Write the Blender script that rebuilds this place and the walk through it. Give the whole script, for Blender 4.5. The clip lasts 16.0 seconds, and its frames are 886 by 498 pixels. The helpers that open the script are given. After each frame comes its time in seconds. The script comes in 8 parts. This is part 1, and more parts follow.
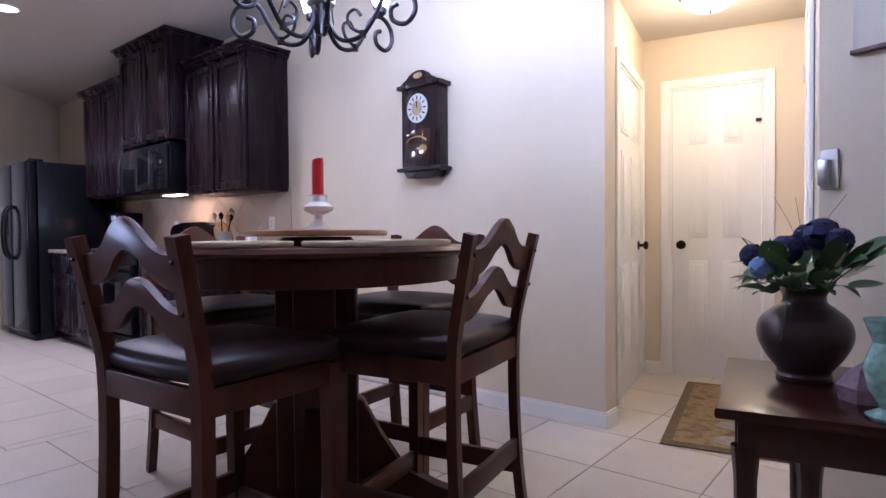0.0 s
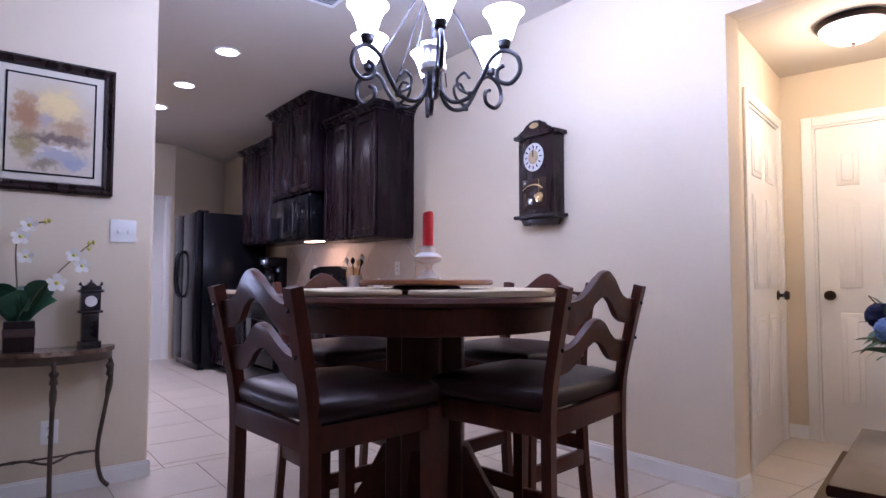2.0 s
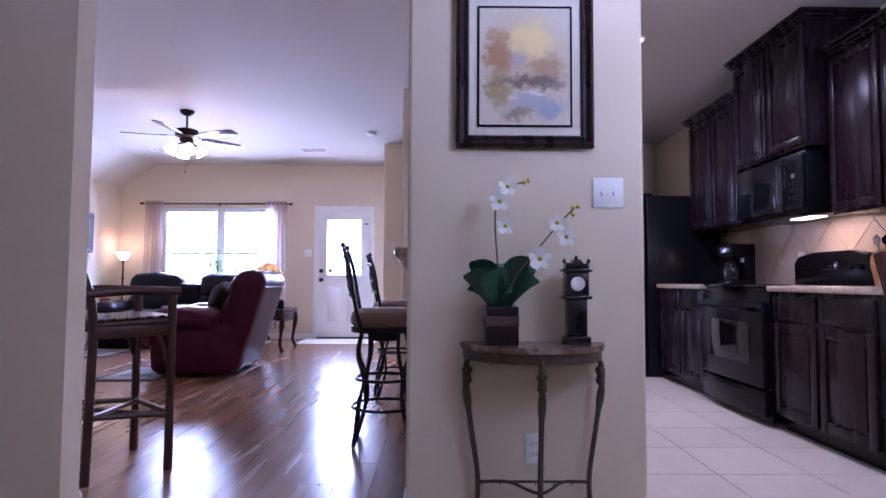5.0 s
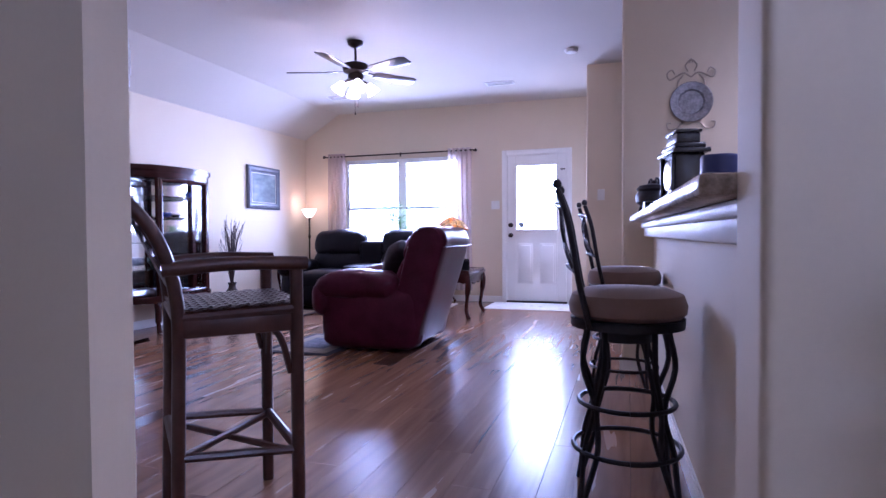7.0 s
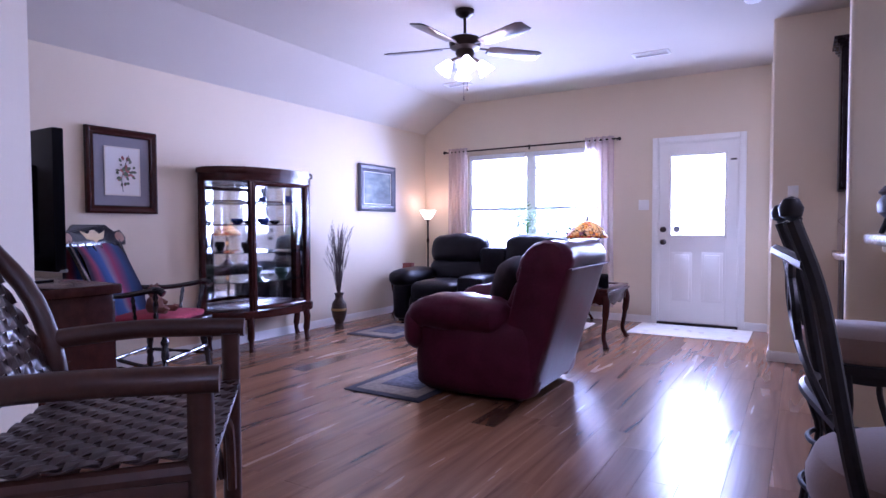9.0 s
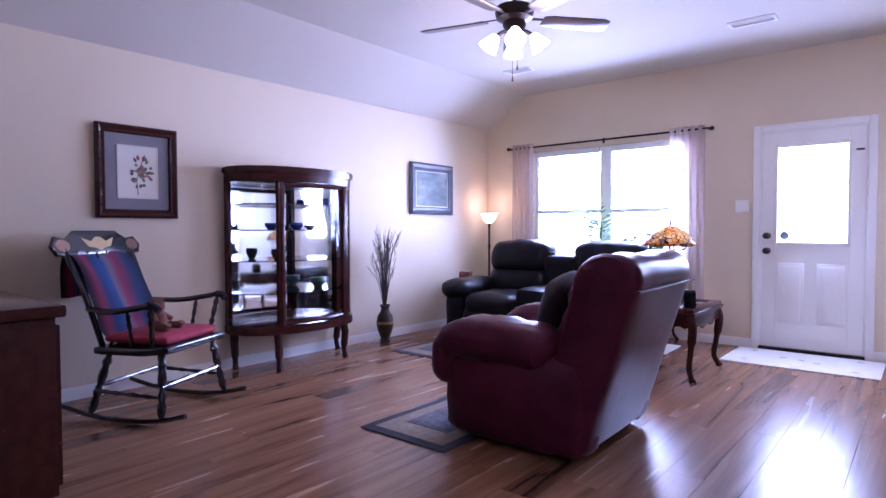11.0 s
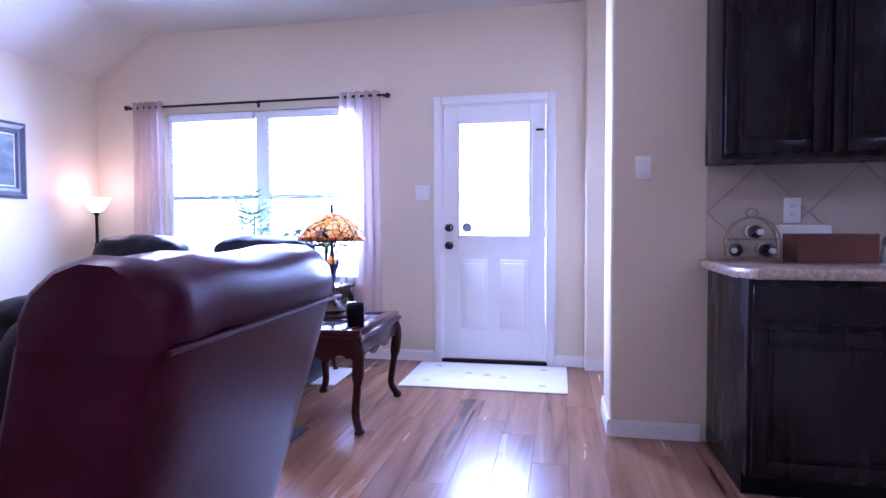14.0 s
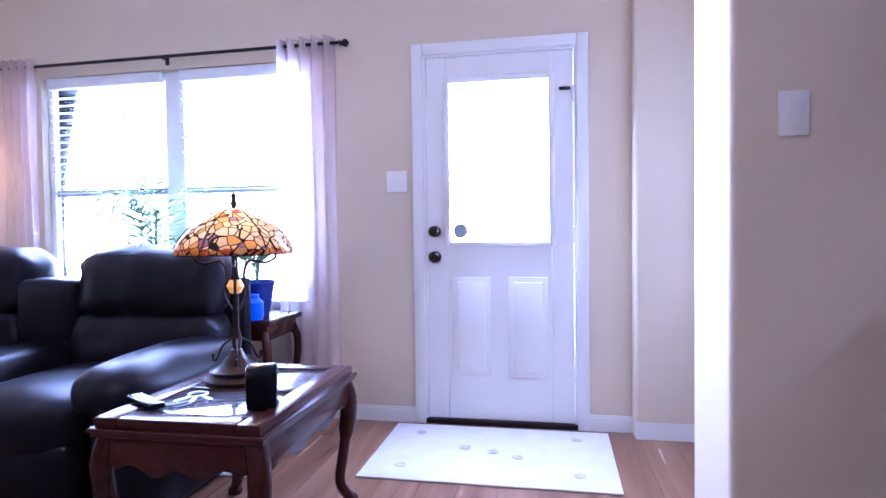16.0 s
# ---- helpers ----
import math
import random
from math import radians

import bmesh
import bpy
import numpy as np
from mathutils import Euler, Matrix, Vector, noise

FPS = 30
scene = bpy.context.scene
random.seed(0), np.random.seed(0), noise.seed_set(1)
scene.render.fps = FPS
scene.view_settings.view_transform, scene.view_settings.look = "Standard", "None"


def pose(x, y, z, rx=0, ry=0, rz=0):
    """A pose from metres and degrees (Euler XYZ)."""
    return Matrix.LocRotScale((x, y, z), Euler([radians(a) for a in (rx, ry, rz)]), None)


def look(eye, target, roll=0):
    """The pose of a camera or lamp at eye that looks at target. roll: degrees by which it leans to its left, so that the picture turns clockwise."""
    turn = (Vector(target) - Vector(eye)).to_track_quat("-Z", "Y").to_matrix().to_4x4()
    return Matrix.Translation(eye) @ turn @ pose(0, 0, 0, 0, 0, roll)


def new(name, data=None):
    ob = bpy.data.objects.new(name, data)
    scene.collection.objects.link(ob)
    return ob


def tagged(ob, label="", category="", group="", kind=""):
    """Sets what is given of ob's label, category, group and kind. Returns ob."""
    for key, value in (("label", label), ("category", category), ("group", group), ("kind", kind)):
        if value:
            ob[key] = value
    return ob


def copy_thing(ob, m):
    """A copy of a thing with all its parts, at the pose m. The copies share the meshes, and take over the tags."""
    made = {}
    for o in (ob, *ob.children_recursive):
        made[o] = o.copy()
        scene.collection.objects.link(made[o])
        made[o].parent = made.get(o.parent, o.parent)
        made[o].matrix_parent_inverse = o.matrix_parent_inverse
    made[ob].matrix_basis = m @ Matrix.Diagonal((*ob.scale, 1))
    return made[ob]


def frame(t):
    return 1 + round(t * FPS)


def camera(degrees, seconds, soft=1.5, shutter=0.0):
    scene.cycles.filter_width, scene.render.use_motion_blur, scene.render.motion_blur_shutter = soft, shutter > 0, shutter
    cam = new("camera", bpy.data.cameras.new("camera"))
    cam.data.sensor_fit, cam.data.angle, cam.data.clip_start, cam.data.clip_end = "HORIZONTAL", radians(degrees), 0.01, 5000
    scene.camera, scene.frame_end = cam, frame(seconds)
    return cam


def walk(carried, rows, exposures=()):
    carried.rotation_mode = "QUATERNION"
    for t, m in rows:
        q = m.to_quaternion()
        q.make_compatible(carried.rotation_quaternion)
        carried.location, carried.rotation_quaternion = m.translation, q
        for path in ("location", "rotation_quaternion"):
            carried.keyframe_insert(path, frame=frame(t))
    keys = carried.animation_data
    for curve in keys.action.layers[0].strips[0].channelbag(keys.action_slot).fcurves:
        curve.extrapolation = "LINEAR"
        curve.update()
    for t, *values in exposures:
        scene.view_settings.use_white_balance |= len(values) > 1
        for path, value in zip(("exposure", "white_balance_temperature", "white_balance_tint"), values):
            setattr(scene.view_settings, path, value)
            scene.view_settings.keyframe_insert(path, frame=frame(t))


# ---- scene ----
cam = camera(74.2, 16.0)

PATH = [
    (0, (0.574, 1.456, 1.006), (-0.687, 3.008, 0.962), -0.5),
    (0.5, (0.649, 1.463, 0.999), (-0.768, 2.874, 0.954), -0.3),
    (1, (0.689, 1.468, 0.989), (-0.796, 2.808, 0.945), -0.2),
    (1.5, (0.703, 1.464, 0.999), (-0.836, 2.742, 1.005), -0.0),
    (2, (0.685, 1.476, 1.033), (-0.885, 2.711, 1.134), 0.1),
    (2.5, (0.622, 1.483, 1.043), (-0.945, 2.709, 1.243), 0.2),
    (3, (0.446, 1.492, 1.037), (-1.137, 2.692, 1.267), 0.3),
    (3.5, (0.231, 1.472, 1.017), (-1.463, 2.51, 1.243), 0.5),
    (4, (0.025, 1.454, 0.992), (-1.833, 2.162, 1.207), 0.5),
    (4.5, (-0.239, 1.438, 0.97), (-2.204, 1.757, 1.17), 0.5),
    (5, (-0.452, 1.39, 0.931), (-2.449, 1.402, 1.038), 0.3),
    (5.2, (-0.562, 1.372, 0.925), (-2.559, 1.281, 0.984), 0.2),
    (7.3, (-1.922, 1.048, 0.983), (-3.809, 0.389, 0.926), -0.3),
    (7.5, (-2.031, 1.034, 1.004), (-3.905, 0.337, 0.941), -0.3),
    (8, (-2.308, 0.961, 1.028), (-4.134, 0.147, 0.962), -0.3),
    (8.5, (-2.546, 0.94, 1.057), (-4.3, -0.018, 0.987), -0.2),
    (9, (-2.817, 0.858, 1.103), (-4.521, -0.187, 1.03), -0.2),
    (9.2, (-2.883, 0.86, 1.145), (-4.563, -0.221, 1.061), -0.2),
    (11.3, (-3.686, 0.648, 1.131), (-5.22, -0.633, 1.069), -0.1),
    (11.5, (-3.75, 0.615, 1.129), (-5.324, -0.617, 1.065), -0.1),
    (12, (-3.966, 0.495, 1.106), (-5.629, -0.613, 1.041), -0.0),
    (12.5, (-4.205, 0.428, 1.081), (-5.964, -0.521, 1.012), -0.0),
    (13, (-4.522, 0.387, 1.089), (-6.367, -0.383, 1.016), -0.1),
    (13.5, (-4.856, 0.392, 1.069), (-6.768, -0.193, 0.996), -0.1),
    (14, (-5.197, 0.388, 1.072), (-7.156, -0.007, 1.0), -0.2),
    (14.5, (-5.544, 0.365, 1.093), (-7.526, 0.101, 1.02), -0.2),
    (15, (-5.895, 0.34, 1.099), (-7.889, 0.201, 1.027), -0.3),
    (15.5, (-6.256, 0.275, 1.107), (-8.247, 0.101, 1.032), -0.5),
    (16, (-6.585, 0.167, 1.065), (-8.549, -0.207, 1.01), -0.7),
]
walk(cam, [(t, look(eye, target, roll)) for t, eye, target, roll in PATH],
     [(0, 0.98, 5150, 28), (2.5, 0.88, 5240, 34), (3.5, 0.91, 5180, 34), (5, 0.84, 5000, 39), (7.5, 0.70, 4780, 41), (9, 0.73, 4850, 42), (12, 0.72, 4900, 41), (14.5, 1.09, 4410, 40), (16, 1.13, 4530, 36)])

# ---- world, sun and large lights ----
world = bpy.data.worlds.new("sky")
scene.world = world
world.use_nodes = True
sky = world.node_tree.nodes.new("ShaderNodeTexSky")
sky.sky_type, sky.sun_disc = "NISHITA", False
sky.sun_elevation, sky.sun_rotation = radians(50), radians(120)
back = world.node_tree.nodes["Background"]
back.inputs["Strength"].default_value = 0.12
world.node_tree.links.new(sky.outputs[0], back.inputs["Color"])
sun = new("sun", bpy.data.lights.new("sun", "SUN"))
sun.data.energy, sun.data.angle, sun.data.color = 2.5, radians(0.5), (1, 0.95, 0.88)
sun.matrix_world = look((6, 5, 12), (0, 0, 0))


def lamp(name, kind, place, watts, colour, size=0.05, target=None, spread=None):
    data = bpy.data.lights.new(name, kind)
    data.energy, data.color = watts, colour
    if kind == "AREA":
        data.shape = "RECTANGLE"
        data.size, data.size_y = size
    else:
        data.shadow_soft_size = size
    if kind == "SPOT":
        data.spot_size, data.spot_blend = radians(spread or 120), 0.6
    ob = new(name, data)
    ob.matrix_world = look(place, target or (place[0], place[1] + 0.001, place[2] - 1))
    return ob


COOL, WARM, DAY = (0.74, 0.84, 1.0), (1.0, 0.79, 0.43), (0.76, 0.84, 1.0)
lamp("window_daylight", "AREA", (-9.72, -2.12, 1.45), 78, DAY, (1.7, 1.15), (-5, -1.6, 0.9))
bpy.data.lights["window_daylight"].spread = radians(150)
lamp("door_daylight", "AREA", (-9.70, -0.14, 1.45), 26, DAY, (0.5, 0.85), (-5, 0.3, 0.6))
lamp("hall_lamp_light", "POINT", (-0.36, 5.05, 2.20), 10, WARM, 0.08)

# ---- materials ----


def material(name, colour, rough=0.5, metal=0.0, vary=0.12, scale=6.0, bump=0.0, fine=60.0, coat=0.0, spec=0.5, obj_vary=0.0, stretch=None, sheen=0.0):
    """A procedural surface: two scales of noise on the colour and roughness, and a fine relief."""
    m = bpy.data.materials.new(name)
    m.use_nodes = True
    nt = m.node_tree
    n, l = nt.nodes, nt.links
    b = n["Principled BSDF"]
    co = n.new("ShaderNodeTexCoord")
    mp = n.new("ShaderNodeMapping")
    if stretch:
        mp.inputs["Scale"].default_value = stretch
    l.new(co.outputs["Object"], mp.inputs["Vector"])
    big, small = n.new("ShaderNodeTexNoise"), n.new("ShaderNodeTexNoise")
    big.inputs["Scale"].default_value, small.inputs["Scale"].default_value = scale, fine
    big.inputs["Detail"].default_value, small.inputs["Detail"].default_value = 4, 3
    for t in (big, small):
        l.new(mp.outputs[0], t.inputs["Vector"])
    add = n.new("ShaderNodeMath")
    add.operation = "MULTIPLY_ADD"
    add.inputs[1].default_value = 0.45
    l.new(small.outputs["Fac"], add.inputs[0])
    l.new(big.outputs["Fac"], add.inputs[2])
    ramp = n.new("ShaderNodeMapRange")
    ramp.inputs["From Min"].default_value, ramp.inputs["From Max"].default_value = 0.4, 1.05
    ramp.inputs["To Min"].default_value, ramp.inputs["To Max"].default_value = 1 - vary, 1 + vary
    l.new(add.outputs[0], ramp.inputs["Value"])
    value = ramp.outputs[0]
    if obj_vary:
        info = n.new("ShaderNodeObjectInfo")
        r2 = n.new("ShaderNodeMapRange")
        r2.inputs["To Min"].default_value, r2.inputs["To Max"].default_value = 1 - obj_vary, 1 + obj_vary
        l.new(info.outputs["Random"], r2.inputs["Value"])
        mul = n.new("ShaderNodeMath")
        mul.operation = "MULTIPLY"
        l.new(value, mul.inputs[0]), l.new(r2.outputs[0], mul.inputs[1])
        value = mul.outputs[0]
    mix = n.new("ShaderNodeVectorMath")
    mix.operation = "SCALE"
    mix.inputs[0].default_value = colour
    l.new(value, mix.inputs["Scale"])
    l.new(mix.outputs[0], b.inputs["Base Color"])
    rr = n.new("ShaderNodeMapRange")
    rr.inputs["To Min"].default_value, rr.inputs["To Max"].default_value = max(0.02, rough - 0.05), min(1, rough + 0.05)
    l.new(big.outputs["Fac"], rr.inputs["Value"])
    l.new(rr.outputs[0], b.inputs["Roughness"])
    b.inputs["Metallic"].default_value = metal
    b.inputs["Coat Weight"].default_value = coat
    b.inputs["Coat Roughness"].default_value = 0.12
    b.inputs["Specular IOR Level"].default_value = spec
    b.inputs["Sheen Weight"].default_value = sheen
    if bump:
        bp = n.new("ShaderNodeBump")
        bp.inputs["Strength"].default_value, bp.inputs["Distance"].default_value = bump, 0.004
        l.new(add.outputs[0], bp.inputs["Height"])
        l.new(bp.outputs[0], b.inputs["Normal"])
    return m


def glowing(name, colour, strength, base=(0.9, 0.9, 0.9)):
    m = bpy.data.materials.new(name)
    m.use_nodes = True
    b = m.node_tree.nodes["Principled BSDF"]
    b.inputs["Base Color"].default_value = (*base, 1)
    b.inputs["Roughness"].default_value = 0.35
    b.inputs["Emission Color"].default_value = (*colour, 1)
    b.inputs["Emission Strength"].default_value = strength
    return m


def glass(name, tint=(1, 1, 1), rough=0.0):
    m = bpy.data.materials.new(name)
    m.use_nodes = True
    n, l = m.node_tree.nodes, m.node_tree.links
    out = n["Material Output"]
    tr, gl, mx, fr = n.new("ShaderNodeBsdfTransparent"), n.new("ShaderNodeBsdfGlossy"), n.new("ShaderNodeMixShader"), n.new("ShaderNodeFresnel")
    tr.inputs["Color"].default_value = (*tint, 1)
    gl.inputs["Roughness"].default_value = 0.03 + rough
    fr.inputs["IOR"].default_value = 1.45
    l.new(fr.outputs[0], mx.inputs[0]), l.new(tr.outputs[0], mx.inputs[1]), l.new(gl.outputs[0], mx.inputs[2])
    l.new(mx.outputs[0], out.inputs["Surface"])
    return m


def wood_floor(name):
    """Hand-scraped laminate: long grain, darker streaks and knots, another tone on each plank."""
    m = bpy.data.materials.new(name)
    m.use_nodes = True
    n, l = m.node_tree.nodes, m.node_tree.links
    b = n["Principled BSDF"]
    co, info, mp = n.new("ShaderNodeTexCoord"), n.new("ShaderNodeObjectInfo"), n.new("ShaderNodeMapping")
    mp.inputs["Scale"].default_value = (0.6, 8.0, 5)
    off = n.new("ShaderNodeVectorMath")
    off.operation = "SCALE"
    off.inputs[0].default_value = (37, 11, 5)
    l.new(info.outputs["Random"], off.inputs["Scale"])
    l.new(off.outputs[0], mp.inputs["Location"])
    l.new(co.outputs["Object"], mp.inputs["Vector"])
    g1, g2 = n.new("ShaderNodeTexNoise"), n.new("ShaderNodeTexNoise")
    g1.inputs["Scale"].default_value, g1.inputs["Detail"].default_value, g1.inputs["Distortion"].default_value = 1.4, 4, 0.7
    g2.inputs["Scale"].default_value, g2.inputs["Detail"].default_value = 7, 5
    l.new(mp.outputs[0], g1.inputs["Vector"]), l.new(mp.outputs[0], g2.inputs["Vector"])
    ramp = n.new("ShaderNodeValToRGB")
    cr = ramp.color_ramp
    cr.elements[0].position, cr.elements[0].color = 0.24, (0.045, 0.021, 0.013, 1)
    cr.elements[1].position, cr.elements[1].color = 0.74, (0.29, 0.155, 0.085, 1)
    e = cr.elements.new(0.42)
    e.color = (0.19, 0.090, 0.047, 1)
    mixn = n.new("ShaderNodeMath")
    mixn.operation = "MULTIPLY_ADD"
    mixn.inputs[1].default_value = 0.07
    l.new(g2.outputs["Fac"], mixn.inputs[0])
    sub = n.new("ShaderNodeMath")
    sub.operation = "SUBTRACT"
    sub.inputs[1].default_value = 0.005
    l.new(g1.outputs["Fac"], sub.inputs[0])
    l.new(sub.outputs[0], mixn.inputs[2])
    tone = n.new("ShaderNodeMapRange")
    tone.inputs["To Min"].default_value, tone.inputs["To Max"].default_value = -0.05, 0.05
    l.new(info.outputs["Random"], tone.inputs["Value"])
    ad = n.new("ShaderNodeMath")
    l.new(mixn.outputs[0], ad.inputs[0]), l.new(tone.outputs[0], ad.inputs[1])
    l.new(ad.outputs[0], ramp.inputs["Fac"])
    l.new(ramp.outputs[0], b.inputs["Base Color"])
    rr = n.new("ShaderNodeMapRange")
    rr.inputs["To Min"].default_value, rr.inputs["To Max"].default_value = 0.22, 0.30
    l.new(g1.outputs["Fac"], rr.inputs["Value"])
    l.new(rr.outputs[0], b.inputs["Roughness"])
    bp = n.new("ShaderNodeBump")
    bp.inputs["Strength"].default_value, bp.inputs["Distance"].default_value = 0.03, 0.003
    l.new(g1.outputs["Fac"], bp.inputs["Height"])
    l.new(bp.outputs[0], b.inputs["Normal"])
    return m


def picture(name, stops, scale, seed, stretch=(1, 1, 1)):
    """A painted surface: soft noise through a palette."""
    m = bpy.data.materials.new(name)
    m.use_nodes = True
    n, l = m.node_tree.nodes, m.node_tree.links
    b = n["Principled BSDF"]
    co, mp, nz, ramp = n.new("ShaderNodeTexCoord"), n.new("ShaderNodeMapping"), n.new("ShaderNodeTexNoise"), n.new("ShaderNodeValToRGB")
    mp.inputs["Location"].default_value = (seed, seed * 0.7, seed * 1.3)
    mp.inputs["Scale"].default_value = stretch
    nz.inputs["Scale"].default_value, nz.inputs["Detail"].default_value = scale, 6
    l.new(co.outputs["Object"], mp.inputs[0]), l.new(mp.outputs[0], nz.inputs["Vector"]), l.new(nz.outputs["Fac"], ramp.inputs[0]), l.new(ramp.outputs[0], b.inputs["Base Color"])
    cr = ramp.color_ramp
    while len(cr.elements) < len(stops):
        cr.elements.new(0.5)
    for e, (p, c) in zip(cr.elements, stops):
        e.position, e.color = p, (*c, 1)
    b.inputs["Roughness"].default_value = 0.6
    return m


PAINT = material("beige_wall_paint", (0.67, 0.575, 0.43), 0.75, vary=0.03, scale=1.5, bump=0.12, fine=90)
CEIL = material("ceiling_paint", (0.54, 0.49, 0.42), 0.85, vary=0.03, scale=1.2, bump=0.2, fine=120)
WHITE = material("white_trim_paint", (0.80, 0.79, 0.76), 0.4, vary=0.02, scale=3, bump=0.03)
TILE = material("cream_floor_tile", (0.56, 0.49, 0.41), 0.32, vary=0.07, scale=5, fine=40, bump=0.08, obj_vary=0.04)
GROUT = material("grout", (0.36, 0.29, 0.23), 0.9, vary=0.1, scale=20)
PLANK = wood_floor("scraped_laminate_plank")
DARKGAP = material("plank_joint", (0.03, 0.018, 0.01), 0.8)
ESPRESSO = material("espresso_cabinet_wood", (0.012, 0.0055, 0.008), 0.27, vary=0.20, scale=3, fine=25, stretch=(6, 6, 0.7), spec=0.22)
DINING = material("dark_brown_stained_wood", (0.074, 0.021, 0.013), 0.35, vary=0.40, scale=4, fine=30, stretch=(5, 5, 1), bump=0.05, spec=0.24)
MAHOG = material("mahogany_wood", (0.042, 0.012, 0.009), 0.25, vary=0.35, scale=4, fine=28, stretch=(1, 5, 5), bump=0.02, coat=0.06, spec=0.26)
BLACKAPP = material("black_appliance_enamel", (0.005, 0.005, 0.007), 0.20, spec=0.14, vary=0.1, scale=2)
BLACKGLASS = material("black_glass", (0.006, 0.006, 0.008), 0.06, vary=0.05)
LEATHER_BR = material("dark_brown_leather", (0.022, 0.011, 0.012), 0.36, spec=0.16, vary=0.25, scale=5, fine=140, bump=0.25)
LEATHER_BK = material("blackish_brown_leather", (0.008, 0.007, 0.010), 0.38, spec=0.13, vary=0.3, scale=5, fine=120, bump=0.3)
LEATHER_RD = material("burgundy_leather", (0.062, 0.009, 0.022), 0.34, spec=0.13, vary=0.35, scale=7, fine=60, bump=0.3)
IRON = material("wrought_iron", (0.030, 0.028, 0.032), 0.42, metal=0.7, vary=0.25, scale=14, bump=0.15)
BRONZE = material("oil_rubbed_bronze", (0.030, 0.020, 0.016), 0.35, metal=0.8, vary=0.2, scale=20)
NICKEL = material("brushed_nickel", (0.55, 0.55, 0.56), 0.3, metal=1.0, vary=0.08, scale=20)
GRANITE = material("speckled_laminate_counter", (0.42, 0.33, 0.25), 0.22, vary=0.55, scale=55, fine=160, coat=0.2)
SPLASH = material("beige_backsplash_tile", (0.50, 0.42, 0.34), 0.4, vary=0.08, scale=8, obj_vary=0.05, bump=0.05)
PLASTIC = material("white_plastic_plate", (0.78, 0.77, 0.74), 0.35, vary=0.02)
GLASS = glass("clear_glass")
BACKSKY = glowing("bright_overcast_sky", (0.80, 0.89, 1.0), 9.0)
LAMPGLASS = glowing("frosted_lamp_glass", (0.86, 0.91, 1.0), 9.0)
FANGLASS = glowing("frosted_fan_glass", (1.0, 0.88, 0.78), 7.0)
WARMGLASS = glowing("amber_dome_glass", (1.0, 0.82, 0.58), 3.0)
CANGLOW = glowing("recessed_bulb", (1.0, 0.95, 0.92), 14.0)

# ---- mesh helpers ----


def mesh_of(name, bm, mat, smooth=False):
    bmesh.ops.recalc_face_normals(bm, faces=bm.faces)
    me = bpy.data.meshes.new(name)
    bm.to_mesh(me)
    bm.free()
    for m in (mat if isinstance(mat, (list, tuple)) else [mat]):
        me.materials.append(m)
    if smooth:
        for p in me.polygons:
            p.use_smooth = True
        me.set_sharp_from_angle(angle=radians(38))
    return me


def part(name, bm, mat, parent=None, label="", smooth=True):
    ob = new(name, mesh_of(name, bm, mat, smooth))
    if parent:
        ob.parent = parent
    if label:
        ob["label"] = label
    return ob


def thing(name, place, turn, label, category, group=""):
    ob = new(name)
    ob.matrix_world = pose(*place, 0, 0, turn)
    return tagged(ob, label, category, group)


def structure(name, bm, mat, label="", category="", smooth=False):
    return tagged(part(name, bm, mat, None, "", smooth), label, category, "", "structure")


def box(x0, x1, y0, y1, z0, z1, r=0.0, seg=2, bm=None):
    """A box, its edges rounded by r."""
    b = bmesh.new()
    v = [b.verts.new((x, y, z)) for x in (x0, x1) for y in (y0, y1) for z in (z0, z1)]
    for q in ((0, 1, 3, 2), (4, 6, 7, 5), (0, 4, 5, 1), (2, 3, 7, 6), (0, 2, 6, 4), (1, 5, 7, 3)):
        b.faces.new([v[i] for i in q])
    if r:
        r = min(r, 0.49 * min(abs(x1 - x0), abs(y1 - y0), abs(z1 - z0)))
        bmesh.ops.bevel(b, geom=b.edges[:], offset=r, segments=seg, profile=0.5, affect="EDGES")
    return join(bm, b)


def join(bm, b):
    if bm is None:
        return b
    me = bpy.data.meshes.new("tmp")
    b.to_mesh(me)
    b.free()
    bm.from_mesh(me)
    bpy.data.meshes.remove(me)
    return bm


def moved(b, m):
    bmesh.ops.transform(b, matrix=m, verts=b.verts)
    return b


def lathe(profile, n=24, bm=None, at=(0, 0, 0), cap=True):
    """A turned body from (radius, height) pairs."""
    b = bmesh.new()
    rings = []
    for r, z in profile:
        if r < 1e-4:
            rings.append([b.verts.new((at[0], at[1], at[2] + z))])
        else:
            rings.append([b.verts.new((at[0] + r * math.cos(2 * math.pi * i / n), at[1] + r * math.sin(2 * math.pi * i / n), at[2] + z)) for i in range(n)])
    for a, c in zip(rings, rings[1:]):
        for i in range(n):
            j = (i + 1) % n
            if len(a) == 1 and len(c) == 1:
                continue
            if len(a) == 1:
                b.faces.new((a[0], c[j], c[i]))
            elif len(c) == 1:
                b.faces.new((a[i], a[j], c[0]))
            else:
                b.faces.new((a[i], a[j], c[j], c[i]))
    for ring in (rings[0], rings[-1]):
        if len(ring) > 2 and cap:
            b.faces.new(ring)
    return join(bm, b)


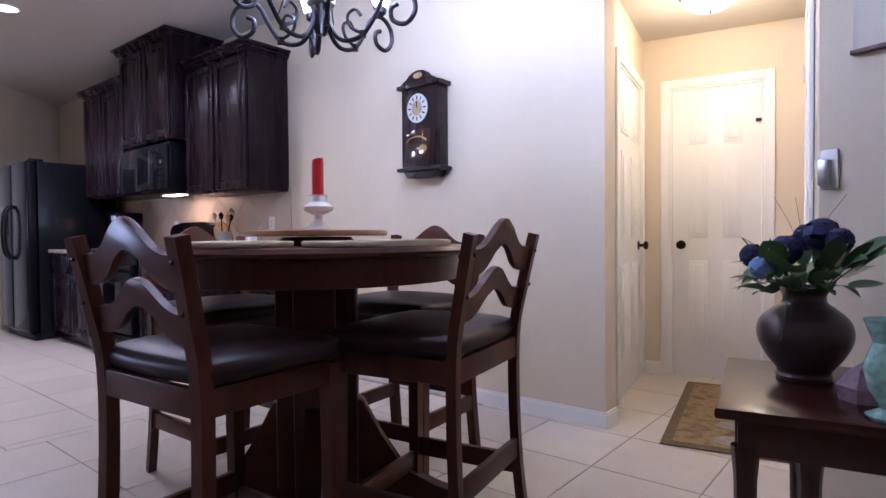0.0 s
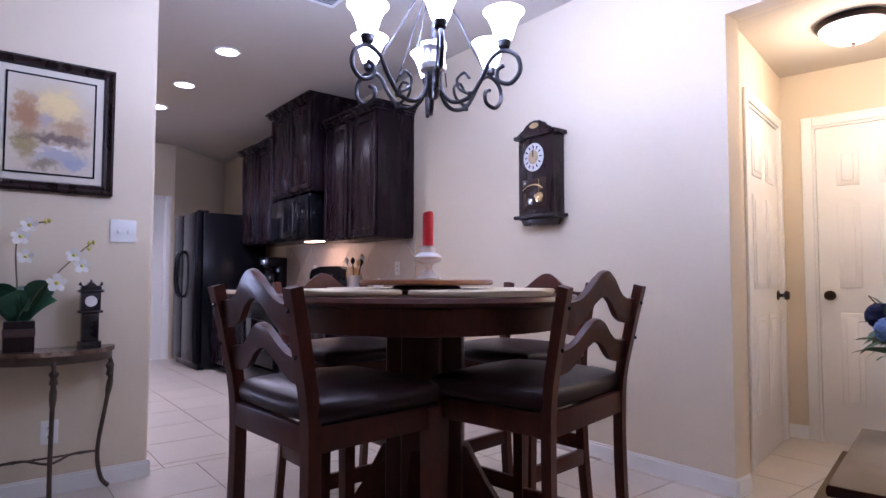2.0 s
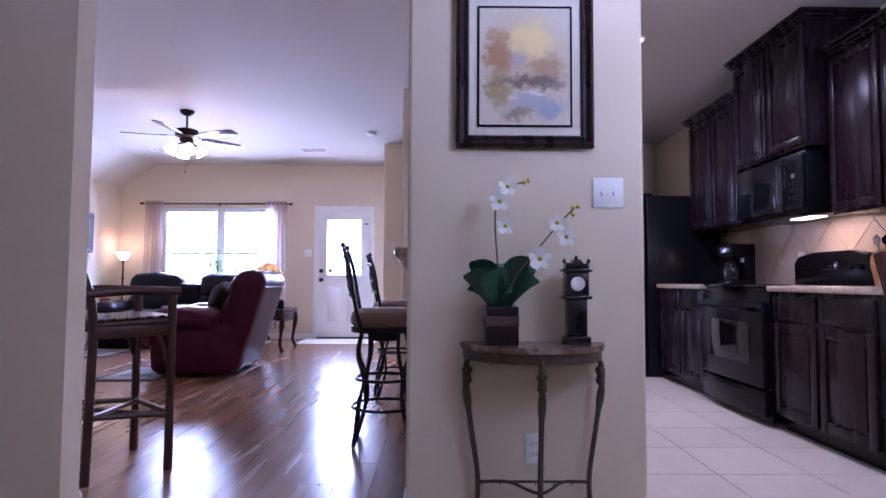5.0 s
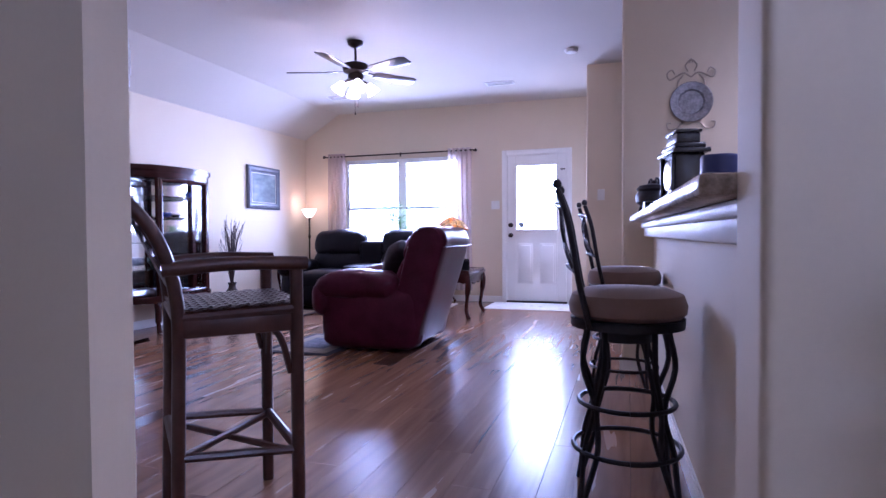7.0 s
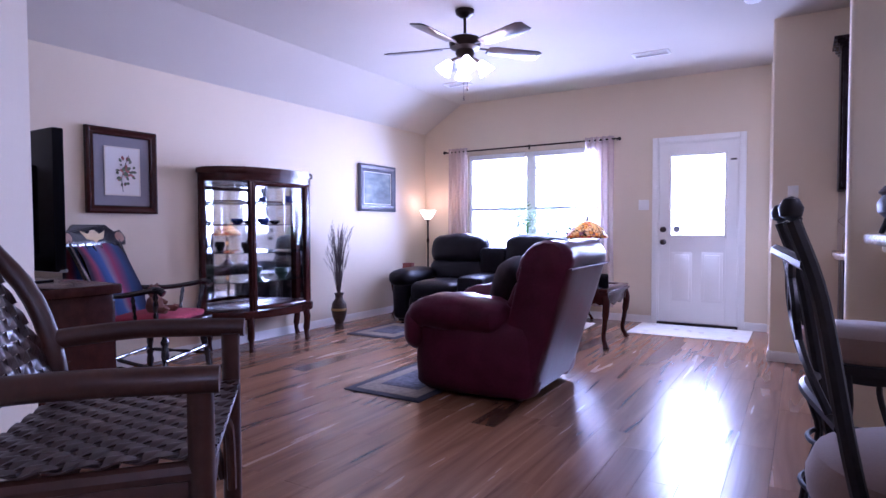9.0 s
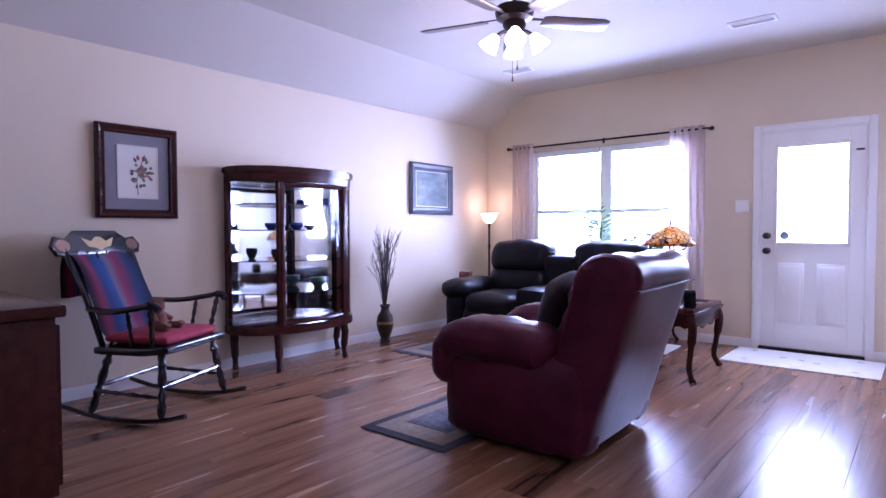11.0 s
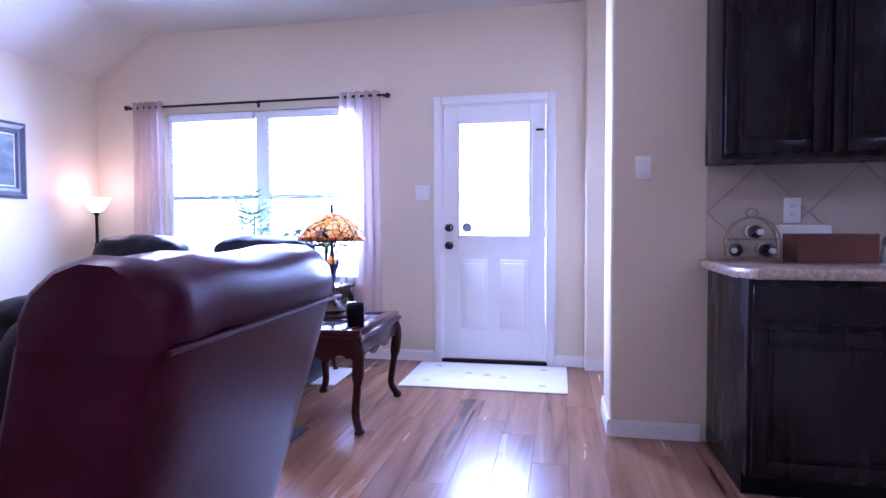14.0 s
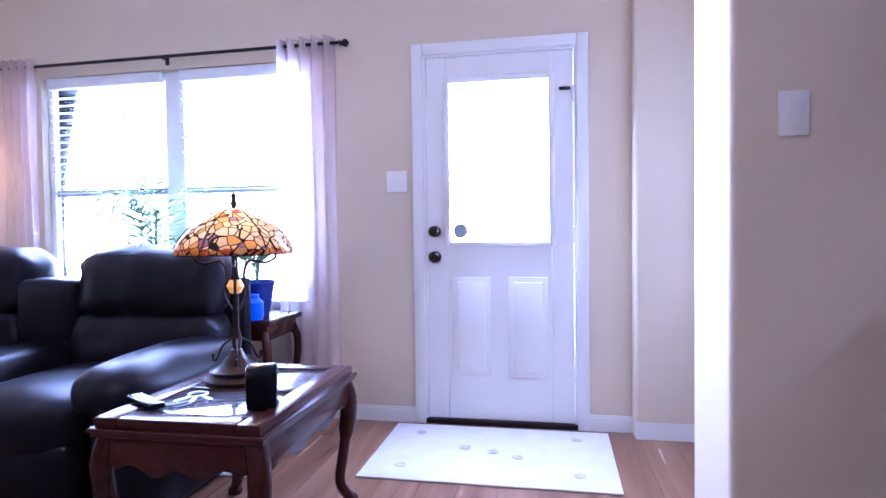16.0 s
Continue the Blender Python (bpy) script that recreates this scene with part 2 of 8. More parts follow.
def tube(points, radius, n=8, bm=None, flat=1.0):
    """A rod swept along points; radius is a number or one per point."""
    b = bmesh.new()
    pts = [Vector(p) for p in points]
    rad = radius if isinstance(radius, (list, tuple)) else [radius] * len(pts)
    up = None
    rings = []
    for i, p in enumerate(pts):
        d = (pts[min(i + 1, len(pts) - 1)] - pts[max(i - 1, 0)]).normalized()
        if up is None:
            up = d.orthogonal().normalized()
        up = (up - d * up.dot(d))
        up = up.normalized() if up.length > 1e-5 else d.orthogonal().normalized()
        side = d.cross(up)
        rings.append([b.verts.new(p + rad[i] * (math.cos(2 * math.pi * k / n) * up + flat * math.sin(2 * math.pi * k / n) * side)) for k in range(n)])
    for a, c in zip(rings, rings[1:]):
        for i in range(n):
            j = (i + 1) % n
            b.faces.new((a[i], a[j], c[j], c[i]))
    b.faces.new(rings[0])
    b.faces.new(rings[-1][::-1])
    return join(bm, b)


def smoothed(points, steps=6):
    """A Catmull-Rom line through points."""
    p = [Vector(q) for q in points]
    p = [2 * p[0] - p[1]] + p + [2 * p[-1] - p[-2]]
    out = []
    for i in range(1, len(p) - 2):
        for s in range(steps):
            t = s / steps
            a, b, c, d = p[i - 1], p[i], p[i + 1], p[i + 2]
            out.append(0.5 * ((2 * b) + (c - a) * t + (2 * a - 5 * b + 4 * c - d) * t * t + (3 * b - a - 3 * c + d) * t ** 3))
    out.append(p[-2])
    return out


def slab(outline, z0, z1, bm=None, r=0.0, seg=2):
    """An upright prism over a plan outline."""
    b = bmesh.new()
    lo = [b.verts.new((x, y, z0)) for x, y in outline]
    hi = [b.verts.new((x, y, z1)) for x, y in outline]
    b.faces.new(lo[::-1])
    top = b.faces.new(hi)
    k = len(lo)
    for i in range(k):
        b.faces.new((lo[i], lo[(i + 1) % k], hi[(i + 1) % k], hi[i]))
    if r:
        bmesh.ops.bevel(b, geom=[e for e in b.edges if abs(e.verts[0].co.z - e.verts[1].co.z) < 1e-6], offset=r, segments=seg, profile=0.5, affect="EDGES")
    return join(bm, b)


def sheet(outline, y0, y1, bm=None, r=0.0):
    """A panel cut to an (x, z) outline, between y0 and y1."""
    b = slab([(x, z) for x, z in outline], -y1, -y0, None, r)
    return join(bm, moved(b, Matrix.Rotation(radians(90), 4, "X")))


def puff(x0, x1, y0, y1, z0, z1, r, bm=None, crown=0.0, seg=5, wrinkle=0.0):
    """A stuffed cushion: a box with wide rounded edges, bulged by crown on every side, and creased."""
    b = box(x0, x1, y0, y1, z0, z1, 0)
    bmesh.ops.subdivide_edges(b, edges=b.edges[:], cuts=9, use_grid_fill=True)
    c = Vector(((x0 + x1) / 2, (y0 + y1) / 2, (z0 + z1) / 2))
    h = Vector(((x1 - x0) / 2, (y1 - y0) / 2, (z1 - z0) / 2))
    for v in b.verts:
        q = v.co - c
        core = Vector((max(-h[i] + r, min(h[i] - r, q[i])) for i in range(3))) if min(h) > r else Vector([max(-max(h[i] - r, 0), min(max(h[i] - r, 0), q[i])) for i in range(3)])
        d = q - core
        if d.length > 1e-6:
            q = core + d.normalized() * min(r, d.length)
        u = [q[i] / h[i] for i in range(3)]
        for i in range(3):
            j, k = (i + 1) % 3, (i + 2) % 3
            q[i] += crown * u[i] * max(0, 1 - u[j] ** 2) * max(0, 1 - u[k] ** 2)
        if wrinkle:
            q += (wrinkle * (noise.noise(q * 9 + c * 7) + 0.7 * noise.noise(q * 22 + c * 3))) * (d.normalized() if d.length > 1e-6 else Vector((0, 0, 1)))
        v.co = c + q
    return join(bm, b)


def round_ends(b, at, r=0.02):
    """Bull-nosed drywall corners: rounds the upright edges for which at() holds."""
    up = [e for e in b.edges if abs(e.verts[0].co.x - e.verts[1].co.x) + abs(e.verts[0].co.y - e.verts[1].co.y) < 1e-5 and at(e.verts[0].co)]
    bmesh.ops.bevel(b, geom=up, offset=r, segments=5, profile=0.5, affect="EDGES")


def wall_line(name, a, c, z0, z1, thick, side=1, holes=(), mat=None, soft=False):
    """A wall of the given thickness from a to c (plan), standing off to its left (side 1) or right. holes: (from, to, sill, head) along it."""
    a, c = Vector(a), Vector(c)
    d = (c - a)
    run = d.length
    d.normalize()
    nrm = Vector((-d.y, d.x)) * side * thick
    xs = sorted({0.0, run, *[h[0] for h in holes], *[h[1] for h in holes]})
    b = bmesh.new()

    def block(u0, u1, lo, hi):
        o = [a + d * u0, a + d * u1, a + d * u1 + nrm, a + d * u0 + nrm]
        slab([(p.x, p.y) for p in (o if side > 0 else o[::-1])], lo, hi, b)
    for u0, u1 in zip(xs, xs[1:]):
        hole = [h for h in holes if h[0] - 1e-6 <= u0 and u1 <= h[1] + 1e-6]
        if not hole:
            block(u0, u1, z0, z1)
        else:
            if hole[0][2] > z0:
                block(u0, u1, z0, hole[0][2])
            if hole[0][3] < z1:
                block(u0, u1, hole[0][3], z1)
    if soft:
        round_ends(b, lambda p: (Vector((p.x, p.y)) - a).dot(d) < 0.01)
    return structure(name, b, mat or PAINT, "", "", soft)


# ---- structure ----
TOP = 2.77
HALL = 2.40
WY = 4.32        # clock and kitchen wall
PX = -2.72       # dining side of the partition
BX = -9.78       # back wall
LY = -3.70       # long living-room wall
NX = -8.29       # wall of the nook

HALL_TURN = 11


def hall(u, v):
    """A point of the plan in the hall's own axes: u along its back wall, v towards the back, from the far left corner."""
    c, s = math.cos(radians(HALL_TURN)), math.sin(radians(HALL_TURN))
    return (-0.985 + u * c - v * s, 5.70 + u * s + v * c)


wall_line("wall_clock", (-8.3, WY), (-0.68, WY), 0, TOP, 0.13, 1)
bm = box(-0.68, 0.5, WY, WY + 0.13, HALL - 0.06, TOP)
structure("wall_hall_header", bm, PAINT)
wall_line("wall_hall_left", hall(0, -1.30), hall(0, 0.12), 0, HALL + 0.1, 0.12, 1, [(0.38, 1.18, 0, 2.04)])
wall_line("wall_hall_back", hall(0, 0), hall(1.25, 0), 0, HALL + 0.1, 0.12, 1, [(0.18, 0.77, 0, 2.03)])
wall_line("wall_hall_right", (0.33, 3.62), (-0.02, 6.07), 0, TOP, 0.12, -1)
wall_line("wall_entry", (0.33, 3.62), (3.6, 2.43), 0, TOP, 0.12, 1)
wall_line("wall_east", (3.6, 3.74), (3.6, -2.6), 0, TOP, 0.12, 1)
wall_line("wall_south", (3.72, -2.6), (-2.72, -2.6), 0, TOP, 0.12, 1)
wall_line("wall_partition_south", (PX, -2.6), (PX, -0.04), 0, TOP, 0.12, 1)
wall_line("wall_diagonal", (-2.84, -0.04), (-3.53, -0.78), 0, TOP, 0.12, 1)
wall_line("wall_living_east", (-3.53, -0.78), (-3.53, LY), 0, TOP, 0.12, 1)
bm = slab([(PX, 1.265), (PX, 2.19), (-2.93, 2.19), (-2.93, 1.265)], 0, TOP)
round_ends(bm, lambda p: p.x > -2.8)
structure("wall_picture_pier", bm, PAINT, "", "", True)
wall_line("wall_bar_half", (-6.02, 1.235), (-2.93, 1.35), 0, 1.02, 0.13, 1)
wall_line("wall_plate", (-6.02, 1.03), (-6.02, 2.35), 0, TOP, 0.14, 1, soft=True)
wall_line("wall_nook", (NX, 0.635), (NX, 2.9), 0, TOP, 0.43, 1, soft=True)
wall_line("wall_nook_side", (-8.3, 2.77), (-7.45, 2.77), 0, TOP, 0.12, 1)
wall_line("wall_kitchen_end", (-7.45, 2.77), (-7.45, 3.42), 0, TOP, 0.12, 1, [(0.05, 0.55, 0, 2.03)])
wall_line("wall_kitchen_diagonal", (-7.45, 3.42), (-8.3, WY), 0, TOP, 0.12, 1)
wall_line("wall_back", (BX, 0.58), (BX, -3.84), 0, TOP, 0.14, -1,
          [(0.58 - 0.285, 0.58 + 0.545, 0, 2.045), (0.58 + 1.235, 0.58 + 3.02, 0.62, 2.07)])
wall_line("wall_back_jog", (-9.69, 0.565), (-9.69, 0.88), 0, TOP, 0.12, 1, soft=True)
wall_line("wall_passage", (-9.83, 0.88), (-8.3, 0.88), 0, TOP, 0.12, 1, [(0.22, 1.1, 0, 2.03)])
wall_line("wall_living_long", (-3.4, LY), (-9.9, LY), 0, TOP + 0.1, 0.13, 1)

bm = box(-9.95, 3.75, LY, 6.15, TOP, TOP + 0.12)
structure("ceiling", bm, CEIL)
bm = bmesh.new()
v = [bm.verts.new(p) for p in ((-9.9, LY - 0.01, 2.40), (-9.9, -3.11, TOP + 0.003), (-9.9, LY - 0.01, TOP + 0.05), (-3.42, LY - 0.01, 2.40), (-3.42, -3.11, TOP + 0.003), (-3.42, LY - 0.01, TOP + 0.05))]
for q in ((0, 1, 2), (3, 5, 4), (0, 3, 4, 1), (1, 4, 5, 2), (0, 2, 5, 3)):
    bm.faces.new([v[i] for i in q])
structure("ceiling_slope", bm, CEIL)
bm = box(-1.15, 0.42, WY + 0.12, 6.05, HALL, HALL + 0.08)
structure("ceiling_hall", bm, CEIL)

floor_tile = structure("floor", box(-2.80, 3.75, -2.7, 6.1, -0.12, -0.004), GROUT, "cream ceramic tile floor with tan grout", "floor")
floor_kitchen = structure("floor_kitchen", box(-8.4, -2.8, 1.30, 4.45, -0.12, -0.004), GROUT, "cream ceramic tile floor of the kitchen", "floor")
floor_wood = structure("floor_living", box(-9.95, -2.8, -3.8, 1.30, -0.12, -0.004), DARKGAP, "brown hand-scraped laminate plank floor", "floor")


def baseboard(a, c, h=0.085):
    a, c = Vector(a), Vector(c)
    d = (c - a).normalized()
    nrm = Vector((-d.y, d.x)) * 0.013
    b = bmesh.new()
    for k, lo, hi in ((1.0, 0, h - 0.012), (0.55, h - 0.012, h)):
        o = [a - nrm * k, c - nrm * k, c + nrm * k, a + nrm * k]
        slab([(p.x, p.y) for p in o], lo, hi, b)
    return structure("baseboard", b, WHITE)


for a, c in (((-3.28, WY), (-0.67, WY)), ((-0.675, WY), (-0.675, WY + 0.13)), ((0.33, 3.62), (3.6, 2.43)), ((PX, 2.19), (PX, 1.265)), ((PX, -0.04), (PX, -2.6)),
             ((-3.53, -0.78), (-2.84, -0.04)), ((-3.53, LY), (-3.53, -0.78)), ((-9.78, LY), (-3.53, LY)), ((BX, -0.605), (BX, LY)), ((BX, 0.57), (BX, 0.335)), ((-9.69, 0.88), (-9.69, 0.57)),
             ((NX, 1.07), (NX, 0.635)), ((-6.02, 1.235), (-6.02, 1.03)), ((-2.93, 1.35), (-6.0, 1.236)), ((-2.93, 1.265), (-2.93, 1.33)), ((NX, 0.635), (NX - 0.43, 0.635)), ((0.33, 3.63), (0.03, 5.7)), (hall(0.833, 0), hall(1.05, 0)), (hall(0, 0), hall(0.117, 0)), ((-2.93, 2.19), (PX, 2.19)), ((PX, 1.265), (-2.93, 1.265)), ((-6.16, 1.03), (-6.02, 1.03))):
    baseboard(a, c)

# ---- doors and windows ----


def casing(y0, y1, top, w=0.062, t=0.017):
    """Door casing in a local frame: the opening runs along x from y0 to y1, the wall's face lies at y = 0, the room at -y."""
    b = box(y0 - w, y0, -t, 0.0, 0, top + w, 0.005)
    box(y1, y1 + w, -t, 0.0, 0, top + w, 0.005, 2, b)
    box(y0 + 0.001, y1 - 0.001, -t, 0.0, top, top + w, 0.005, 2, b)
    box(y0 - 0.001, y0 + 0.014, -0.004, 0.11, 0, top, 0, 2, b)
    box(y1 - 0.014, y1 + 0.001, -0.004, 0.11, 0, top, 0, 2, b)
    box(y0 + 0.014, y1 - 0.014, -0.004, 0.11, top - 0.014, top + 0.001, 0, 2, b)
    return b


def knob(parent, x, z, y=-0.012, s=-1, mat=None):
    b = lathe([(0.031, 0), (0.031, 0.006), (0.012, 0.012), (0.011, 0.032), (0.027, 0.042), (0.030, 0.055), (0.022, 0.066), (0, 0.069)], 20)
    moved(b, Matrix.Translation((x, y, z)) @ Matrix.Rotation(radians(90 if s < 0 else -90), 4, "X"))
    return part("door_knob", b, mat or BRONZE, parent, "round dark bronze knob")


def raised(x0, x1, z0, z1, y, b, t=0.006, arch=0.0):
    """A recessed moulding ring with a raised field inside."""
    box(x0, x1, y - t, y + 0.002, z0, z1, 0.0045, 2, b)
    box(x0 + 0.028, x1 - 0.028, y - t * 2.0, y + 0.002, z0 + 0.028, z1 - 0.028, 0.006, 2, b)


def panel_door(name, place, turn, width, label, knob_x, height=2.02, six=True):
    """A moulded door with its casing; local x along the wall, room side at -y."""
    d = tagged(new(name), label, "door", "", "structure")
    d.matrix_world = pose(*place, 0, 0, turn)
    part("door_casing", casing(0, width, height + 0.012), WHITE, d)
    b = box(0.016, width - 0.016, 0.004, 0.040, 0.003, height - 0.004, 0.003)
    st, mid = 0.11, 0.10
    pw = (width - 0.032 - 2 * st - mid) / 2
    for k in (0, 1):
        x0 = 0.016 + st + k * (pw + mid)
        for z0, z1 in ((0.24, 0.82), (0.98, 1.52), (1.63, 1.86)):
            raised(x0, x0 + pw, z0, z1, 0.004, b)
    part("door_leaf", b, WHITE, d, "white six-panel moulded door leaf")
    knob(d, knob_x, 0.93, 0.004)
    return d


hall_door = panel_door("door_1", (*hall(0.18, 0), 0), HALL_TURN, 0.59, "closed white six-panel door at the hall end", 0.075)
b = box(0.54, 0.575, -0.02, 0.0, 1.755, 1.775, 0.003)
part("chain_guard", b, BRONZE, hall_door, "small bronze door guard")
panel_door("door_2", (*hall(0, -0.92), 0), 90 + HALL_TURN, 0.80, "closed white panel door of the hall pantry", 0.715)
panel_door("door_3", (-7.45, 2.82, 0), 90, 0.5, "closed white door beyond the refrigerator", 0.06)
d3 = tagged(new("door_4"), "white casing and open door of the rear passage", "door", "", "structure")
d3.matrix_world = pose(-9.61, 0.88, 0, 0, 0, 0)
part("door_casing", casing(0, 0.88, 2.03), WHITE, d3)
part("door_leaf", box(0.016, 0.864, 0.03, 0.065, 0.01, 2.01, 0.003), WHITE, d3)
side = tagged(new("door_5"), "white door frame on the hall side wall", "door", "", "structure")
side.matrix_world = pose(0.265, 4.05, 0, 0, 0, 98.1)
b = box(0.0, 0.062, 0.0, 0.018, 0, 2.09, 0.005)
box(0.86, 0.92, 0.0, 0.018, 0, 2.09, 0.005, 2, b)
box(0.062, 0.86, 0.0, 0.018, 2.03, 2.09, 0.005, 2, b)
part("door_casing", b, WHITE, side)
part("door_leaf", box(0.064, 0.858, 0.0, 0.010, 0.01, 2.028, 0.003), WHITE, side)
part("door_hinge", box(0.80, 0.83, 0.018, 0.026, 1.75, 1.84, 0.002), NICKEL, side)

# back door with its half light
bd = tagged(new("door_6"), "white half-light exterior door with two raised lower panels", "door", "", "structure")
bd.matrix_world = pose(BX, -0.545, 0, 0, 0, 90)
part("door_casing", casing(0, 0.83, 2.045), WHITE, bd)
b = bmesh.new()
for q in ((0.016, 0.13, 0.03, 2.03), (0.70, 0.814, 0.03, 2.03), (0.13, 0.70, 0.03, 1.0), (0.13, 0.70, 1.90, 2.03)):
    box(q[0], q[1], 0.006, 0.05, q[2], q[3], 0.002, 1, b)
raised(0.155, 0.365, 0.27, 0.82, 0.006, b)
raised(0.465, 0.675, 0.27, 0.82, 0.006, b)
part("door_leaf", b, WHITE, bd)
b = bmesh.new()
for q in ((0.115, 0.145, 0.985, 1.915), (0.685, 0.715, 0.985, 1.915), (0.145, 0.685, 0.985, 1.015), (0.145, 0.685, 1.885, 1.915)):
    box(q[0], q[1], -0.008, 0.02, q[2], q[3], 0.006, 2, b)
part("glazing_frame", b, WHITE, bd)
pane = part("pane", box(0.14, 0.69, 0.024, 0.030, 1.01, 1.89), GLASS, bd)
pane.visible_shadow = False
knob(bd, 0.062, 0.932, 0.006)
knob(bd, 0.062, 1.073, 0.006)["label"] = "round bronze deadbolt"
part("threshold", box(0.0, 0.83, -0.02, 0.09, 0.001, 0.028, 0.004), BRONZE, bd)
part("sticker", moved(lathe([(0.04, 0), (0.04, 0.002), (0, 0.002)], 20), Matrix.Translation((0.20, 0.022, 1.075)) @ Matrix.Rotation(radians(90), 4, "X")), material("grey_decal", (0.25, 0.3, 0.36), 0.5), bd, "round grey decal on the pane")
for z in (0.25, 1.0, 1.75):
    part("door_hinge", box(0.805, 0.822, -0.006, 0.008, z, z + 0.09, 0.002), WHITE, bd)
part("door_guard", box(0.74, 0.80, -0.02, 0.004, 1.815, 1.83, 0.003), BRONZE, bd)

# twin window with blinds
BLIND = material("white_blind_slat", (0.75, 0.76, 0.78), 0.5, vary=0.03)
win = tagged(new("window_1"), "bright twin window with white raised blinds and frames", "window", "", "structure")
win.matrix_world = pose(BX, -3.02, 0, 0, 0, 90)
W0, W1, WZ0, WZ1 = 0.0, 1.785, 0.62, 2.07
b = bmesh.new()
for q in ((W0, W0 + 0.04, WZ0, WZ1), (W1 - 0.04, W1, WZ0, WZ1), (0.84, 0.965, WZ0, WZ1), (0.04, 0.84, WZ1 - 0.05, WZ1), (0.965, W1 - 0.04, WZ1 - 0.05, WZ1), (0.04, 0.84, WZ0, WZ0 + 0.05), (0.965, W1 - 0.04, WZ0, WZ0 + 0.05)):
    box(q[0], q[1], 0.05, 0.10, q[2], q[3], 0.004, 2, b)
part("window_frame", b, WHITE, win)
for u0, u1 in ((0.04, 0.84), (0.965, W1 - 0.04)):
    part("meeting_rail", box(u0, u1, 0.06, 0.09, 1.325, 1.365, 0.004), material("grey_sash_rail", (0.3, 0.33, 0.38), 0.5), win)
    p = part("pane", box(u0, u1, 0.074, 0.079, WZ0 + 0.05, WZ1 - 0.05), GLASS, win)
    p.visible_shadow = False
    part("blind_headrail", box(u0, u1, 0.0, 0.04, WZ1 - 0.07, WZ1 - 0.005, 0.004), BLIND, win)
    for k in range(28):
        z = 0.70 + k * 0.046
        o = part("blind_slat", moved(box(u0 + 0.005, u1 - 0.005, -0.018, 0.018, -0.001, 0.001), Matrix.Translation((0, 0.022, z)) @ Matrix.Rotation(radians(-4), 4, "X")), BLIND, win, "", False)
    for u in (u0 + 0.06, u1 - 0.06):
        part("blind_cord", tube([(u, 0.022, 0.68), (u, 0.022, 2.0)], 0.0016, 5), BLIND, win)
part("window_sill", box(W0 - 0.03, W1 + 0.03, -0.03, 0.06, WZ0 - 0.025, WZ0, 0.006), WHITE, win)
structure("backdrop_sky", box(-13.2, -13.1, -11, 8, -2, 8), BACKSKY)
structure("ground", box(-60, 40, -40, 40, -0.5, -0.3), material("lawn", (0.10, 0.14, 0.06), 0.9, vary=0.3), "grass ground outside", "ground")

# ---- living room ----
ROD = BRONZE
rod = thing("curtain_rod", (BX + 0.075, 0, 2.125), 0, "dark bronze curtain rod with ball finials above the window", "curtain rod")
part("pole", tube([(0, -3.30, -0.005), (0, -1.0, 0.005)], 0.010, 10), ROD, rod)
for y, s in ((-3.30, -1), (-1.0, 1)):
    part("finial", moved(lathe([(0.010, 0), (0.018, 0.006), (0.011, 0.014), (0.022, 0.03), (0.022, 0.042), (0.008, 0.055), (0, 0.058)], 14), Matrix.Translation((0, y, 0)) @ Matrix.Rotation(radians(-90 * s), 4, "X")), ROD, rod)
for y in (-3.14, -2.12, -1.16):
    b = tube([(0, y, 0), (-0.072, y, 0)], 0.006, 6)
    box(-0.076, -0.070, y - 0.012, y + 0.012, -0.03, 0.03, 0.002, 1, b)
    part("bracket", b, ROD, rod)

SHEER = bpy.data.materials.new("sheer_pinkish_curtain")
SHEER.use_nodes = True
_n, _l = SHEER.node_tree.nodes, SHEER.node_tree.links
_t, _d, _x, _m, _a, _w = _n.new("ShaderNodeBsdfTransparent"), _n.new("ShaderNodeBsdfDiffuse"), _n.new("ShaderNodeBsdfTranslucent"), _n.new("ShaderNodeMixShader"), _n.new("ShaderNodeMixShader"), _n.new("ShaderNodeTexNoise")
_d.inputs[0].default_value = (0.68, 0.58, 0.56, 1)
_x.inputs[0].default_value = (0.68, 0.57, 0.57, 1)
_a.inputs[0].default_value = 0.55
_w.inputs["Scale"].default_value = 60
_mr = _n.new("ShaderNodeMapRange")
_mr.inputs["To Min"].default_value, _mr.inputs["To Max"].default_value = 0.48, 0.74
_l.new(_w.outputs["Fac"], _mr.inputs["Value"]), _l.new(_mr.outputs[0], _m.inputs[0])
_l.new(_d.outputs[0], _a.inputs[1]), _l.new(_x.outputs[0], _a.inputs[2]), _l.new(_t.outputs[0], _m.inputs[1]), _l.new(_a.outputs[0], _m.inputs[2])
_l.new(_m.outputs[0], _n["Material Output"].inputs["Surface"])


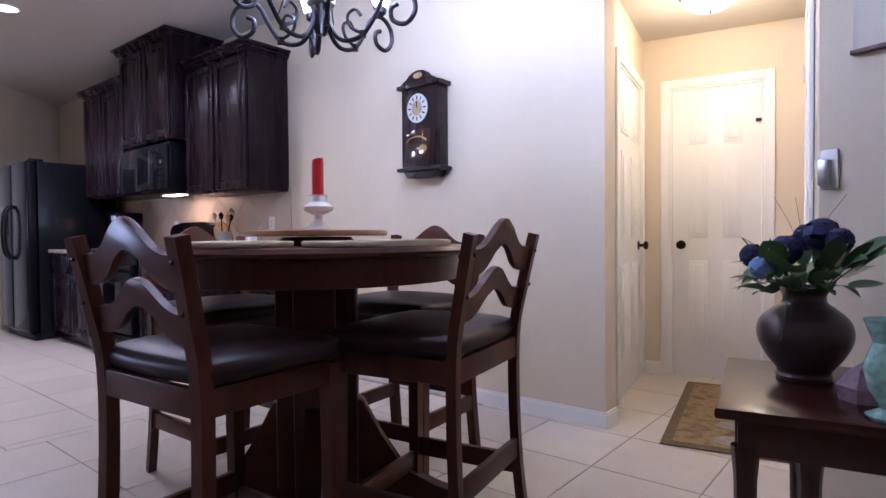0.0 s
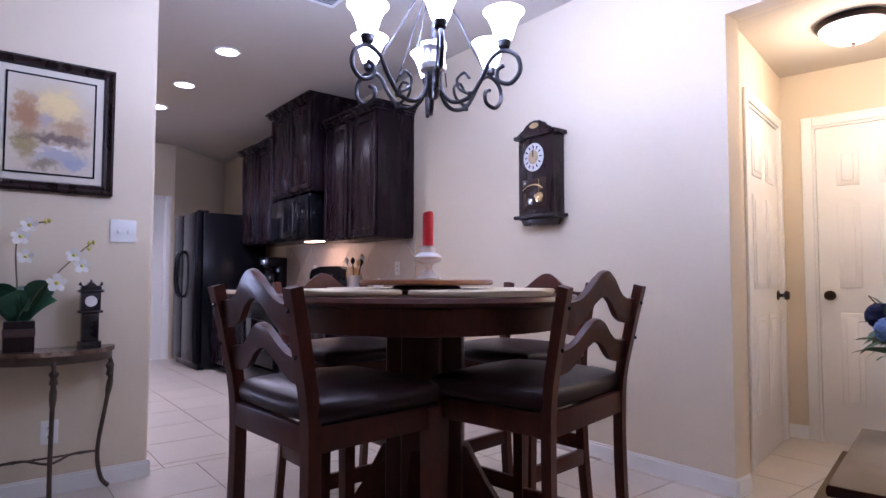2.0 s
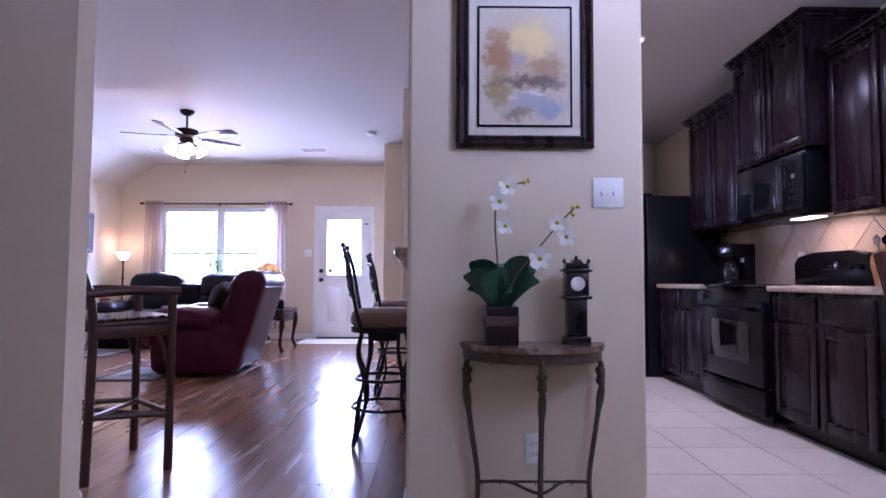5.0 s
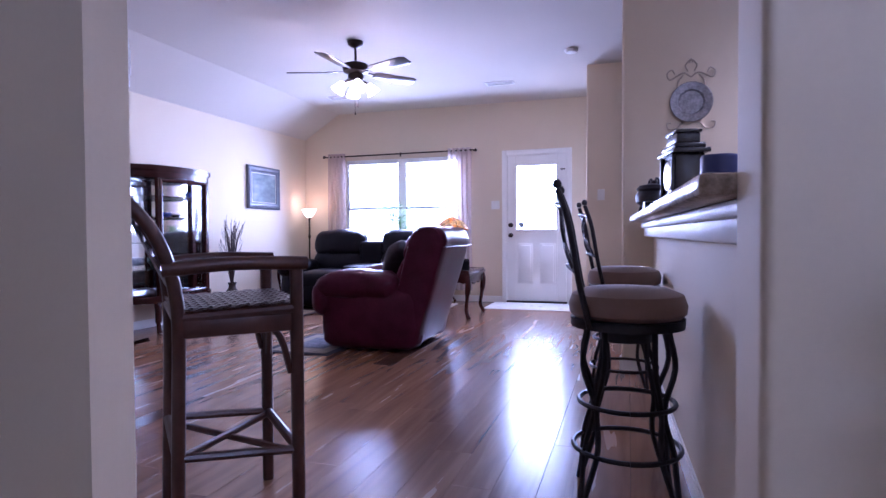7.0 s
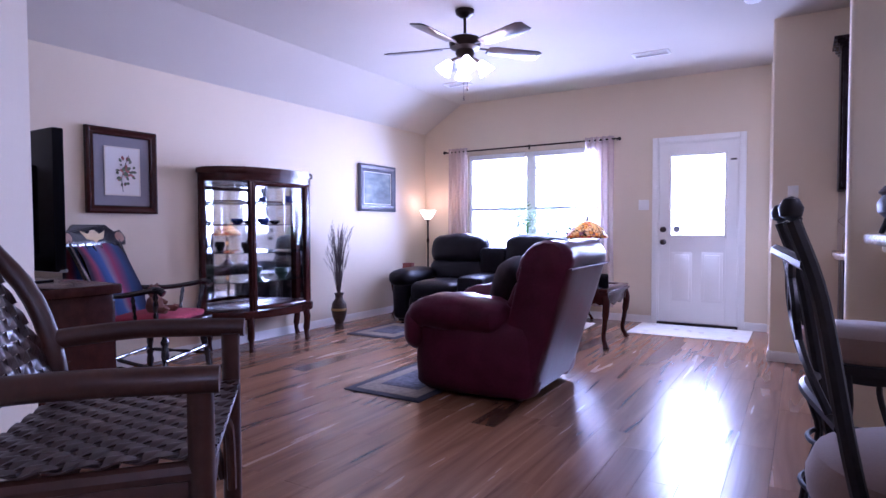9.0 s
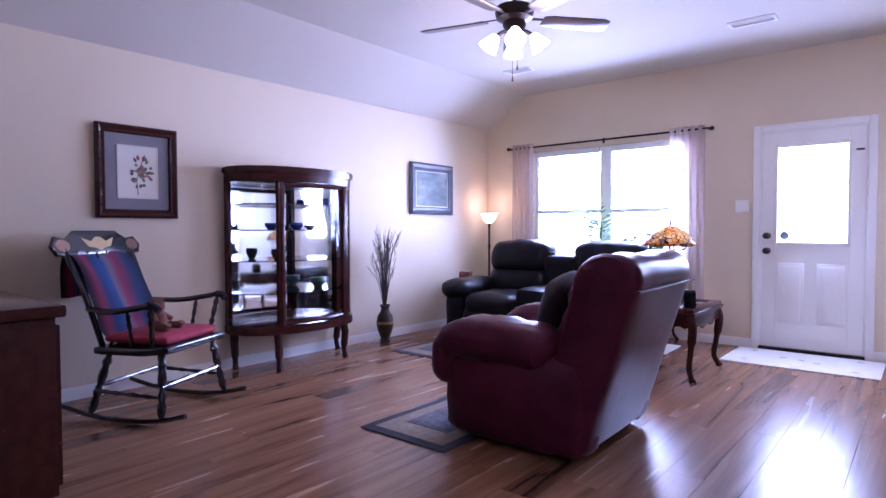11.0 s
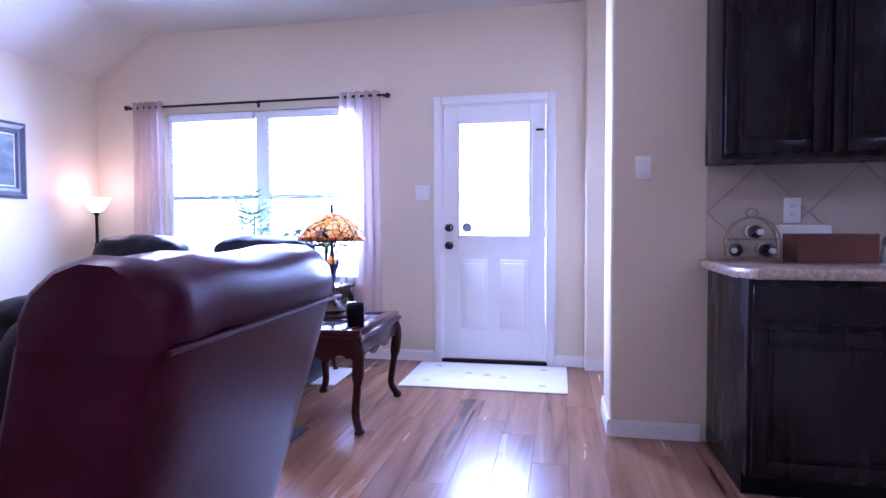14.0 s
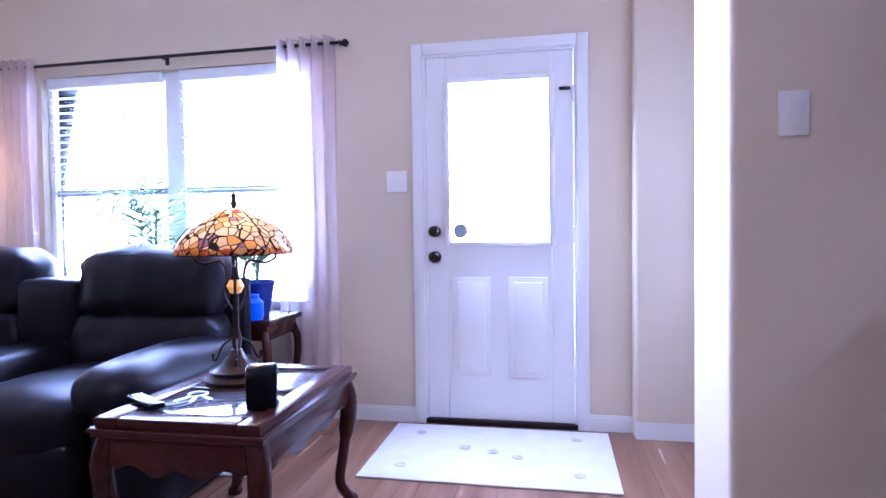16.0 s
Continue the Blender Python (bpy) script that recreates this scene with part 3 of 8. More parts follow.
def curtain(y0, y1, seed):
    c = thing("curtain", (BX + 0.075, 0, 0), 0, "sheer dusty-pink grommet curtain gathered at the window side", "curtain", "window curtains")
    b = bmesh.new()
    cols, rows = 72, 22
    grid = []
    for j in range(rows + 1):
        z = 0.16 + (2.165 - 0.16) * j / rows
        row = []
        for i in range(cols + 1):
            u = i / cols
            f = 0.026 * math.sin(u * 2 * math.pi * 4.5 + seed) * (0.75 + 0.25 * j / rows) + 0.008 * math.sin(u * 31 + z * 2 + seed)
            y = y0 + (y1 - y0) * u + 0.012 * math.sin(z * 3 + seed + u * 5) * (1 - j / rows)
            row.append(b.verts.new((f + 0.012, y, z)))
        grid.append(row)
    for j in range(rows):
        for i in range(cols):
            b.faces.new((grid[j][i], grid[j][i + 1], grid[j + 1][i + 1], grid[j + 1][i]))
    part("drape", b, SHEER, c)
    for k in range(5):
        y = y0 + (y1 - y0) * (k + 0.5) / 5
        a = [(0.022 * math.cos(t) , y, 2.125 + 0.022 * math.sin(t)) for t in [2 * math.pi * q / 14 for q in range(15)]]
        part("grommet", tube(a, 0.004, 6), NICKEL, c)


curtain(-3.26, -2.98, 0.4)
curtain(-1.36, -1.03, 1.9)


def framed(name, place, turn, w, h, mat_frame, face, mat_board, fw, mw, label, lip=None, deep=0.03):
    """A framed picture hung on a wall; local x along the wall, the room at -y."""
    p = thing(name, place, turn, label, "picture")
    b = bmesh.new()
    for k in range(4):
        L = (w if k % 2 == 0 else h) / 2
        o = (h if k % 2 == 0 else w) / 2
        prof = [(0, -0.002), (0, -deep * 0.7), (fw * 0.25, -deep), (fw * 0.6, -deep * 0.62), (fw * 0.85, -deep * 0.75), (fw, -deep * 0.4), (fw, -0.002)]
        q = bmesh.new()
        rings = []
        for e in (-1, 1):
            rings.append([q.verts.new((e * (L - s), y, -o + s)) for s, y in prof])
        for i in range(len(prof) - 1):
            q.faces.new((rings[0][i], rings[1][i], rings[1][i + 1], rings[0][i + 1]))
        moved(q, Matrix.Rotation(radians(90 * k), 4, "Y"))
        join(b, q)
    part("frame", b, mat_frame, p)
    part("mat_board", box(-w / 2 + fw * 0.9, w / 2 - fw * 0.9, -deep * 0.35, -0.003, -h / 2 + fw * 0.9, h / 2 - fw * 0.9), mat_board, p)
    iw, ih = w - 2 * fw - 2 * mw, h - 2 * fw - 2 * mw
    if lip:
        b = bmesh.new()
        for x0, x1, z0, z1 in ((-iw / 2 - 0.008, iw / 2 + 0.008, ih / 2, ih / 2 + 0.008), (-iw / 2 - 0.008, iw / 2 + 0.008, -ih / 2 - 0.008, -ih / 2), (-iw / 2 - 0.008, -iw / 2, -ih / 2, ih / 2), (iw / 2, iw / 2 + 0.008, -ih / 2, ih / 2)):
            box(x0, x1, -deep * 0.48, -deep * 0.3, z0, z1, 0, 2, b)
        part("inner_lip", b, lip, p)
    part("artwork", box(-iw / 2, iw / 2, -deep * 0.42, -deep * 0.3, -ih / 2, ih / 2), face, p)
    return p, iw, ih


CREAM = material("cream_mat_board", (0.66, 0.60, 0.50), 0.8, vary=0.03)
GREY_MAT = material("grey_mat_board", (0.20, 0.19, 0.21), 0.8, vary=0.06)
PAPER = material("botanical_paper", (0.70, 0.67, 0.62), 0.85, vary=0.04)
rose, iw, ih = framed("rose_picture", (-5.43, LY, 1.55), 180, 0.56, 0.655, MAHOG, PAPER, GREY_MAT, 0.062, 0.085, "botanical rose print in a wide dark red wooden frame", CREAM, 0.045)
rng = random.Random(5)
LEAF_D = material("printed_leaf", (0.12, 0.14, 0.09), 0.8, vary=0.3, obj_vary=0.3)
PETAL_P = material("printed_petal", (0.36, 0.13, 0.12), 0.8, vary=0.3, obj_vary=0.3)


def blot(cx, cz, rx, rz, ang, y, n=10):
    b = bmesh.new()
    vs = []
    for i in range(n):
        t = 2 * math.pi * i / n
        x, z = rx * math.cos(t) * (1 - 0.25 * abs(math.sin(t))), rz * math.sin(t)
        vs.append(b.verts.new((cx + x * math.cos(ang) - z * math.sin(ang), y, cz + x * math.sin(ang) + z * math.cos(ang))))
    b.faces.new(vs)
    return b


for k in range(34):
    a, r = rng.uniform(0, 6.28), rng.uniform(0.01, 0.10)
    petal = k < 12
    part("painted_petal" if petal else "painted_leaf", blot(0.02 + r * 0.8 * math.cos(a), 0.0 + r * 1.1 * math.sin(a), rng.uniform(0.012, 0.026), rng.uniform(0.008, 0.014), a, -0.0192 - 0.0001 * k), PETAL_P if petal else LEAF_D, rose, "", False)
part("painted_stem", tube([(0.0, -0.02, -0.16), (-0.01, -0.02, -0.06), (0.02, -0.02, 0.05), (0.05, -0.02, 0.13)], 0.0025, 5), LEAF_D, rose)

SEA = picture("sea_painting", [(0.30, (0.03, 0.045, 0.04)), (0.45, (0.08, 0.11, 0.11)), (0.58, (0.16, 0.19, 0.18)), (0.72, (0.30, 0.30, 0.25))], 3.0, 3.1, (1, 1, 2.2))
SILVER = material("silver_blue_frame", (0.16, 0.17, 0.20), 0.35, metal=0.5, vary=0.2)
framed("sea_picture", (-8.66, LY, 1.595), 180, 0.73, 0.575, SILVER, SEA, SILVER, 0.085, 0.012, "seascape painting in a stepped grey-blue frame", CREAM, 0.045)

# curio cabinet: serpentine glass front
curio = thing("curio_cabinet", (-6.66, LY + 0.03, 0), 0, "dark mahogany curio cabinet with curved glass and mirror back", "cabinet")


def curio_outline(g=0.0):
    pts = [(-0.57 - g, 0.0), (-0.57 - g, 0.06)]
    for i in range(1, 8):
        t = i / 8 * math.pi / 2
        pts.append((-0.34 - (0.23 + g) * math.cos(t), 0.06 + (0.33 + g) * math.sin(t)))
    for i in range(9):
        u = -1 + 2 * i / 8
        pts.append((0.33 * u, 0.40 + g + 0.055 * (1 - u * u)))
    for i in range(7, 0, -1):
        t = i / 8 * math.pi / 2
        pts.append((0.34 + (0.23 + g) * math.cos(t), 0.06 + (0.33 + g) * math.sin(t)))
    pts += [(0.57 + g, 0.06), (0.57 + g, 0.0)]
    return pts[::-1]


def curio_slab(name, z0, z1, g, mat, r=0.006):
    # local +y is the cabinet's front, which after the turn looks into the room
    return part(name, slab(curio_outline(g), z0, z1, None, r), mat, curio)


curio_slab("cornice", 1.585, 1.64, 0.022, MAHOG, 0.014)
curio_slab("top_rail", 1.52, 1.585, 0.0, MAHOG, 0.003)
curio_slab("base_rail", 0.30, 0.37, 0.012, MAHOG, 0.012)
SHELFGLASS = glass("shelf_glass", (0.82, 0.93, 0.90))
for z in (0.62, 0.88, 1.13, 1.34):
    curio_slab("shelf", z, z + 0.008, -0.022, SHELFGLASS if z not in (1.13, 1.34) else MAHOG, 0.0)
MIRROR = material("mirror", (0.8, 0.82, 0.82), 0.02, metal=1.0, vary=0.0)
part("mirror_back", box(-0.55, 0.55, 0.010, 0.014, 0.37, 1.52), MIRROR, curio)
part("back_panel", box(-0.57, 0.57, -0.006, 0.008, 0.30, 1.58), MAHOG, curio)
for x, y in ((-0.34, 0.395), (0.33, 0.40), (-0.56, 0.03), (0.56, 0.03)):
    b = box(x - 0.024, x + 0.024, y - 0.022, y + 0.022, 0.37, 1.52, 0.009)
    part("post", b, MAHOG, curio)
o = curio_outline(-0.006)
o = o[::-1]
for i0, i1 in ((1, 9), (9, 17), (17, 25)):
    b = bmesh.new()
    lo = [b.verts.new((x, y, 0.375)) for x, y in o[i0:i1 + 1]]
    hi = [b.verts.new((x, y, 1.518)) for x, y in o[i0:i1 + 1]]
    for i in range(len(lo) - 1):
        b.faces.new((lo[i], lo[i + 1], hi[i + 1], hi[i]))
    p = part("curved_glass", b, GLASS, curio)
    p.visible_shadow = False
b = bmesh.new()
for z in (0.375, 1.478):
    q = [(x, y + 0.004) for x, y in o[9:18]]
    tube([(x, y, z + 0.02) for x, y in q], 0.02, 8, b)
for x in (-0.315, 0.315):
    box(x - 0.018, x + 0.018, 0.40, 0.43, 0.375, 1.51, 0.006, 2, b)
part("door_frame", b, MAHOG, curio)
part("door_latch", box(-0.30, -0.29, 0.43, 0.445, 0.92, 0.99, 0.003), BRONZE, curio)
for x, y in ((-0.34, 0.38), (0.34, 0.38), (-0.53, 0.05), (0.53, 0.05)):
    part("leg", tube(smoothed([(x, y, 0.31), (x * 1.01, y + 0.012, 0.22), (x * 0.99, y + 0.004, 0.10), (x * 1.0, y + 0.015, 0.03), (x, y + 0.02, 0.006)], 5), [0.034] * 5 + [0.032] * 5 + [0.022] * 5 + [0.026] * 5 + [0.028], 10), MAHOG, curio)
NAVY = material("cobalt_glass", (0.02, 0.04, 0.22), 0.12, vary=0.2)
GREEN_GL = material("green_ceramic", (0.05, 0.10, 0.07), 0.3)
for x, z, r, h, mt in ((-0.30, 1.348, 0.04, 0.07, NAVY), (0.02, 1.138, 0.06, 0.06, NAVY), (-0.12, 1.138, 0.05, 0.04, BLACKAPP), (0.22, 0.888, 0.05, 0.09, BRONZE), (-0.2, 0.628, 0.07, 0.09, GREEN_GL)):
    k = thing("keepsake", (-6.66 + x, LY + 0.03 + 0.2, z), 0, "small dark glazed keepsake bowl on a cabinet shelf", "keepsake", "keepsakes in the cabinet")
    part("bowl", lathe([(r * 0.5, 0), (r * 0.55, 0.006), (r, h * 0.6), (r * 0.9, h), (r * 0.8, h), (0, h * 0.5)], 18), mt, k)

# vase with dry twigs
tv = thing("floor_vase", (-7.72, -3.50, 0), 0, "dark bronze patterned floor vase with dry twigs", "vase")
VASE = material("bronze_mosaic_vase", (0.045, 0.030, 0.022), 0.35, metal=0.4, vary=0.6, scale=45, bump=0.4)
part("vase_body", lathe([(0.0, 0), (0.052, 0.0), (0.055, 0.02), (0.045, 0.05), (0.075, 0.13), (0.088, 0.20), (0.078, 0.27), (0.045, 0.32), (0.04, 0.35), (0.055, 0.385), (0.05, 0.385), (0.03, 0.34), (0, 0.32)], 26), VASE, tv)
part("gilt_band", lathe([(0.080, 0), (0.0895, 0.01), (0.0895, 0.028), (0.083, 0.038)], 26, None, (0, 0, 0.185)), material("antique_gilt", (0.30, 0.19, 0.07), 0.35, metal=0.8, vary=0.3), tv)
TWIG = material("dry_twig", (0.050, 0.032, 0.028), 0.8, vary=0.3)
rng = random.Random(11)
for k in range(60):
    a, s = rng.uniform(0, 6.28), rng.uniform(0.03, 0.20)
    h = rng.uniform(0.42, 0.86)
    p = [(0, 0, 0.3), (s * 0.2 * math.cos(a), s * 0.2 * math.sin(a), 0.3 + h * 0.4), (s * 0.5 * math.cos(a + 0.3), s * 0.45 * math.sin(a + 0.3), 0.3 + h * 0.75), (s * math.cos(a), s * math.sin(a) * 0.8, 0.3 + h)]
    b = tube(smoothed(p, 4), [0.0046 - 0.003 * i / 12 for i in range(13)], 5)
    for q in range(2):
        t = rng.uniform(0.4, 0.9)
        base = Vector(p[1]).lerp(Vector(p[3]), t)
        tube([base, base + Vector((rng.uniform(-0.06, 0.06), rng.uniform(-0.05, 0.05), rng.uniform(0.05, 0.12)))], [0.002, 0.001], 4, b)
    part("twig", b, TWIG, tv)


def rug(name, x0, x1, y0, y1, label, field, border, medal, turn=0.0):
    cx, cy = (x0 + x1) / 2, (y0 + y1) / 2
    r = thing(name, (cx, cy, 0.0), turn, label, "rug")
    w, d = (x1 - x0) / 2, (y1 - y0) / 2
    b = box(-w, w, -d, d, 0.001, 0.009, 0.004)
    part("rug_border", b, border, r)
    part("rug_field", box(-w + 0.06, w - 0.06, -d + 0.06, d - 0.06, 0.005, 0.0115, 0.002), field, r)
    part("rug_medallion", box(-w * 0.5, w * 0.5, -d * 0.5, d * 0.5, 0.008, 0.0135, 0.001), medal, r)
    return r


R_TAN = material("rug_tan", (0.24, 0.20, 0.16), 0.95, vary=0.35, scale=30, fine=300, bump=0.4)
R_DARK = material("rug_charcoal", (0.030, 0.030, 0.045), 0.95, vary=0.35, scale=30, fine=300, bump=0.4)
R_MED = material("rug_pattern", (0.10, 0.10, 0.13), 0.95, vary=0.8, scale=22, fine=90, bump=0.4)
rug("area_rug", -6.72, -5.84, -1.80, -1.18, "charcoal and tan patterned accent rug before the recliner", R_TAN, R_DARK, R_MED)
rug("area_rug", -8.28, -7.46, -3.17, -2.55, "charcoal and tan patterned accent rug before the loveseat", R_TAN, R_DARK, R_MED)
rug("area_rug", -8.09, -7.27, -1.55, -0.93, "charcoal and tan patterned accent rug between end table and recliner", R_TAN, R_DARK, R_MED)
MATW = material("off_white_mat", (0.66, 0.63, 0.57), 0.95, vary=0.10, scale=9, fine=260, bump=0.5)
dm = thing("door_mat", (-9.36, -0.13, 0), 0, "off-white woven cotton mat before the back door", "mat")
b = box(-0.36, 0.36, -0.565, 0.565, 0.001, 0.009, 0.003)
bmesh.ops.subdivide_edges(b, edges=b.edges[:], cuts=5, use_grid_fill=True)
for v_ in b.verts:
    v_.co.z += 0.003 * max(0, noise.noise(v_.co * 6)) if v_.co.z > 0.006 else 0
part("woven_mat", b, MATW, dm)
MOTIF = material("faded_mat_motif", (0.50, 0.42, 0.38), 0.95, vary=0.3, scale=30)
for x, y in ((0.22, -0.40), (0.22, 0.40), (-0.22, -0.40), (-0.22, 0.40), (0.0, 0.0), (0.05, 0.12), (-0.04, -0.14)):
    part("woven_motif", moved(lathe([(0.028, 0), (0.028, 0.0012), (0, 0.0014)], 9), Matrix.Translation((x, y, 0.0125))), MOTIF, dm)
cm = thing("side_mat", (-9.15, -1.55, 0), 2, "small off-white mat under the end table", "mat")
part("woven_mat", box(-0.24, 0.24, -0.4, 0.42, 0.001, 0.008, 0.003), MATW, cm)


def leather_back(mat, owner, x0, x1, y0, y1, z0, z1, lean, n=3):
    """Stacked back cushions between y0 (front) and y1, leaning back by lean at the top."""
    step = (z1 - z0) / n
    for i in range(n):
        q = puff(x0, x1, y0, y1, z0 + i * step - 0.012, z0 + (i + 1) * step + 0.02, 0.075, None, 0.035, 5, 0.014)
        for v in q.verts:
            if v.co.z > z0:
                v.co.y += lean * ((v.co.z - z0) / (z1 - z0))
        part("back_cushion", q, mat, owner, "pillowed leather back roll")


def recliner(name, place, turn, mat, label, width=0.95):
    """Local: faces -y, back at +y; origin on the floor at the middle of the rear."""
    r = thing(name, place, turn, label, "recliner")
    w = width / 2
    # body
    b = puff(-w + 0.17, w - 0.17, -0.80, -0.12, 0.06, 0.36, 0.06, None, 0.0)
    part("seat_base", b, mat, r)
    part("seat_cushion", puff(-w + 0.19, w - 0.19, -0.86, -0.20, 0.33, 0.50, 0.07, None, 0.035, 5, 0.006), mat, r)
    part("footrest", puff(-w + 0.20, w - 0.20, -0.92, -0.80, 0.10, 0.40, 0.05, None, 0.03, 5, 0.006), mat, r)
    for s in (-1, 1):
        x0, x1 = sorted((s * (w - 0.24), s * w))
        b = puff(x0 + 0.012, x1 - 0.012, -0.84, -0.02, 0.035, 0.52, 0.07, None, 0.02, 5, 0.012)
        part("arm_panel", b, mat, r)
        b = puff(x0 - 0.03, x1 + 0.025, -0.90, -0.20, 0.44, 0.645, 0.095, None, 0.03, 5, 0.016)
        for v in b.verts:
            v.co.z += -0.05 * max(0, (v.co.y + 0.35)) ** 1 if v.co.y > -0.35 else -0.22 * max(0, -0.74 - v.co.y)
        part("arm_pad", b, mat, r, "padded leather arm rest")
        part("arm_roll", moved(puff(x0 - 0.01, x1 + 0.012, -0.93, -0.78, 0.30, 0.56, 0.075, None, 0.02), Matrix.Identity(4)), mat, r)
    leather_back(mat, r, -w + 0.14, w - 0.14, -0.33, -0.08, 0.36, 0.95, 0.19, 3)
    # rear shell of the back
    def wedge(rear, front, x, soft):
        """A stuffed slab between a rear and a front (y, z) line, pinched at both sides."""
        q = bmesh.new()
        xs = [-1, -0.97, -0.9, -0.75, -0.5, -0.25, 0, 0.25, 0.5, 0.75, 0.9, 0.97, 1]
        mid = [((a[0] + c[0]) / 2, (a[1] + c[1]) / 2) for a, c in zip(rear, front)]
        loops = []
        for u in xs:
            k = (1 - abs(u) ** 12) ** 0.5 * 0.25 + 0.75
            line = [(m[0] + (a[0] - m[0]) * k, m[1] + (a[1] - m[1]) * k) for a, m in zip(rear, mid)] + [(m[0] + (c[0] - m[0]) * k, m[1] + (c[1] - m[1]) * k) for c, m in zip(front[::-1], mid[::-1])]
            loops.append([q.verts.new((u * x + 0.002 * math.sin(9 * z), y + soft * math.sin(23 * u + 14 * z), z + soft * math.sin(31 * u + 5))) for y, z in line])
        for a, c in zip(loops, loops[1:]):
            for i in range(len(a)):
                j = (i + 1) % len(a)
                q.faces.new((a[i], a[j], c[j], c[i]))
        q.faces.new(loops[0]), q.faces.new(loops[-1])
        return q

    zs = [0.08 + 0.775 * k / 9 for k in range(10)]
    part("back_shell", wedge([(-0.045 + 0.30 * z, z) for z in zs], [(-0.32 + 0.24 * z, z) for z in zs], w - 0.03, 0.0015), mat, r)
    arc_r = [(0.213, 0.857), (0.222, 0.90), (0.212, 0.95), (0.18, 0.99), (0.13, 1.012)]
    arc_f = [(-0.11, 0.857), (-0.10, 0.91), (-0.07, 0.96), (-0.015, 1.0), (0.05, 1.018)]
    part("head_roll", wedge(arc_r, arc_f, w - 0.028, 0.007), mat, r, "shiny rolled leather top")
    part("seam_welt", tube([(-w + 0.03 + (2 * w - 0.06) * k / 10, 0.225, 0.855) for k in range(11)], 0.006, 6), mat, r)
    for s in (-1, 1):
        b = tube([(s * (w - 0.06), -0.02 + 0.22 * k / 8 * 0.98, 0.24 + 0.66 * k / 8) for k in range(9)], 0.006, 6)
        part("seam_welt", b, mat, r)
        part("foot_glide", box(s * 0.3 - 0.03, s * 0.3 + 0.03, -0.68, -0.30, 0.0, 0.07, 0.01), BLACKAPP, r)
    return r


recliner("recliner", (-6.53, -0.52, 0), 2, LEATHER_RD, "burgundy leather reclining armchair with padded arms")
pil = thing("throw_pillow", (-6.50, -0.90, 0.50), 2, "dark patterned throw pillow leaning in the recliner", "pillow")
part("cover", moved(puff(-0.21, 0.21, -0.055, 0.055, 0.0, 0.37, 0.05, None, 0.05), Matrix.Rotation(radians(-14), 4, "X")), material("dark_pillow_fabric", (0.03, 0.02, 0.025), 0.85, vary=0.4, scale=25, bump=0.3), pil)

ls = thing("loveseat", (-9.28, -2.25, 0), 90, "dark brown leather reclining loveseat with a centre console", "loveseat")
# local: faces -y
for s in (-1, 1):
    x0, x1 = sorted((s * 0.77, s * 1.01))
    b = puff(x0, x1, -0.92, -0.06, 0.03, 0.50, 0.07, None, 0.02, 5, 0.006)
    part("arm_panel", b, LEATHER_BK, ls)
    b = puff(x0 - 0.03, x1 + 0.02, -0.97, -0.22, 0.42, 0.60, 0.085, None, 0.03, 5, 0.008)
    part("arm_pad", b, LEATHER_BK, ls)
    x0, x1 = sorted((s * 0.17, s * 0.74))
    part("seat_cushion", puff(x0, x1, -0.95, -0.25, 0.24, 0.48, 0.08, None, 0.03, 5, 0.008), LEATHER_BK, ls)
    part("footrest", puff(x0 + 0.01, x1 - 0.01, -0.96, -0.84, 0.06, 0.34, 0.05, None, 0.03, 5, 0.006), LEATHER_BK, ls)
    leather_back(LEATHER_BK, ls, *sorted((s * 0.16, s * 0.86)), -0.36, -0.10, 0.42, 0.97, 0.10, 2)
part("console", puff(-0.17, 0.17, -0.86, -0.20, 0.05, 0.56, 0.05, None, 0.015), LEATHER_BK, ls, "padded centre console")
part("console_back", puff(-0.17, 0.17, -0.30, -0.06, 0.45, 0.86, 0.05, None, 0.01), LEATHER_BK, ls)
part("frame_base", box(-0.96, 0.96, -0.86, -0.04, 0.0, 0.26, 0.02), LEATHER_BK, ls)
part("rear_panel", box(-0.94, 0.94, -0.09, -0.02, 0.2, 0.86, 0.02), LEATHER_BK, ls)


def cabriole(x, y, top, sx, sy, r=0.026):
    p = smoothed([(x, y, top), (x + sx * 0.022, y + sy * 0.022, top - 0.10), (x + sx * 0.006, y + sy * 0.006, top * 0.45), (x - sx * 0.008, y - sy * 0.008, 0.10), (x + sx * 0.016, y + sy * 0.016, 0.03), (x + sx * 0.028, y + sy * 0.028, 0.006)], 5)
    n = len(p) - 1
    rad = [r * (1.15 - 0.25 * (i / n) if i < n * 0.35 else (0.72 if i < n * 0.85 else 0.95)) for i in range(n + 1)]
    return tube(p, rad, 10)


et = thing("end_table", (-8.415, -0.885, 0), 0, "dark cherry end table with inset glass panes and cabriole legs", "table")
hw, hd = 0.37, 0.262
b = bmesh.new()
for q in ((-hw, hw, -hd, -hd + 0.075), (-hw, hw, hd - 0.075, hd), (-hw, -hw + 0.075, -hd + 0.075, hd - 0.075), (hw - 0.075, hw, -hd + 0.075, hd - 0.075), (-0.025, 0.025, -hd + 0.075, hd - 0.075)):
    box(*q, 0.512, 0.545, 0.006, 2, b)
part("tabletop_frame", b, MAHOG, et)
part("edge_bead", slab([(-hw - 0.007, -hd - 0.007), (hw + 0.007, -hd - 0.007), (hw + 0.007, hd + 0.007), (-hw - 0.007, hd + 0.007)], 0.488, 0.5005, None, 0.004), MAHOG, et)
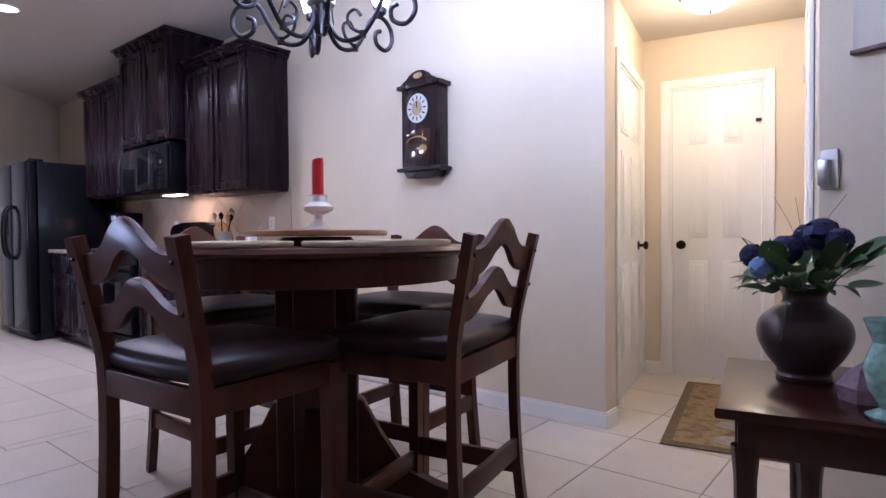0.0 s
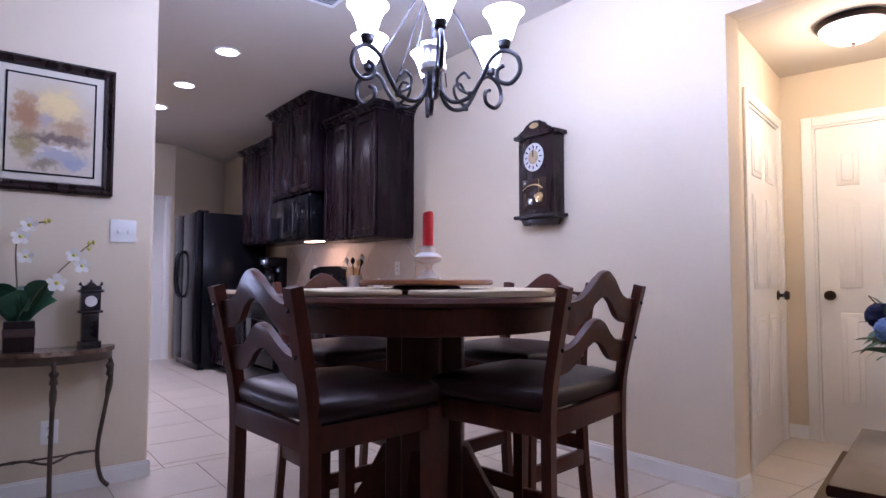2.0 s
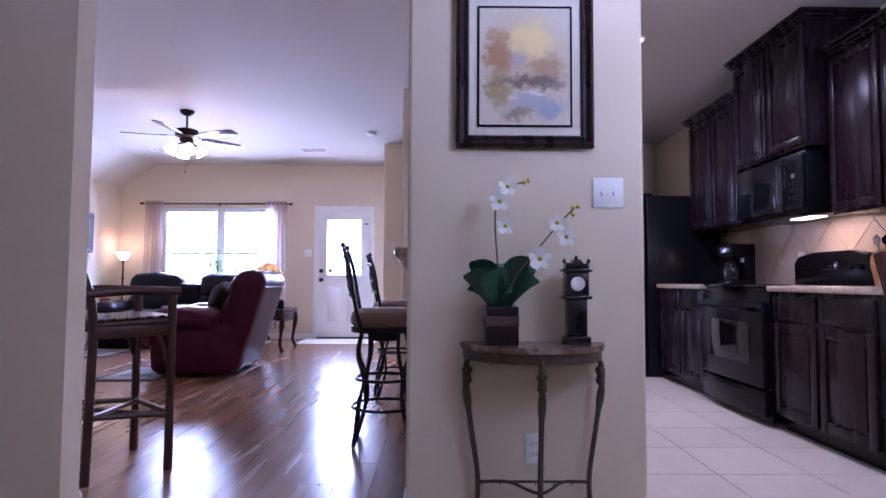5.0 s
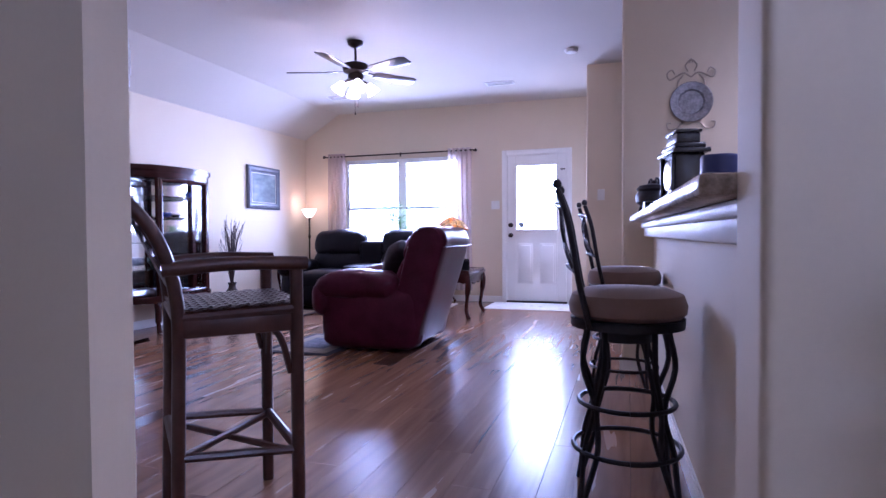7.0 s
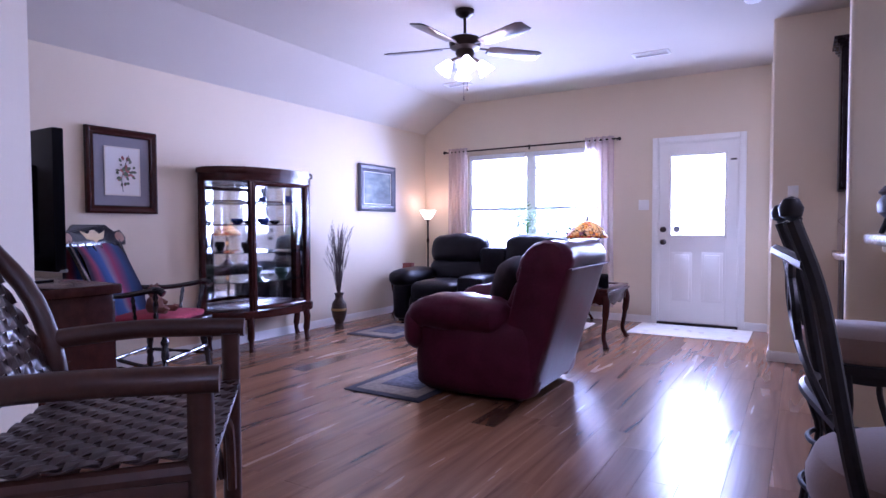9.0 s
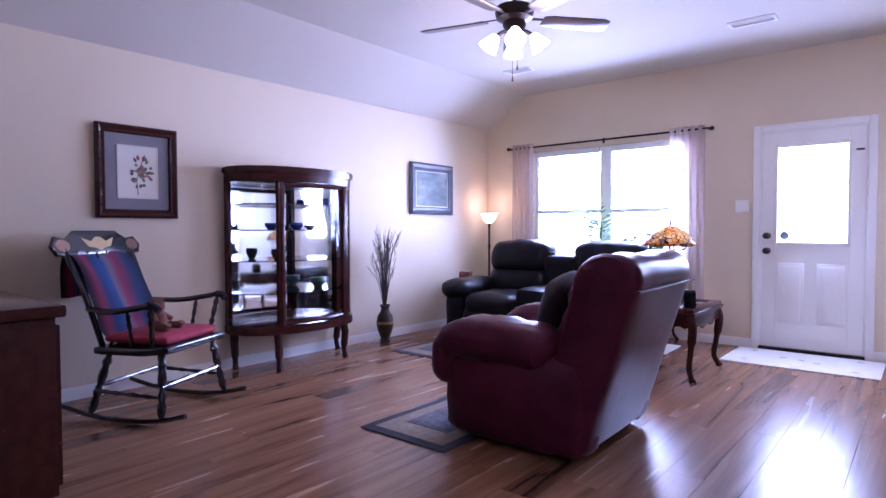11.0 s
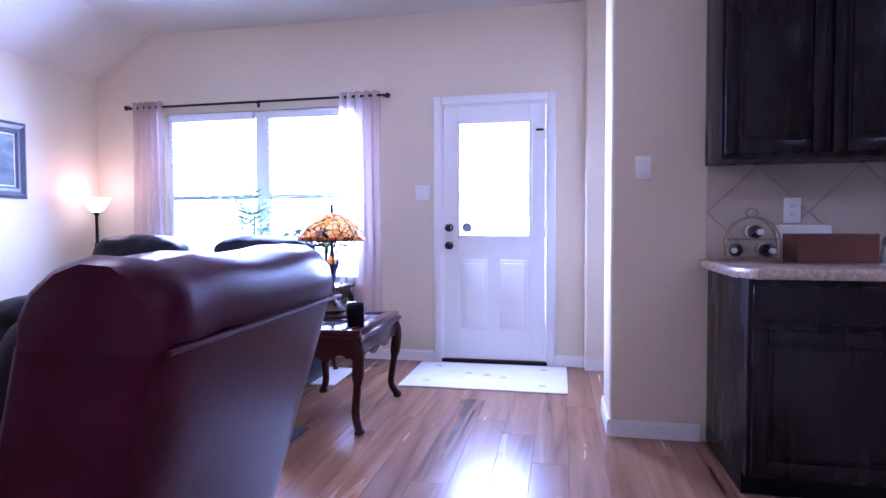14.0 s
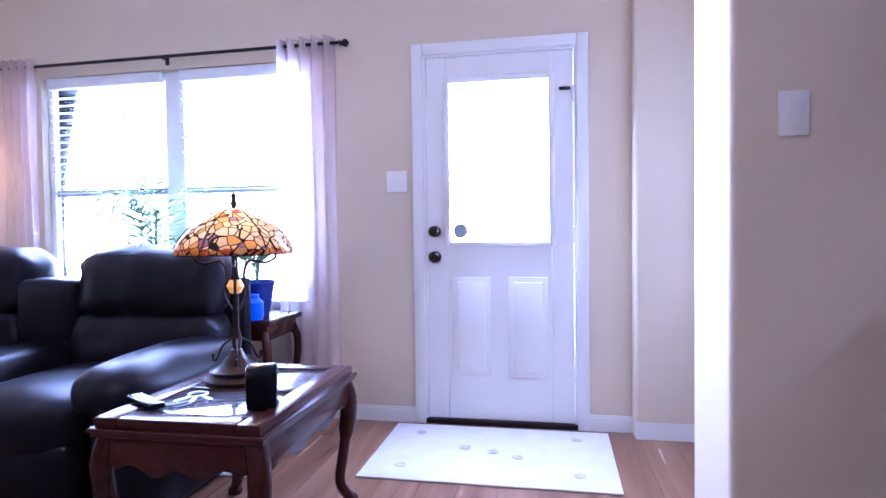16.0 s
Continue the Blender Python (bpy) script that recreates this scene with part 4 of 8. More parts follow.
part("top_edge", slab([(-hw - 0.014, -hd - 0.014), (hw + 0.014, -hd - 0.014), (hw + 0.014, hd + 0.014), (-hw - 0.014, hd + 0.014)], 0.500, 0.516, None, 0.006), MAHOG, et)
TABLEGLASS = material("table_glass_inset", (0.10, 0.11, 0.12), 0.04, vary=0.05, coat=0.6)
for x0, x1 in ((-hw + 0.076, -0.026), (0.026, hw - 0.076)):
    part("glass_inset", box(x0, x1, -hd + 0.076, hd - 0.076, 0.520, 0.538, 0.003), TABLEGLASS, et)
for k, (L, off) in enumerate(((hw, hd), (hw, -hd), (hd, hw), (hd, -hw))):
    out = [(-L + 0.02, 0.50), (-L + 0.02, 0.42)]
    for i in range(1, 16):
        u = -1 + 2 * i / 16
        out.append(((L - 0.04) * u, 0.40 + 0.018 * math.cos(u * 9.4) - 0.012 * (1 - abs(u))))
    out += [(L - 0.02, 0.42), (L - 0.02, 0.50)]
    b = sheet(out, -0.009, 0.009, None, 0.002)
    if k < 2:
        moved(b, Matrix.Translation((0, off * 0.95, 0)))
    else:
        moved(b, Matrix.Translation((off * 0.965, 0, 0)) @ Matrix.Rotation(radians(90), 4, "Z"))
    part("apron", b, MAHOG, et)
for sx in (-1, 1):
    for sy in (-1, 1):
        part("leg", cabriole(sx * (hw - 0.035), sy * (hd - 0.035), 0.50, sx, sy, 0.030), MAHOG, et)

# stained-glass lamp
tl = thing("stained_glass_lamp", (-8.50, -0.955, 0.545), 0, "stained-glass dome table lamp on a scrolled bronze base", "lamp")
part("base", lathe([(0.0, 0), (0.115, 0), (0.118, 0.012), (0.095, 0.03), (0.10, 0.045), (0.06, 0.065), (0.045, 0.085), (0.03, 0.095), (0.02, 0.12), (0, 0.125)], 28), BRONZE, tl)
part("stem", lathe([(0.013, 0.10), (0.02, 0.16), (0.011, 0.2), (0.011, 0.36), (0.02, 0.38), (0.012, 0.42), (0.009, 0.66), (0.014, 0.675), (0.008, 0.69), (0.012, 0.705), (0, 0.72)], 14), BRONZE, tl)
# the ball is no bulb: a weak orange emission paints light inside its glass
part("glass_ball", lathe([(0, -0.032), (0.02, -0.025), (0.032, 0), (0.02, 0.025), (0, 0.032)], 16, None, (0, 0, 0.36)), glowing("self_lit_amber_ball", (1.0, 0.45, 0.05), 0.25, (0.7, 0.3, 0.05)), tl)
for k in range(3):
    a = k * 2 * math.pi / 3 + 0.5
    c, s = math.cos(a), math.sin(a)
    p = [(0.015 * c, 0.015 * s, 0.27), (0.05 * c, 0.05 * s, 0.33), (0.035 * c, 0.035 * s, 0.40), (0.06 * c, 0.06 * s, 0.455), (0.13 * c, 0.13 * s, 0.445), (0.175 * c, 0.175 * s, 0.465), (0.175 * c, 0.175 * s, 0.49), (0.155 * c, 0.155 * s, 0.485)]
    part("scroll_arm", tube(smoothed(p, 5), 0.006, 7), BRONZE, tl)
    p = [(0.02 * c, 0.02 * s, 0.16), (0.06 * c, 0.06 * s, 0.13), (0.085 * c, 0.085 * s, 0.08), (0.10 * c, 0.10 * s, 0.075), (0.102 * c, 0.102 * s, 0.10)]
    part("foot_scroll", tube(smoothed(p, 5), 0.005, 7), BRONZE, tl)


def stained(name, stops, seed):
    m = bpy.data.materials.new(name)
    m.use_nodes = True
    n, l = m.node_tree.nodes, m.node_tree.links
    b = n["Principled BSDF"]
    co, vo, ramp, edge, mr, mx = n.new("ShaderNodeTexCoord"), n.new("ShaderNodeTexVoronoi"), n.new("ShaderNodeValToRGB"), n.new("ShaderNodeTexVoronoi"), n.new("ShaderNodeMapRange"), n.new("ShaderNodeMixRGB")
    edge.feature = "DISTANCE_TO_EDGE"
    for v in (vo, edge):
        v.inputs["Scale"].default_value = 32
        l.new(co.outputs["Object"], v.inputs["Vector"])
    l.new(vo.outputs["Color"], ramp.inputs[0])
    cr = ramp.color_ramp
    cr.interpolation = "CONSTANT"
    while len(cr.elements) < len(stops):
        cr.elements.new(0.5)
    for e, (p, c) in zip(cr.elements, stops):
        e.position, e.color = p, (*c, 1)
    mr.inputs["From Max"].default_value = 0.10
    l.new(edge.outputs["Distance"], mr.inputs["Value"])
    gt = n.new("ShaderNodeMath")
    gt.operation = "GREATER_THAN"
    gt.inputs[1].default_value = 0.6
    l.new(mr.outputs[0], gt.inputs[0])
    mx.inputs["Color1"].default_value = (0.015, 0.012, 0.01, 1)
    l.new(gt.outputs[0], mx.inputs["Fac"]), l.new(ramp.outputs[0], mx.inputs["Color2"])
    l.new(mx.outputs[0], b.inputs["Base Color"])
    b.inputs["Roughness"].default_value = 0.15
    tr, ms = n.new("ShaderNodeBsdfTranslucent"), n.new("ShaderNodeMixShader")
    l.new(mx.outputs[0], tr.inputs["Color"])
    ms.inputs[0].default_value = 0.7
    l.new(b.outputs[0], ms.inputs[1]), l.new(tr.outputs[0], ms.inputs[2])
    l.new(ms.outputs[0], n["Material Output"].inputs["Surface"])
    return m


AMBER = stained("leaded_amber_glass", [(0.0, (0.72, 0.58, 0.34)), (0.35, (0.80, 0.64, 0.34)), (0.50, (0.42, 0.07, 0.05)), (0.55, (0.84, 0.72, 0.48)), (0.72, (0.28, 0.16, 0.26)), (0.78, (0.74, 0.40, 0.10))], 1)
RIMGLASS = stained("leaded_orange_rim_glass", [(0.0, (0.70, 0.26, 0.05)), (0.4, (0.60, 0.12, 0.04)), (0.6, (0.78, 0.42, 0.10))], 2)
b = bmesh.new()
prof = [(0.024, 0.655), (0.06, 0.645), (0.11, 0.615), (0.162, 0.578), (0.196, 0.538), (0.213, 0.505), (0.209, 0.485)]
n = 48
rings = [[b.verts.new((r * math.cos(2 * math.pi * i / n) * (1 + (0.012 * math.sin(i * 2 * math.pi / 6)) ), r * math.sin(2 * math.pi * i / n), z)) for i in range(n)] for r, z in prof]
for a, c in zip(rings, rings[1:]):
    for i in range(n):
        b.faces.new((a[i], a[(i + 1) % n], c[(i + 1) % n], c[i]))
lamp("table_lamp_bulb", "POINT", (-8.50, -0.955, 1.06), 1.6, (1.0, 0.55, 0.2), 0.04)
part("shade", b, AMBER, tl, "leaded amber and red stained-glass dome")
part("shade_band", lathe([(0.212, 0.508), (0.2165, 0.498), (0.2135, 0.484)], 48, None, (0, 0, 0), False), RIMGLASS, tl, "orange and red leaded glass rim band")
part("shade_rim", tube([(0.21 * math.cos(2 * math.pi * i / 40), 0.21 * math.sin(2 * math.pi * i / 40), 0.484) for i in range(41)], 0.004, 6), BRONZE, tl)
for k in range(6):
    a = k * math.pi / 3
    part("lead_rib", tube([(r * 1.005 * math.cos(a), r * 1.005 * math.sin(a), z + 0.001) for r, z in prof], 0.0028, 5), BRONZE, tl)

tl.scale = (0.94, 0.94, 0.94)
rad = thing("table_clock", (-8.24, -0.72, 0.545), 25, "small black arched desk clock on the end table", "clock")
out = [(-0.055, 0.0), (0.055, 0.0), (0.055, 0.085)] + [(0.055 * math.cos(t), 0.085 + 0.04 * math.sin(t)) for t in [math.pi * i / 10 for i in range(1, 10)]] + [(-0.055, 0.085)]
part("case", sheet(out, -0.045, 0.045, None, 0.006), BLACKAPP, rad)
part("dial", sheet([(0.036 * math.cos(t), 0.075 + 0.036 * math.sin(t)) for t in [2 * math.pi * i / 24 for i in range(24)]], -0.048, -0.044), BLACKGLASS, rad)
rem = thing("remote_control", (-8.18, -1.08, 0.545), 60, "black remote control lying on the end table", "remote")
part("body", box(-0.09, 0.09, -0.024, 0.024, 0.0, 0.02, 0.007), BLACKAPP, rem)
for i in range(5):
    for j in range(3):
        part("button", box(-0.07 + i * 0.025, -0.056 + i * 0.025, -0.016 + j * 0.012, -0.008 + j * 0.012, 0.0195, 0.0225, 0.001), NICKEL, rem)
kk = thing("key_ring", (-8.30, -0.98, 0.545), 20, "bunch of keys on a metal ring", "keys")
part("ring", tube([(0.03 * math.cos(2 * math.pi * i / 20), 0.03 * math.sin(2 * math.pi * i / 20), 0.004) for i in range(21)], 0.003, 6), NICKEL, kk)
for i in range(3):
    part("key", moved(box(0.03, 0.085, -0.006, 0.006, 0.001, 0.004, 0.001), Matrix.Rotation(i * 0.7 - 0.7, 4, "Z")), NICKEL, kk)

# floor lamp in the corner
flp = thing("floor_lamp", (-9.50, -3.48, 0), 0, "lit torchiere floor lamp with a frosted bowl", "lamp")
part("pole", lathe([(0.0, 0), (0.12, 0), (0.125, 0.015), (0.03, 0.035), (0.013, 0.06), (0.012, 0.9), (0.022, 0.93), (0.012, 0.96), (0.012, 1.18), (0.03, 1.22), (0, 1.225)], 18), BRONZE, flp)
FLGLASS = glowing("lit_frosted_bowl", (1.0, 0.80, 0.55), 4.0)
part("shade", lathe([(0.03, 1.215), (0.055, 1.235), (0.085, 1.29), (0.11, 1.335), (0.106, 1.335), (0.08, 1.29), (0.0, 1.225)], 22), FLGLASS, flp, "glowing frosted glass bowl")
lamp("floor_lamp_bulb", "POINT", (-9.50, -3.48, 1.36), 1.6, (1.0, 0.56, 0.28), 0.05)
st = thing("side_table", (-8.95, -3.42, 0), 0, "small dark wooden side table beside the loveseat", "table")
part("tabletop", slab([(0.22 * math.cos(2 * math.pi * i / 24), 0.2 * math.sin(2 * math.pi * i / 24)) for i in range(24)], 0.53, 0.555, None, 0.006), MAHOG, st)
for sx in (-1, 1):
    for sy in (-1, 1):
        part("leg", cabriole(sx * 0.13, sy * 0.12, 0.53, sx, sy, 0.018), MAHOG, st)
bx = thing("tissue_box", (-8.95, -3.42, 0.555), 15, "small reddish patterned box on the side table", "box")
part("carton", box(-0.06, 0.06, -0.06, 0.06, 0, 0.10, 0.004), material("red_carton", (0.22, 0.06, 0.05), 0.6, vary=0.3, scale=30), bx)

# potted palms at the window
LEAFM = material("palm_leaf", (0.10, 0.20, 0.06), 0.5, vary=0.3, obj_vary=0.3)


def palm(name, x, y, pot_z, height, fronds, seed, label, spread=0.32):
    p = thing(name, (x, y, pot_z), 0, label, "plant")
    part("pot", lathe([(0, 0), (0.07, 0), (0.10, 0.17), (0.108, 0.18), (0.10, 0.19), (0.09, 0.17), (0, 0.16)], 20), NAVY, p)
    r2 = random.Random(seed)
    part("stalk", tube(smoothed([(0, 0, 0.15), (0.01, 0.01, height * 0.4), (-0.01, 0.02, height * 0.75)], 5), 0.009, 7), LEAFM, p)
    for k in range(fronds):
        a = r2.uniform(0, 6.28)
        z0 = height * r2.uniform(0.45, 0.78)
        L = r2.uniform(0.5, 1.0) * spread
        pts = [Vector((0, 0, z0)), Vector((L * 0.4 * math.cos(a), L * 0.4 * math.sin(a), z0 + 0.14)), Vector((L * 0.8 * math.cos(a), L * 0.8 * math.sin(a), z0 + 0.17)), Vector((L * 1.05 * math.cos(a), L * 1.05 * math.sin(a), z0 + 0.09))]
        sp = smoothed(pts, 4)
        b = tube(sp, 0.0022, 4)
        for i in range(2, len(sp)):
            d = (sp[i] - sp[i - 1]).normalized()
            sd = d.cross(Vector((0, 0, 1))).normalized()
            for s in (-1, 1):
                tip = sp[i] + sd * s * 0.10 * (1.1 - i / len(sp)) + d * 0.07 + Vector((0, 0, r2.uniform(-0.04, 0.01)))
                m_ = sp[i].lerp(tip, 0.5)
                w_ = d * 0.009
                b.faces.new([b.verts.new(q) for q in (sp[i], m_ + w_, tip, m_ - w_)])
        part("frond", b, LEAFM, p)
    return p


ps = thing("plant_stand", (-9.52, -1.55, 0), 0, "dark wooden plant table under the window", "table")
part("tabletop", box(-0.20, 0.20, -0.34, 0.30, 0.60, 0.63, 0.006), MAHOG, ps)
part("apron", box(-0.17, 0.17, -0.31, 0.27, 0.52, 0.60, 0.004), MAHOG, ps)
for sx in (-1, 1):
    for y in (-0.29, 0.25):
        part("leg", cabriole(sx * 0.16, y, 0.56, sx, 1 if y > 0 else -1, 0.02), MAHOG, ps)
palm("palm_plant", -9.50, -2.04, 0.0, 1.58, 34, 4, "tall green parlour palm standing before the window", 0.36)
palm("leafy_plant", -9.50, -1.42, 0.63, 0.42, 11, 9, "low green leafy plant in a cobalt pot", 0.24)
palm("small_plant", -9.56, -1.74, 0.63, 0.36, 9, 14, "small green houseplant in a dark blue pot", 0.2)
jar = thing("blue_jar", (-9.36, -1.36, 0.63), 0, "cobalt blue glass jar on the plant table", "jar")
# opaque jar; faint blue emission stands in for light shining through it
part("jar_body", lathe([(0, 0), (0.045, 0), (0.05, 0.02), (0.05, 0.09), (0.03, 0.11), (0.03, 0.13), (0.026, 0.13), (0, 0.12)], 18), glowing("self_lit_cobalt_glass", (0.02, 0.12, 0.9), 0.15, (0.02, 0.08, 0.5)), jar)

# ---- living room, second half ----
tvc = thing("tv_cabinet", (-4.12, -2.51, 0), 90, "dark mahogany television cabinet standing along the wall", "cabinet")
part("body", box(-0.55, 0.55, -0.28, 0.26, 0.06, 0.66, 0.006), MAHOG, tvc)
part("cabinet_top", box(-0.58, 0.58, -0.30, 0.29, 0.66, 0.70, 0.008), MAHOG, tvc)
part("plinth", box(-0.53, 0.53, -0.26, 0.24, 0.0, 0.06), MAHOG, tvc)
for k in range(3):
    b = box(-0.54 + k * 0.36, -0.19 + k * 0.36, 0.26, 0.28, 0.09, 0.63, 0.004)
    box(-0.49 + k * 0.36, -0.24 + k * 0.36, 0.275, 0.288, 0.14, 0.58, 0.008, 2, b)
    d_ = part("door", b, MAHOG, tvc)
    part("handle", lathe([(0.006, 0), (0.012, 0.015), (0, 0.02)], 10, None, (-0.22 + k * 0.36, 0.28, 0.4)), BRONZE, d_)
b = box(-0.565, -0.55, -0.22, 0.20, 0.12, 0.60, 0.004)
part("side_panel", b, MAHOG, tvc)
tvc.scale = (1, 1, 1.2)
tvs = thing("television", (-4.16, -2.53, 0.84), 90, "black flat-screen television standing on the cabinet", "television")
part("screen_body", box(-0.60, 0.60, -0.03, 0.02, 0.10, 1.02, 0.008), BLACKAPP, tvs)
part("screen", box(-0.585, 0.585, 0.018, 0.0225, 0.125, 1.005), BLACKGLASS, tvs)
part("bezel_trim", box(-0.60, 0.60, -0.012, 0.024, 0.095, 0.118, 0.003), NICKEL, tvs)
part("stand", slab([(-0.28, -0.12), (0.28, -0.12), (0.24, 0.12), (-0.24, 0.12)], 0.001, 0.018, None, 0.004), BLACKGLASS, tvs)
part("stand_neck", box(-0.09, 0.09, -0.03, 0.0, 0.015, 0.14, 0.006), BLACKAPP, tvs)
part("rear_housing", box(-0.42, 0.42, -0.065, -0.029, 0.20, 0.80, 0.015), BLACKAPP, tvs)
part("power_cord", tube(smoothed([(0.30, -0.066, 0.42), (0.34, -0.085, 0.30), (0.33, -0.10, 0.12), (0.36, -0.12, 0.012)], 5), 0.004, 6), BLACKAPP, tvs)
tvs.scale = (0.94, 1, 0.70)


def turned(p0, p1, r, seed=0, bm=None):
    """A turned spindle between two points."""
    p0, p1 = Vector(p0), Vector(p1)
    prof = [0.6, 0.95, 1.0, 0.7, 1.05, 0.6, 0.8, 1.0, 0.95, 0.7, 1.1, 0.65, 0.6]
    return tube([p0.lerp(p1, i / 12) for i in range(13)], [r * q for q in prof], 9, bm)


BLACKLAC = material("black_lacquer", (0.012, 0.010, 0.012), 0.22, vary=0.2, coat=0.4)
rk = thing("rocking_chair", (-5.29, -3.06, 0), 27, "black lacquered rocking chair with a painted crest and striped blanket", "rocking chair")
# local: faces +y
for s in (-1, 1):
    pts = smoothed([(s * 0.31, -0.50, 0.085), (s * 0.31, -0.25, 0.032), (s * 0.31, 0.0, 0.018), (s * 0.31, 0.22, 0.03), (s * 0.31, 0.40, 0.07)], 6)
    part("rocker", tube(pts, 0.019, 8, None, 0.75), BLACKLAC, rk)
    part("leg", turned((s * 0.31, 0.24, 0.05), (s * 0.24, 0.20, 0.40), 0.026), BLACKLAC, rk)
    part("leg", turned((s * 0.31, -0.24, 0.05), (s * 0.22, -0.18, 0.40), 0.026), BLACKLAC, rk)
    part("side_stretcher", turned((s * 0.30, -0.22, 0.18), (s * 0.30, 0.22, 0.16), 0.014), BLACKLAC, rk)
    part("back_post", tube(smoothed([(s * 0.23, -0.22, 0.42), (s * 0.25, -0.33, 0.75), (s * 0.27, -0.46, 1.03)], 5), 0.018, 8), BLACKLAC, rk)
    arm = smoothed([(s * 0.255, -0.30, 0.66), (s * 0.31, -0.10, 0.655), (s * 0.33, 0.08, 0.68), (s * 0.33, 0.20, 0.70), (s * 0.325, 0.25, 0.675)], 5)
    part("arm", tube(arm, [0.018] * 14 + [0.024] * 7, 9), BLACKLAC, rk)
    part("arm_spindle", turned((s * 0.27, 0.16, 0.44), (s * 0.325, 0.19, 0.69), 0.018), BLACKLAC, rk)
    part("arm_spindle", turned((s * 0.27, 0.02, 0.44), (s * 0.32, 0.03, 0.665), 0.014), BLACKLAC, rk)
part("front_stretcher", turned((-0.29, 0.23, 0.22), (0.29, 0.23, 0.22), 0.018), BLACKLAC, rk)
part("rear_stretcher", turned((-0.29, -0.22, 0.20), (0.29, -0.22, 0.20), 0.014), BLACKLAC, rk)
b = puff(-0.29, 0.29, -0.25, 0.28, 0.395, 0.455, 0.028, None, 0.0)
for v in b.verts:
    v.co.z += 0.02 * max(0, (v.co.y - 0.1) / 0.18) - 0.01
part("seat", b, BLACKLAC, rk)
out = [(-0.33, 0.0), (-0.36, 0.06), (-0.32, 0.12), (-0.24, 0.10), (-0.17, 0.16), (0.17, 0.16), (0.24, 0.10), (0.32, 0.12), (0.36, 0.06), (0.33, 0.0)]
crest = part("crest_rail", moved(sheet(out, -0.014, 0.014, None, 0.005), Matrix.Translation((0, -0.44, 0.98)) @ Matrix.Rotation(radians(20), 4, "X")), BLACKLAC, rk)
GOLD = material("stencilled_gold", (0.45, 0.32, 0.14), 0.5, vary=0.2)
BROWNP = material("stencilled_brown", (0.20, 0.09, 0.04), 0.5, vary=0.2)
wing = [(-0.13, 0.11), (-0.06, 0.085), (-0.02, 0.115), (0.02, 0.115), (0.06, 0.085), (0.13, 0.11), (0.09, 0.05), (0.03, 0.04), (0.0, 0.02), (-0.03, 0.04), (-0.09, 0.05)]
part("painted_emblem", moved(sheet(wing[::-1], 0.0145, 0.0165), Matrix.Translation((0, -0.44, 0.98)) @ Matrix.Rotation(radians(20), 4, "X")), GOLD, crest)
for s in (-1, 1):
    part("painted_scroll", moved(sheet([(s * 0.28 + 0.05 * math.cos(t), 0.06 + 0.04 * math.sin(t)) for t in [2 * math.pi * i / 16 for i in range(16)]], 0.0145, 0.0165), Matrix.Translation((0, -0.44, 0.98)) @ Matrix.Rotation(radians(20), 4, "X")), BROWNP, crest)
for k in range(6):
    x = -0.18 + 0.072 * k
    part("back_slat", tube(smoothed([(x * 0.9, -0.22, 0.44), (x, -0.33, 0.72), (x * 1.1, -0.44, 1.0)], 4), 0.011, 7), BLACKLAC, rk)
# striped blanket over the back
stripes = [((0.025, 0.02, 0.05), 0.0), ((0.05, 0.09, 0.20), 0.2), ((0.35, 0.06, 0.13), 0.38), ((0.25, 0.20, 0.28), 0.5), ((0.06, 0.12, 0.32), 0.58), ((0.04, 0.08, 0.22), 0.75), ((0.32, 0.05, 0.10), 0.86), ((0.05, 0.03, 0.05), 0.96)]
BLK = bpy.data.materials.new("striped_blanket_wool")
BLK.use_nodes = True
_n, _l = BLK.node_tree.nodes, BLK.node_tree.links
_co, _sx, _rp, _mp = _n.new("ShaderNodeTexCoord"), _n.new("ShaderNodeSeparateXYZ"), _n.new("ShaderNodeValToRGB"), _n.new("ShaderNodeMapRange")
_mp.inputs["From Min"].default_value, _mp.inputs["From Max"].default_value = -0.24, 0.24
_l.new(_co.outputs["Object"], _sx.inputs[0]), _l.new(_sx.outputs["X"], _mp.inputs["Value"]), _l.new(_mp.outputs[0], _rp.inputs[0]), _l.new(_rp.outputs[0], _n["Principled BSDF"].inputs["Base Color"])
while len(_rp.color_ramp.elements) < len(stripes):
    _rp.color_ramp.elements.new(0.5)
for e, (c, p) in zip(_rp.color_ramp.elements, stripes):
    e.position, e.color = p, (*c, 1)
_n["Principled BSDF"].inputs["Roughness"].default_value = 0.95
bl = thing("blanket", (-5.29, -3.06, 0), 27, "folded blue and crimson striped wool blanket on the rocking chair", "blanket")
line = smoothed([(0, -0.50, 0.72), (0, -0.50, 0.95), (0, -0.45, 1.0), (0, -0.36, 0.88), (0, -0.26, 0.66), (0, -0.19, 0.50), (0, -0.02, 0.475)], 5)
b = bmesh.new()
rows = []
for i, p in enumerate(line):
    rows.append([b.verts.new((x, p.y + 0.012 * math.sin(x * 18 + i * 0.3), p.z + 0.006 * math.sin(x * 25 + i))) for x in [-0.24 + 0.48 * k / 24 for k in range(25)]])
for a, c in zip(rows, rows[1:]):
    for k in range(24):
        b.faces.new((a[k], a[k + 1], c[k + 1], c[k]))
bmesh.ops.solidify(b, geom=b.faces[:], thickness=0.014)
part("folded_wool", b, BLK, bl)
cu = thing("seat_cushion", (-5.29, -3.06, 0.455), 27, "crimson cushion on the rocking chair seat", "cushion")
part("cover", puff(-0.25, 0.25, -0.20, 0.24, 0.0, 0.055, 0.027, None, 0.012), material("crimson_fabric", (0.28, 0.025, 0.05), 0.9, vary=0.25, scale=20, bump=0.3), cu)
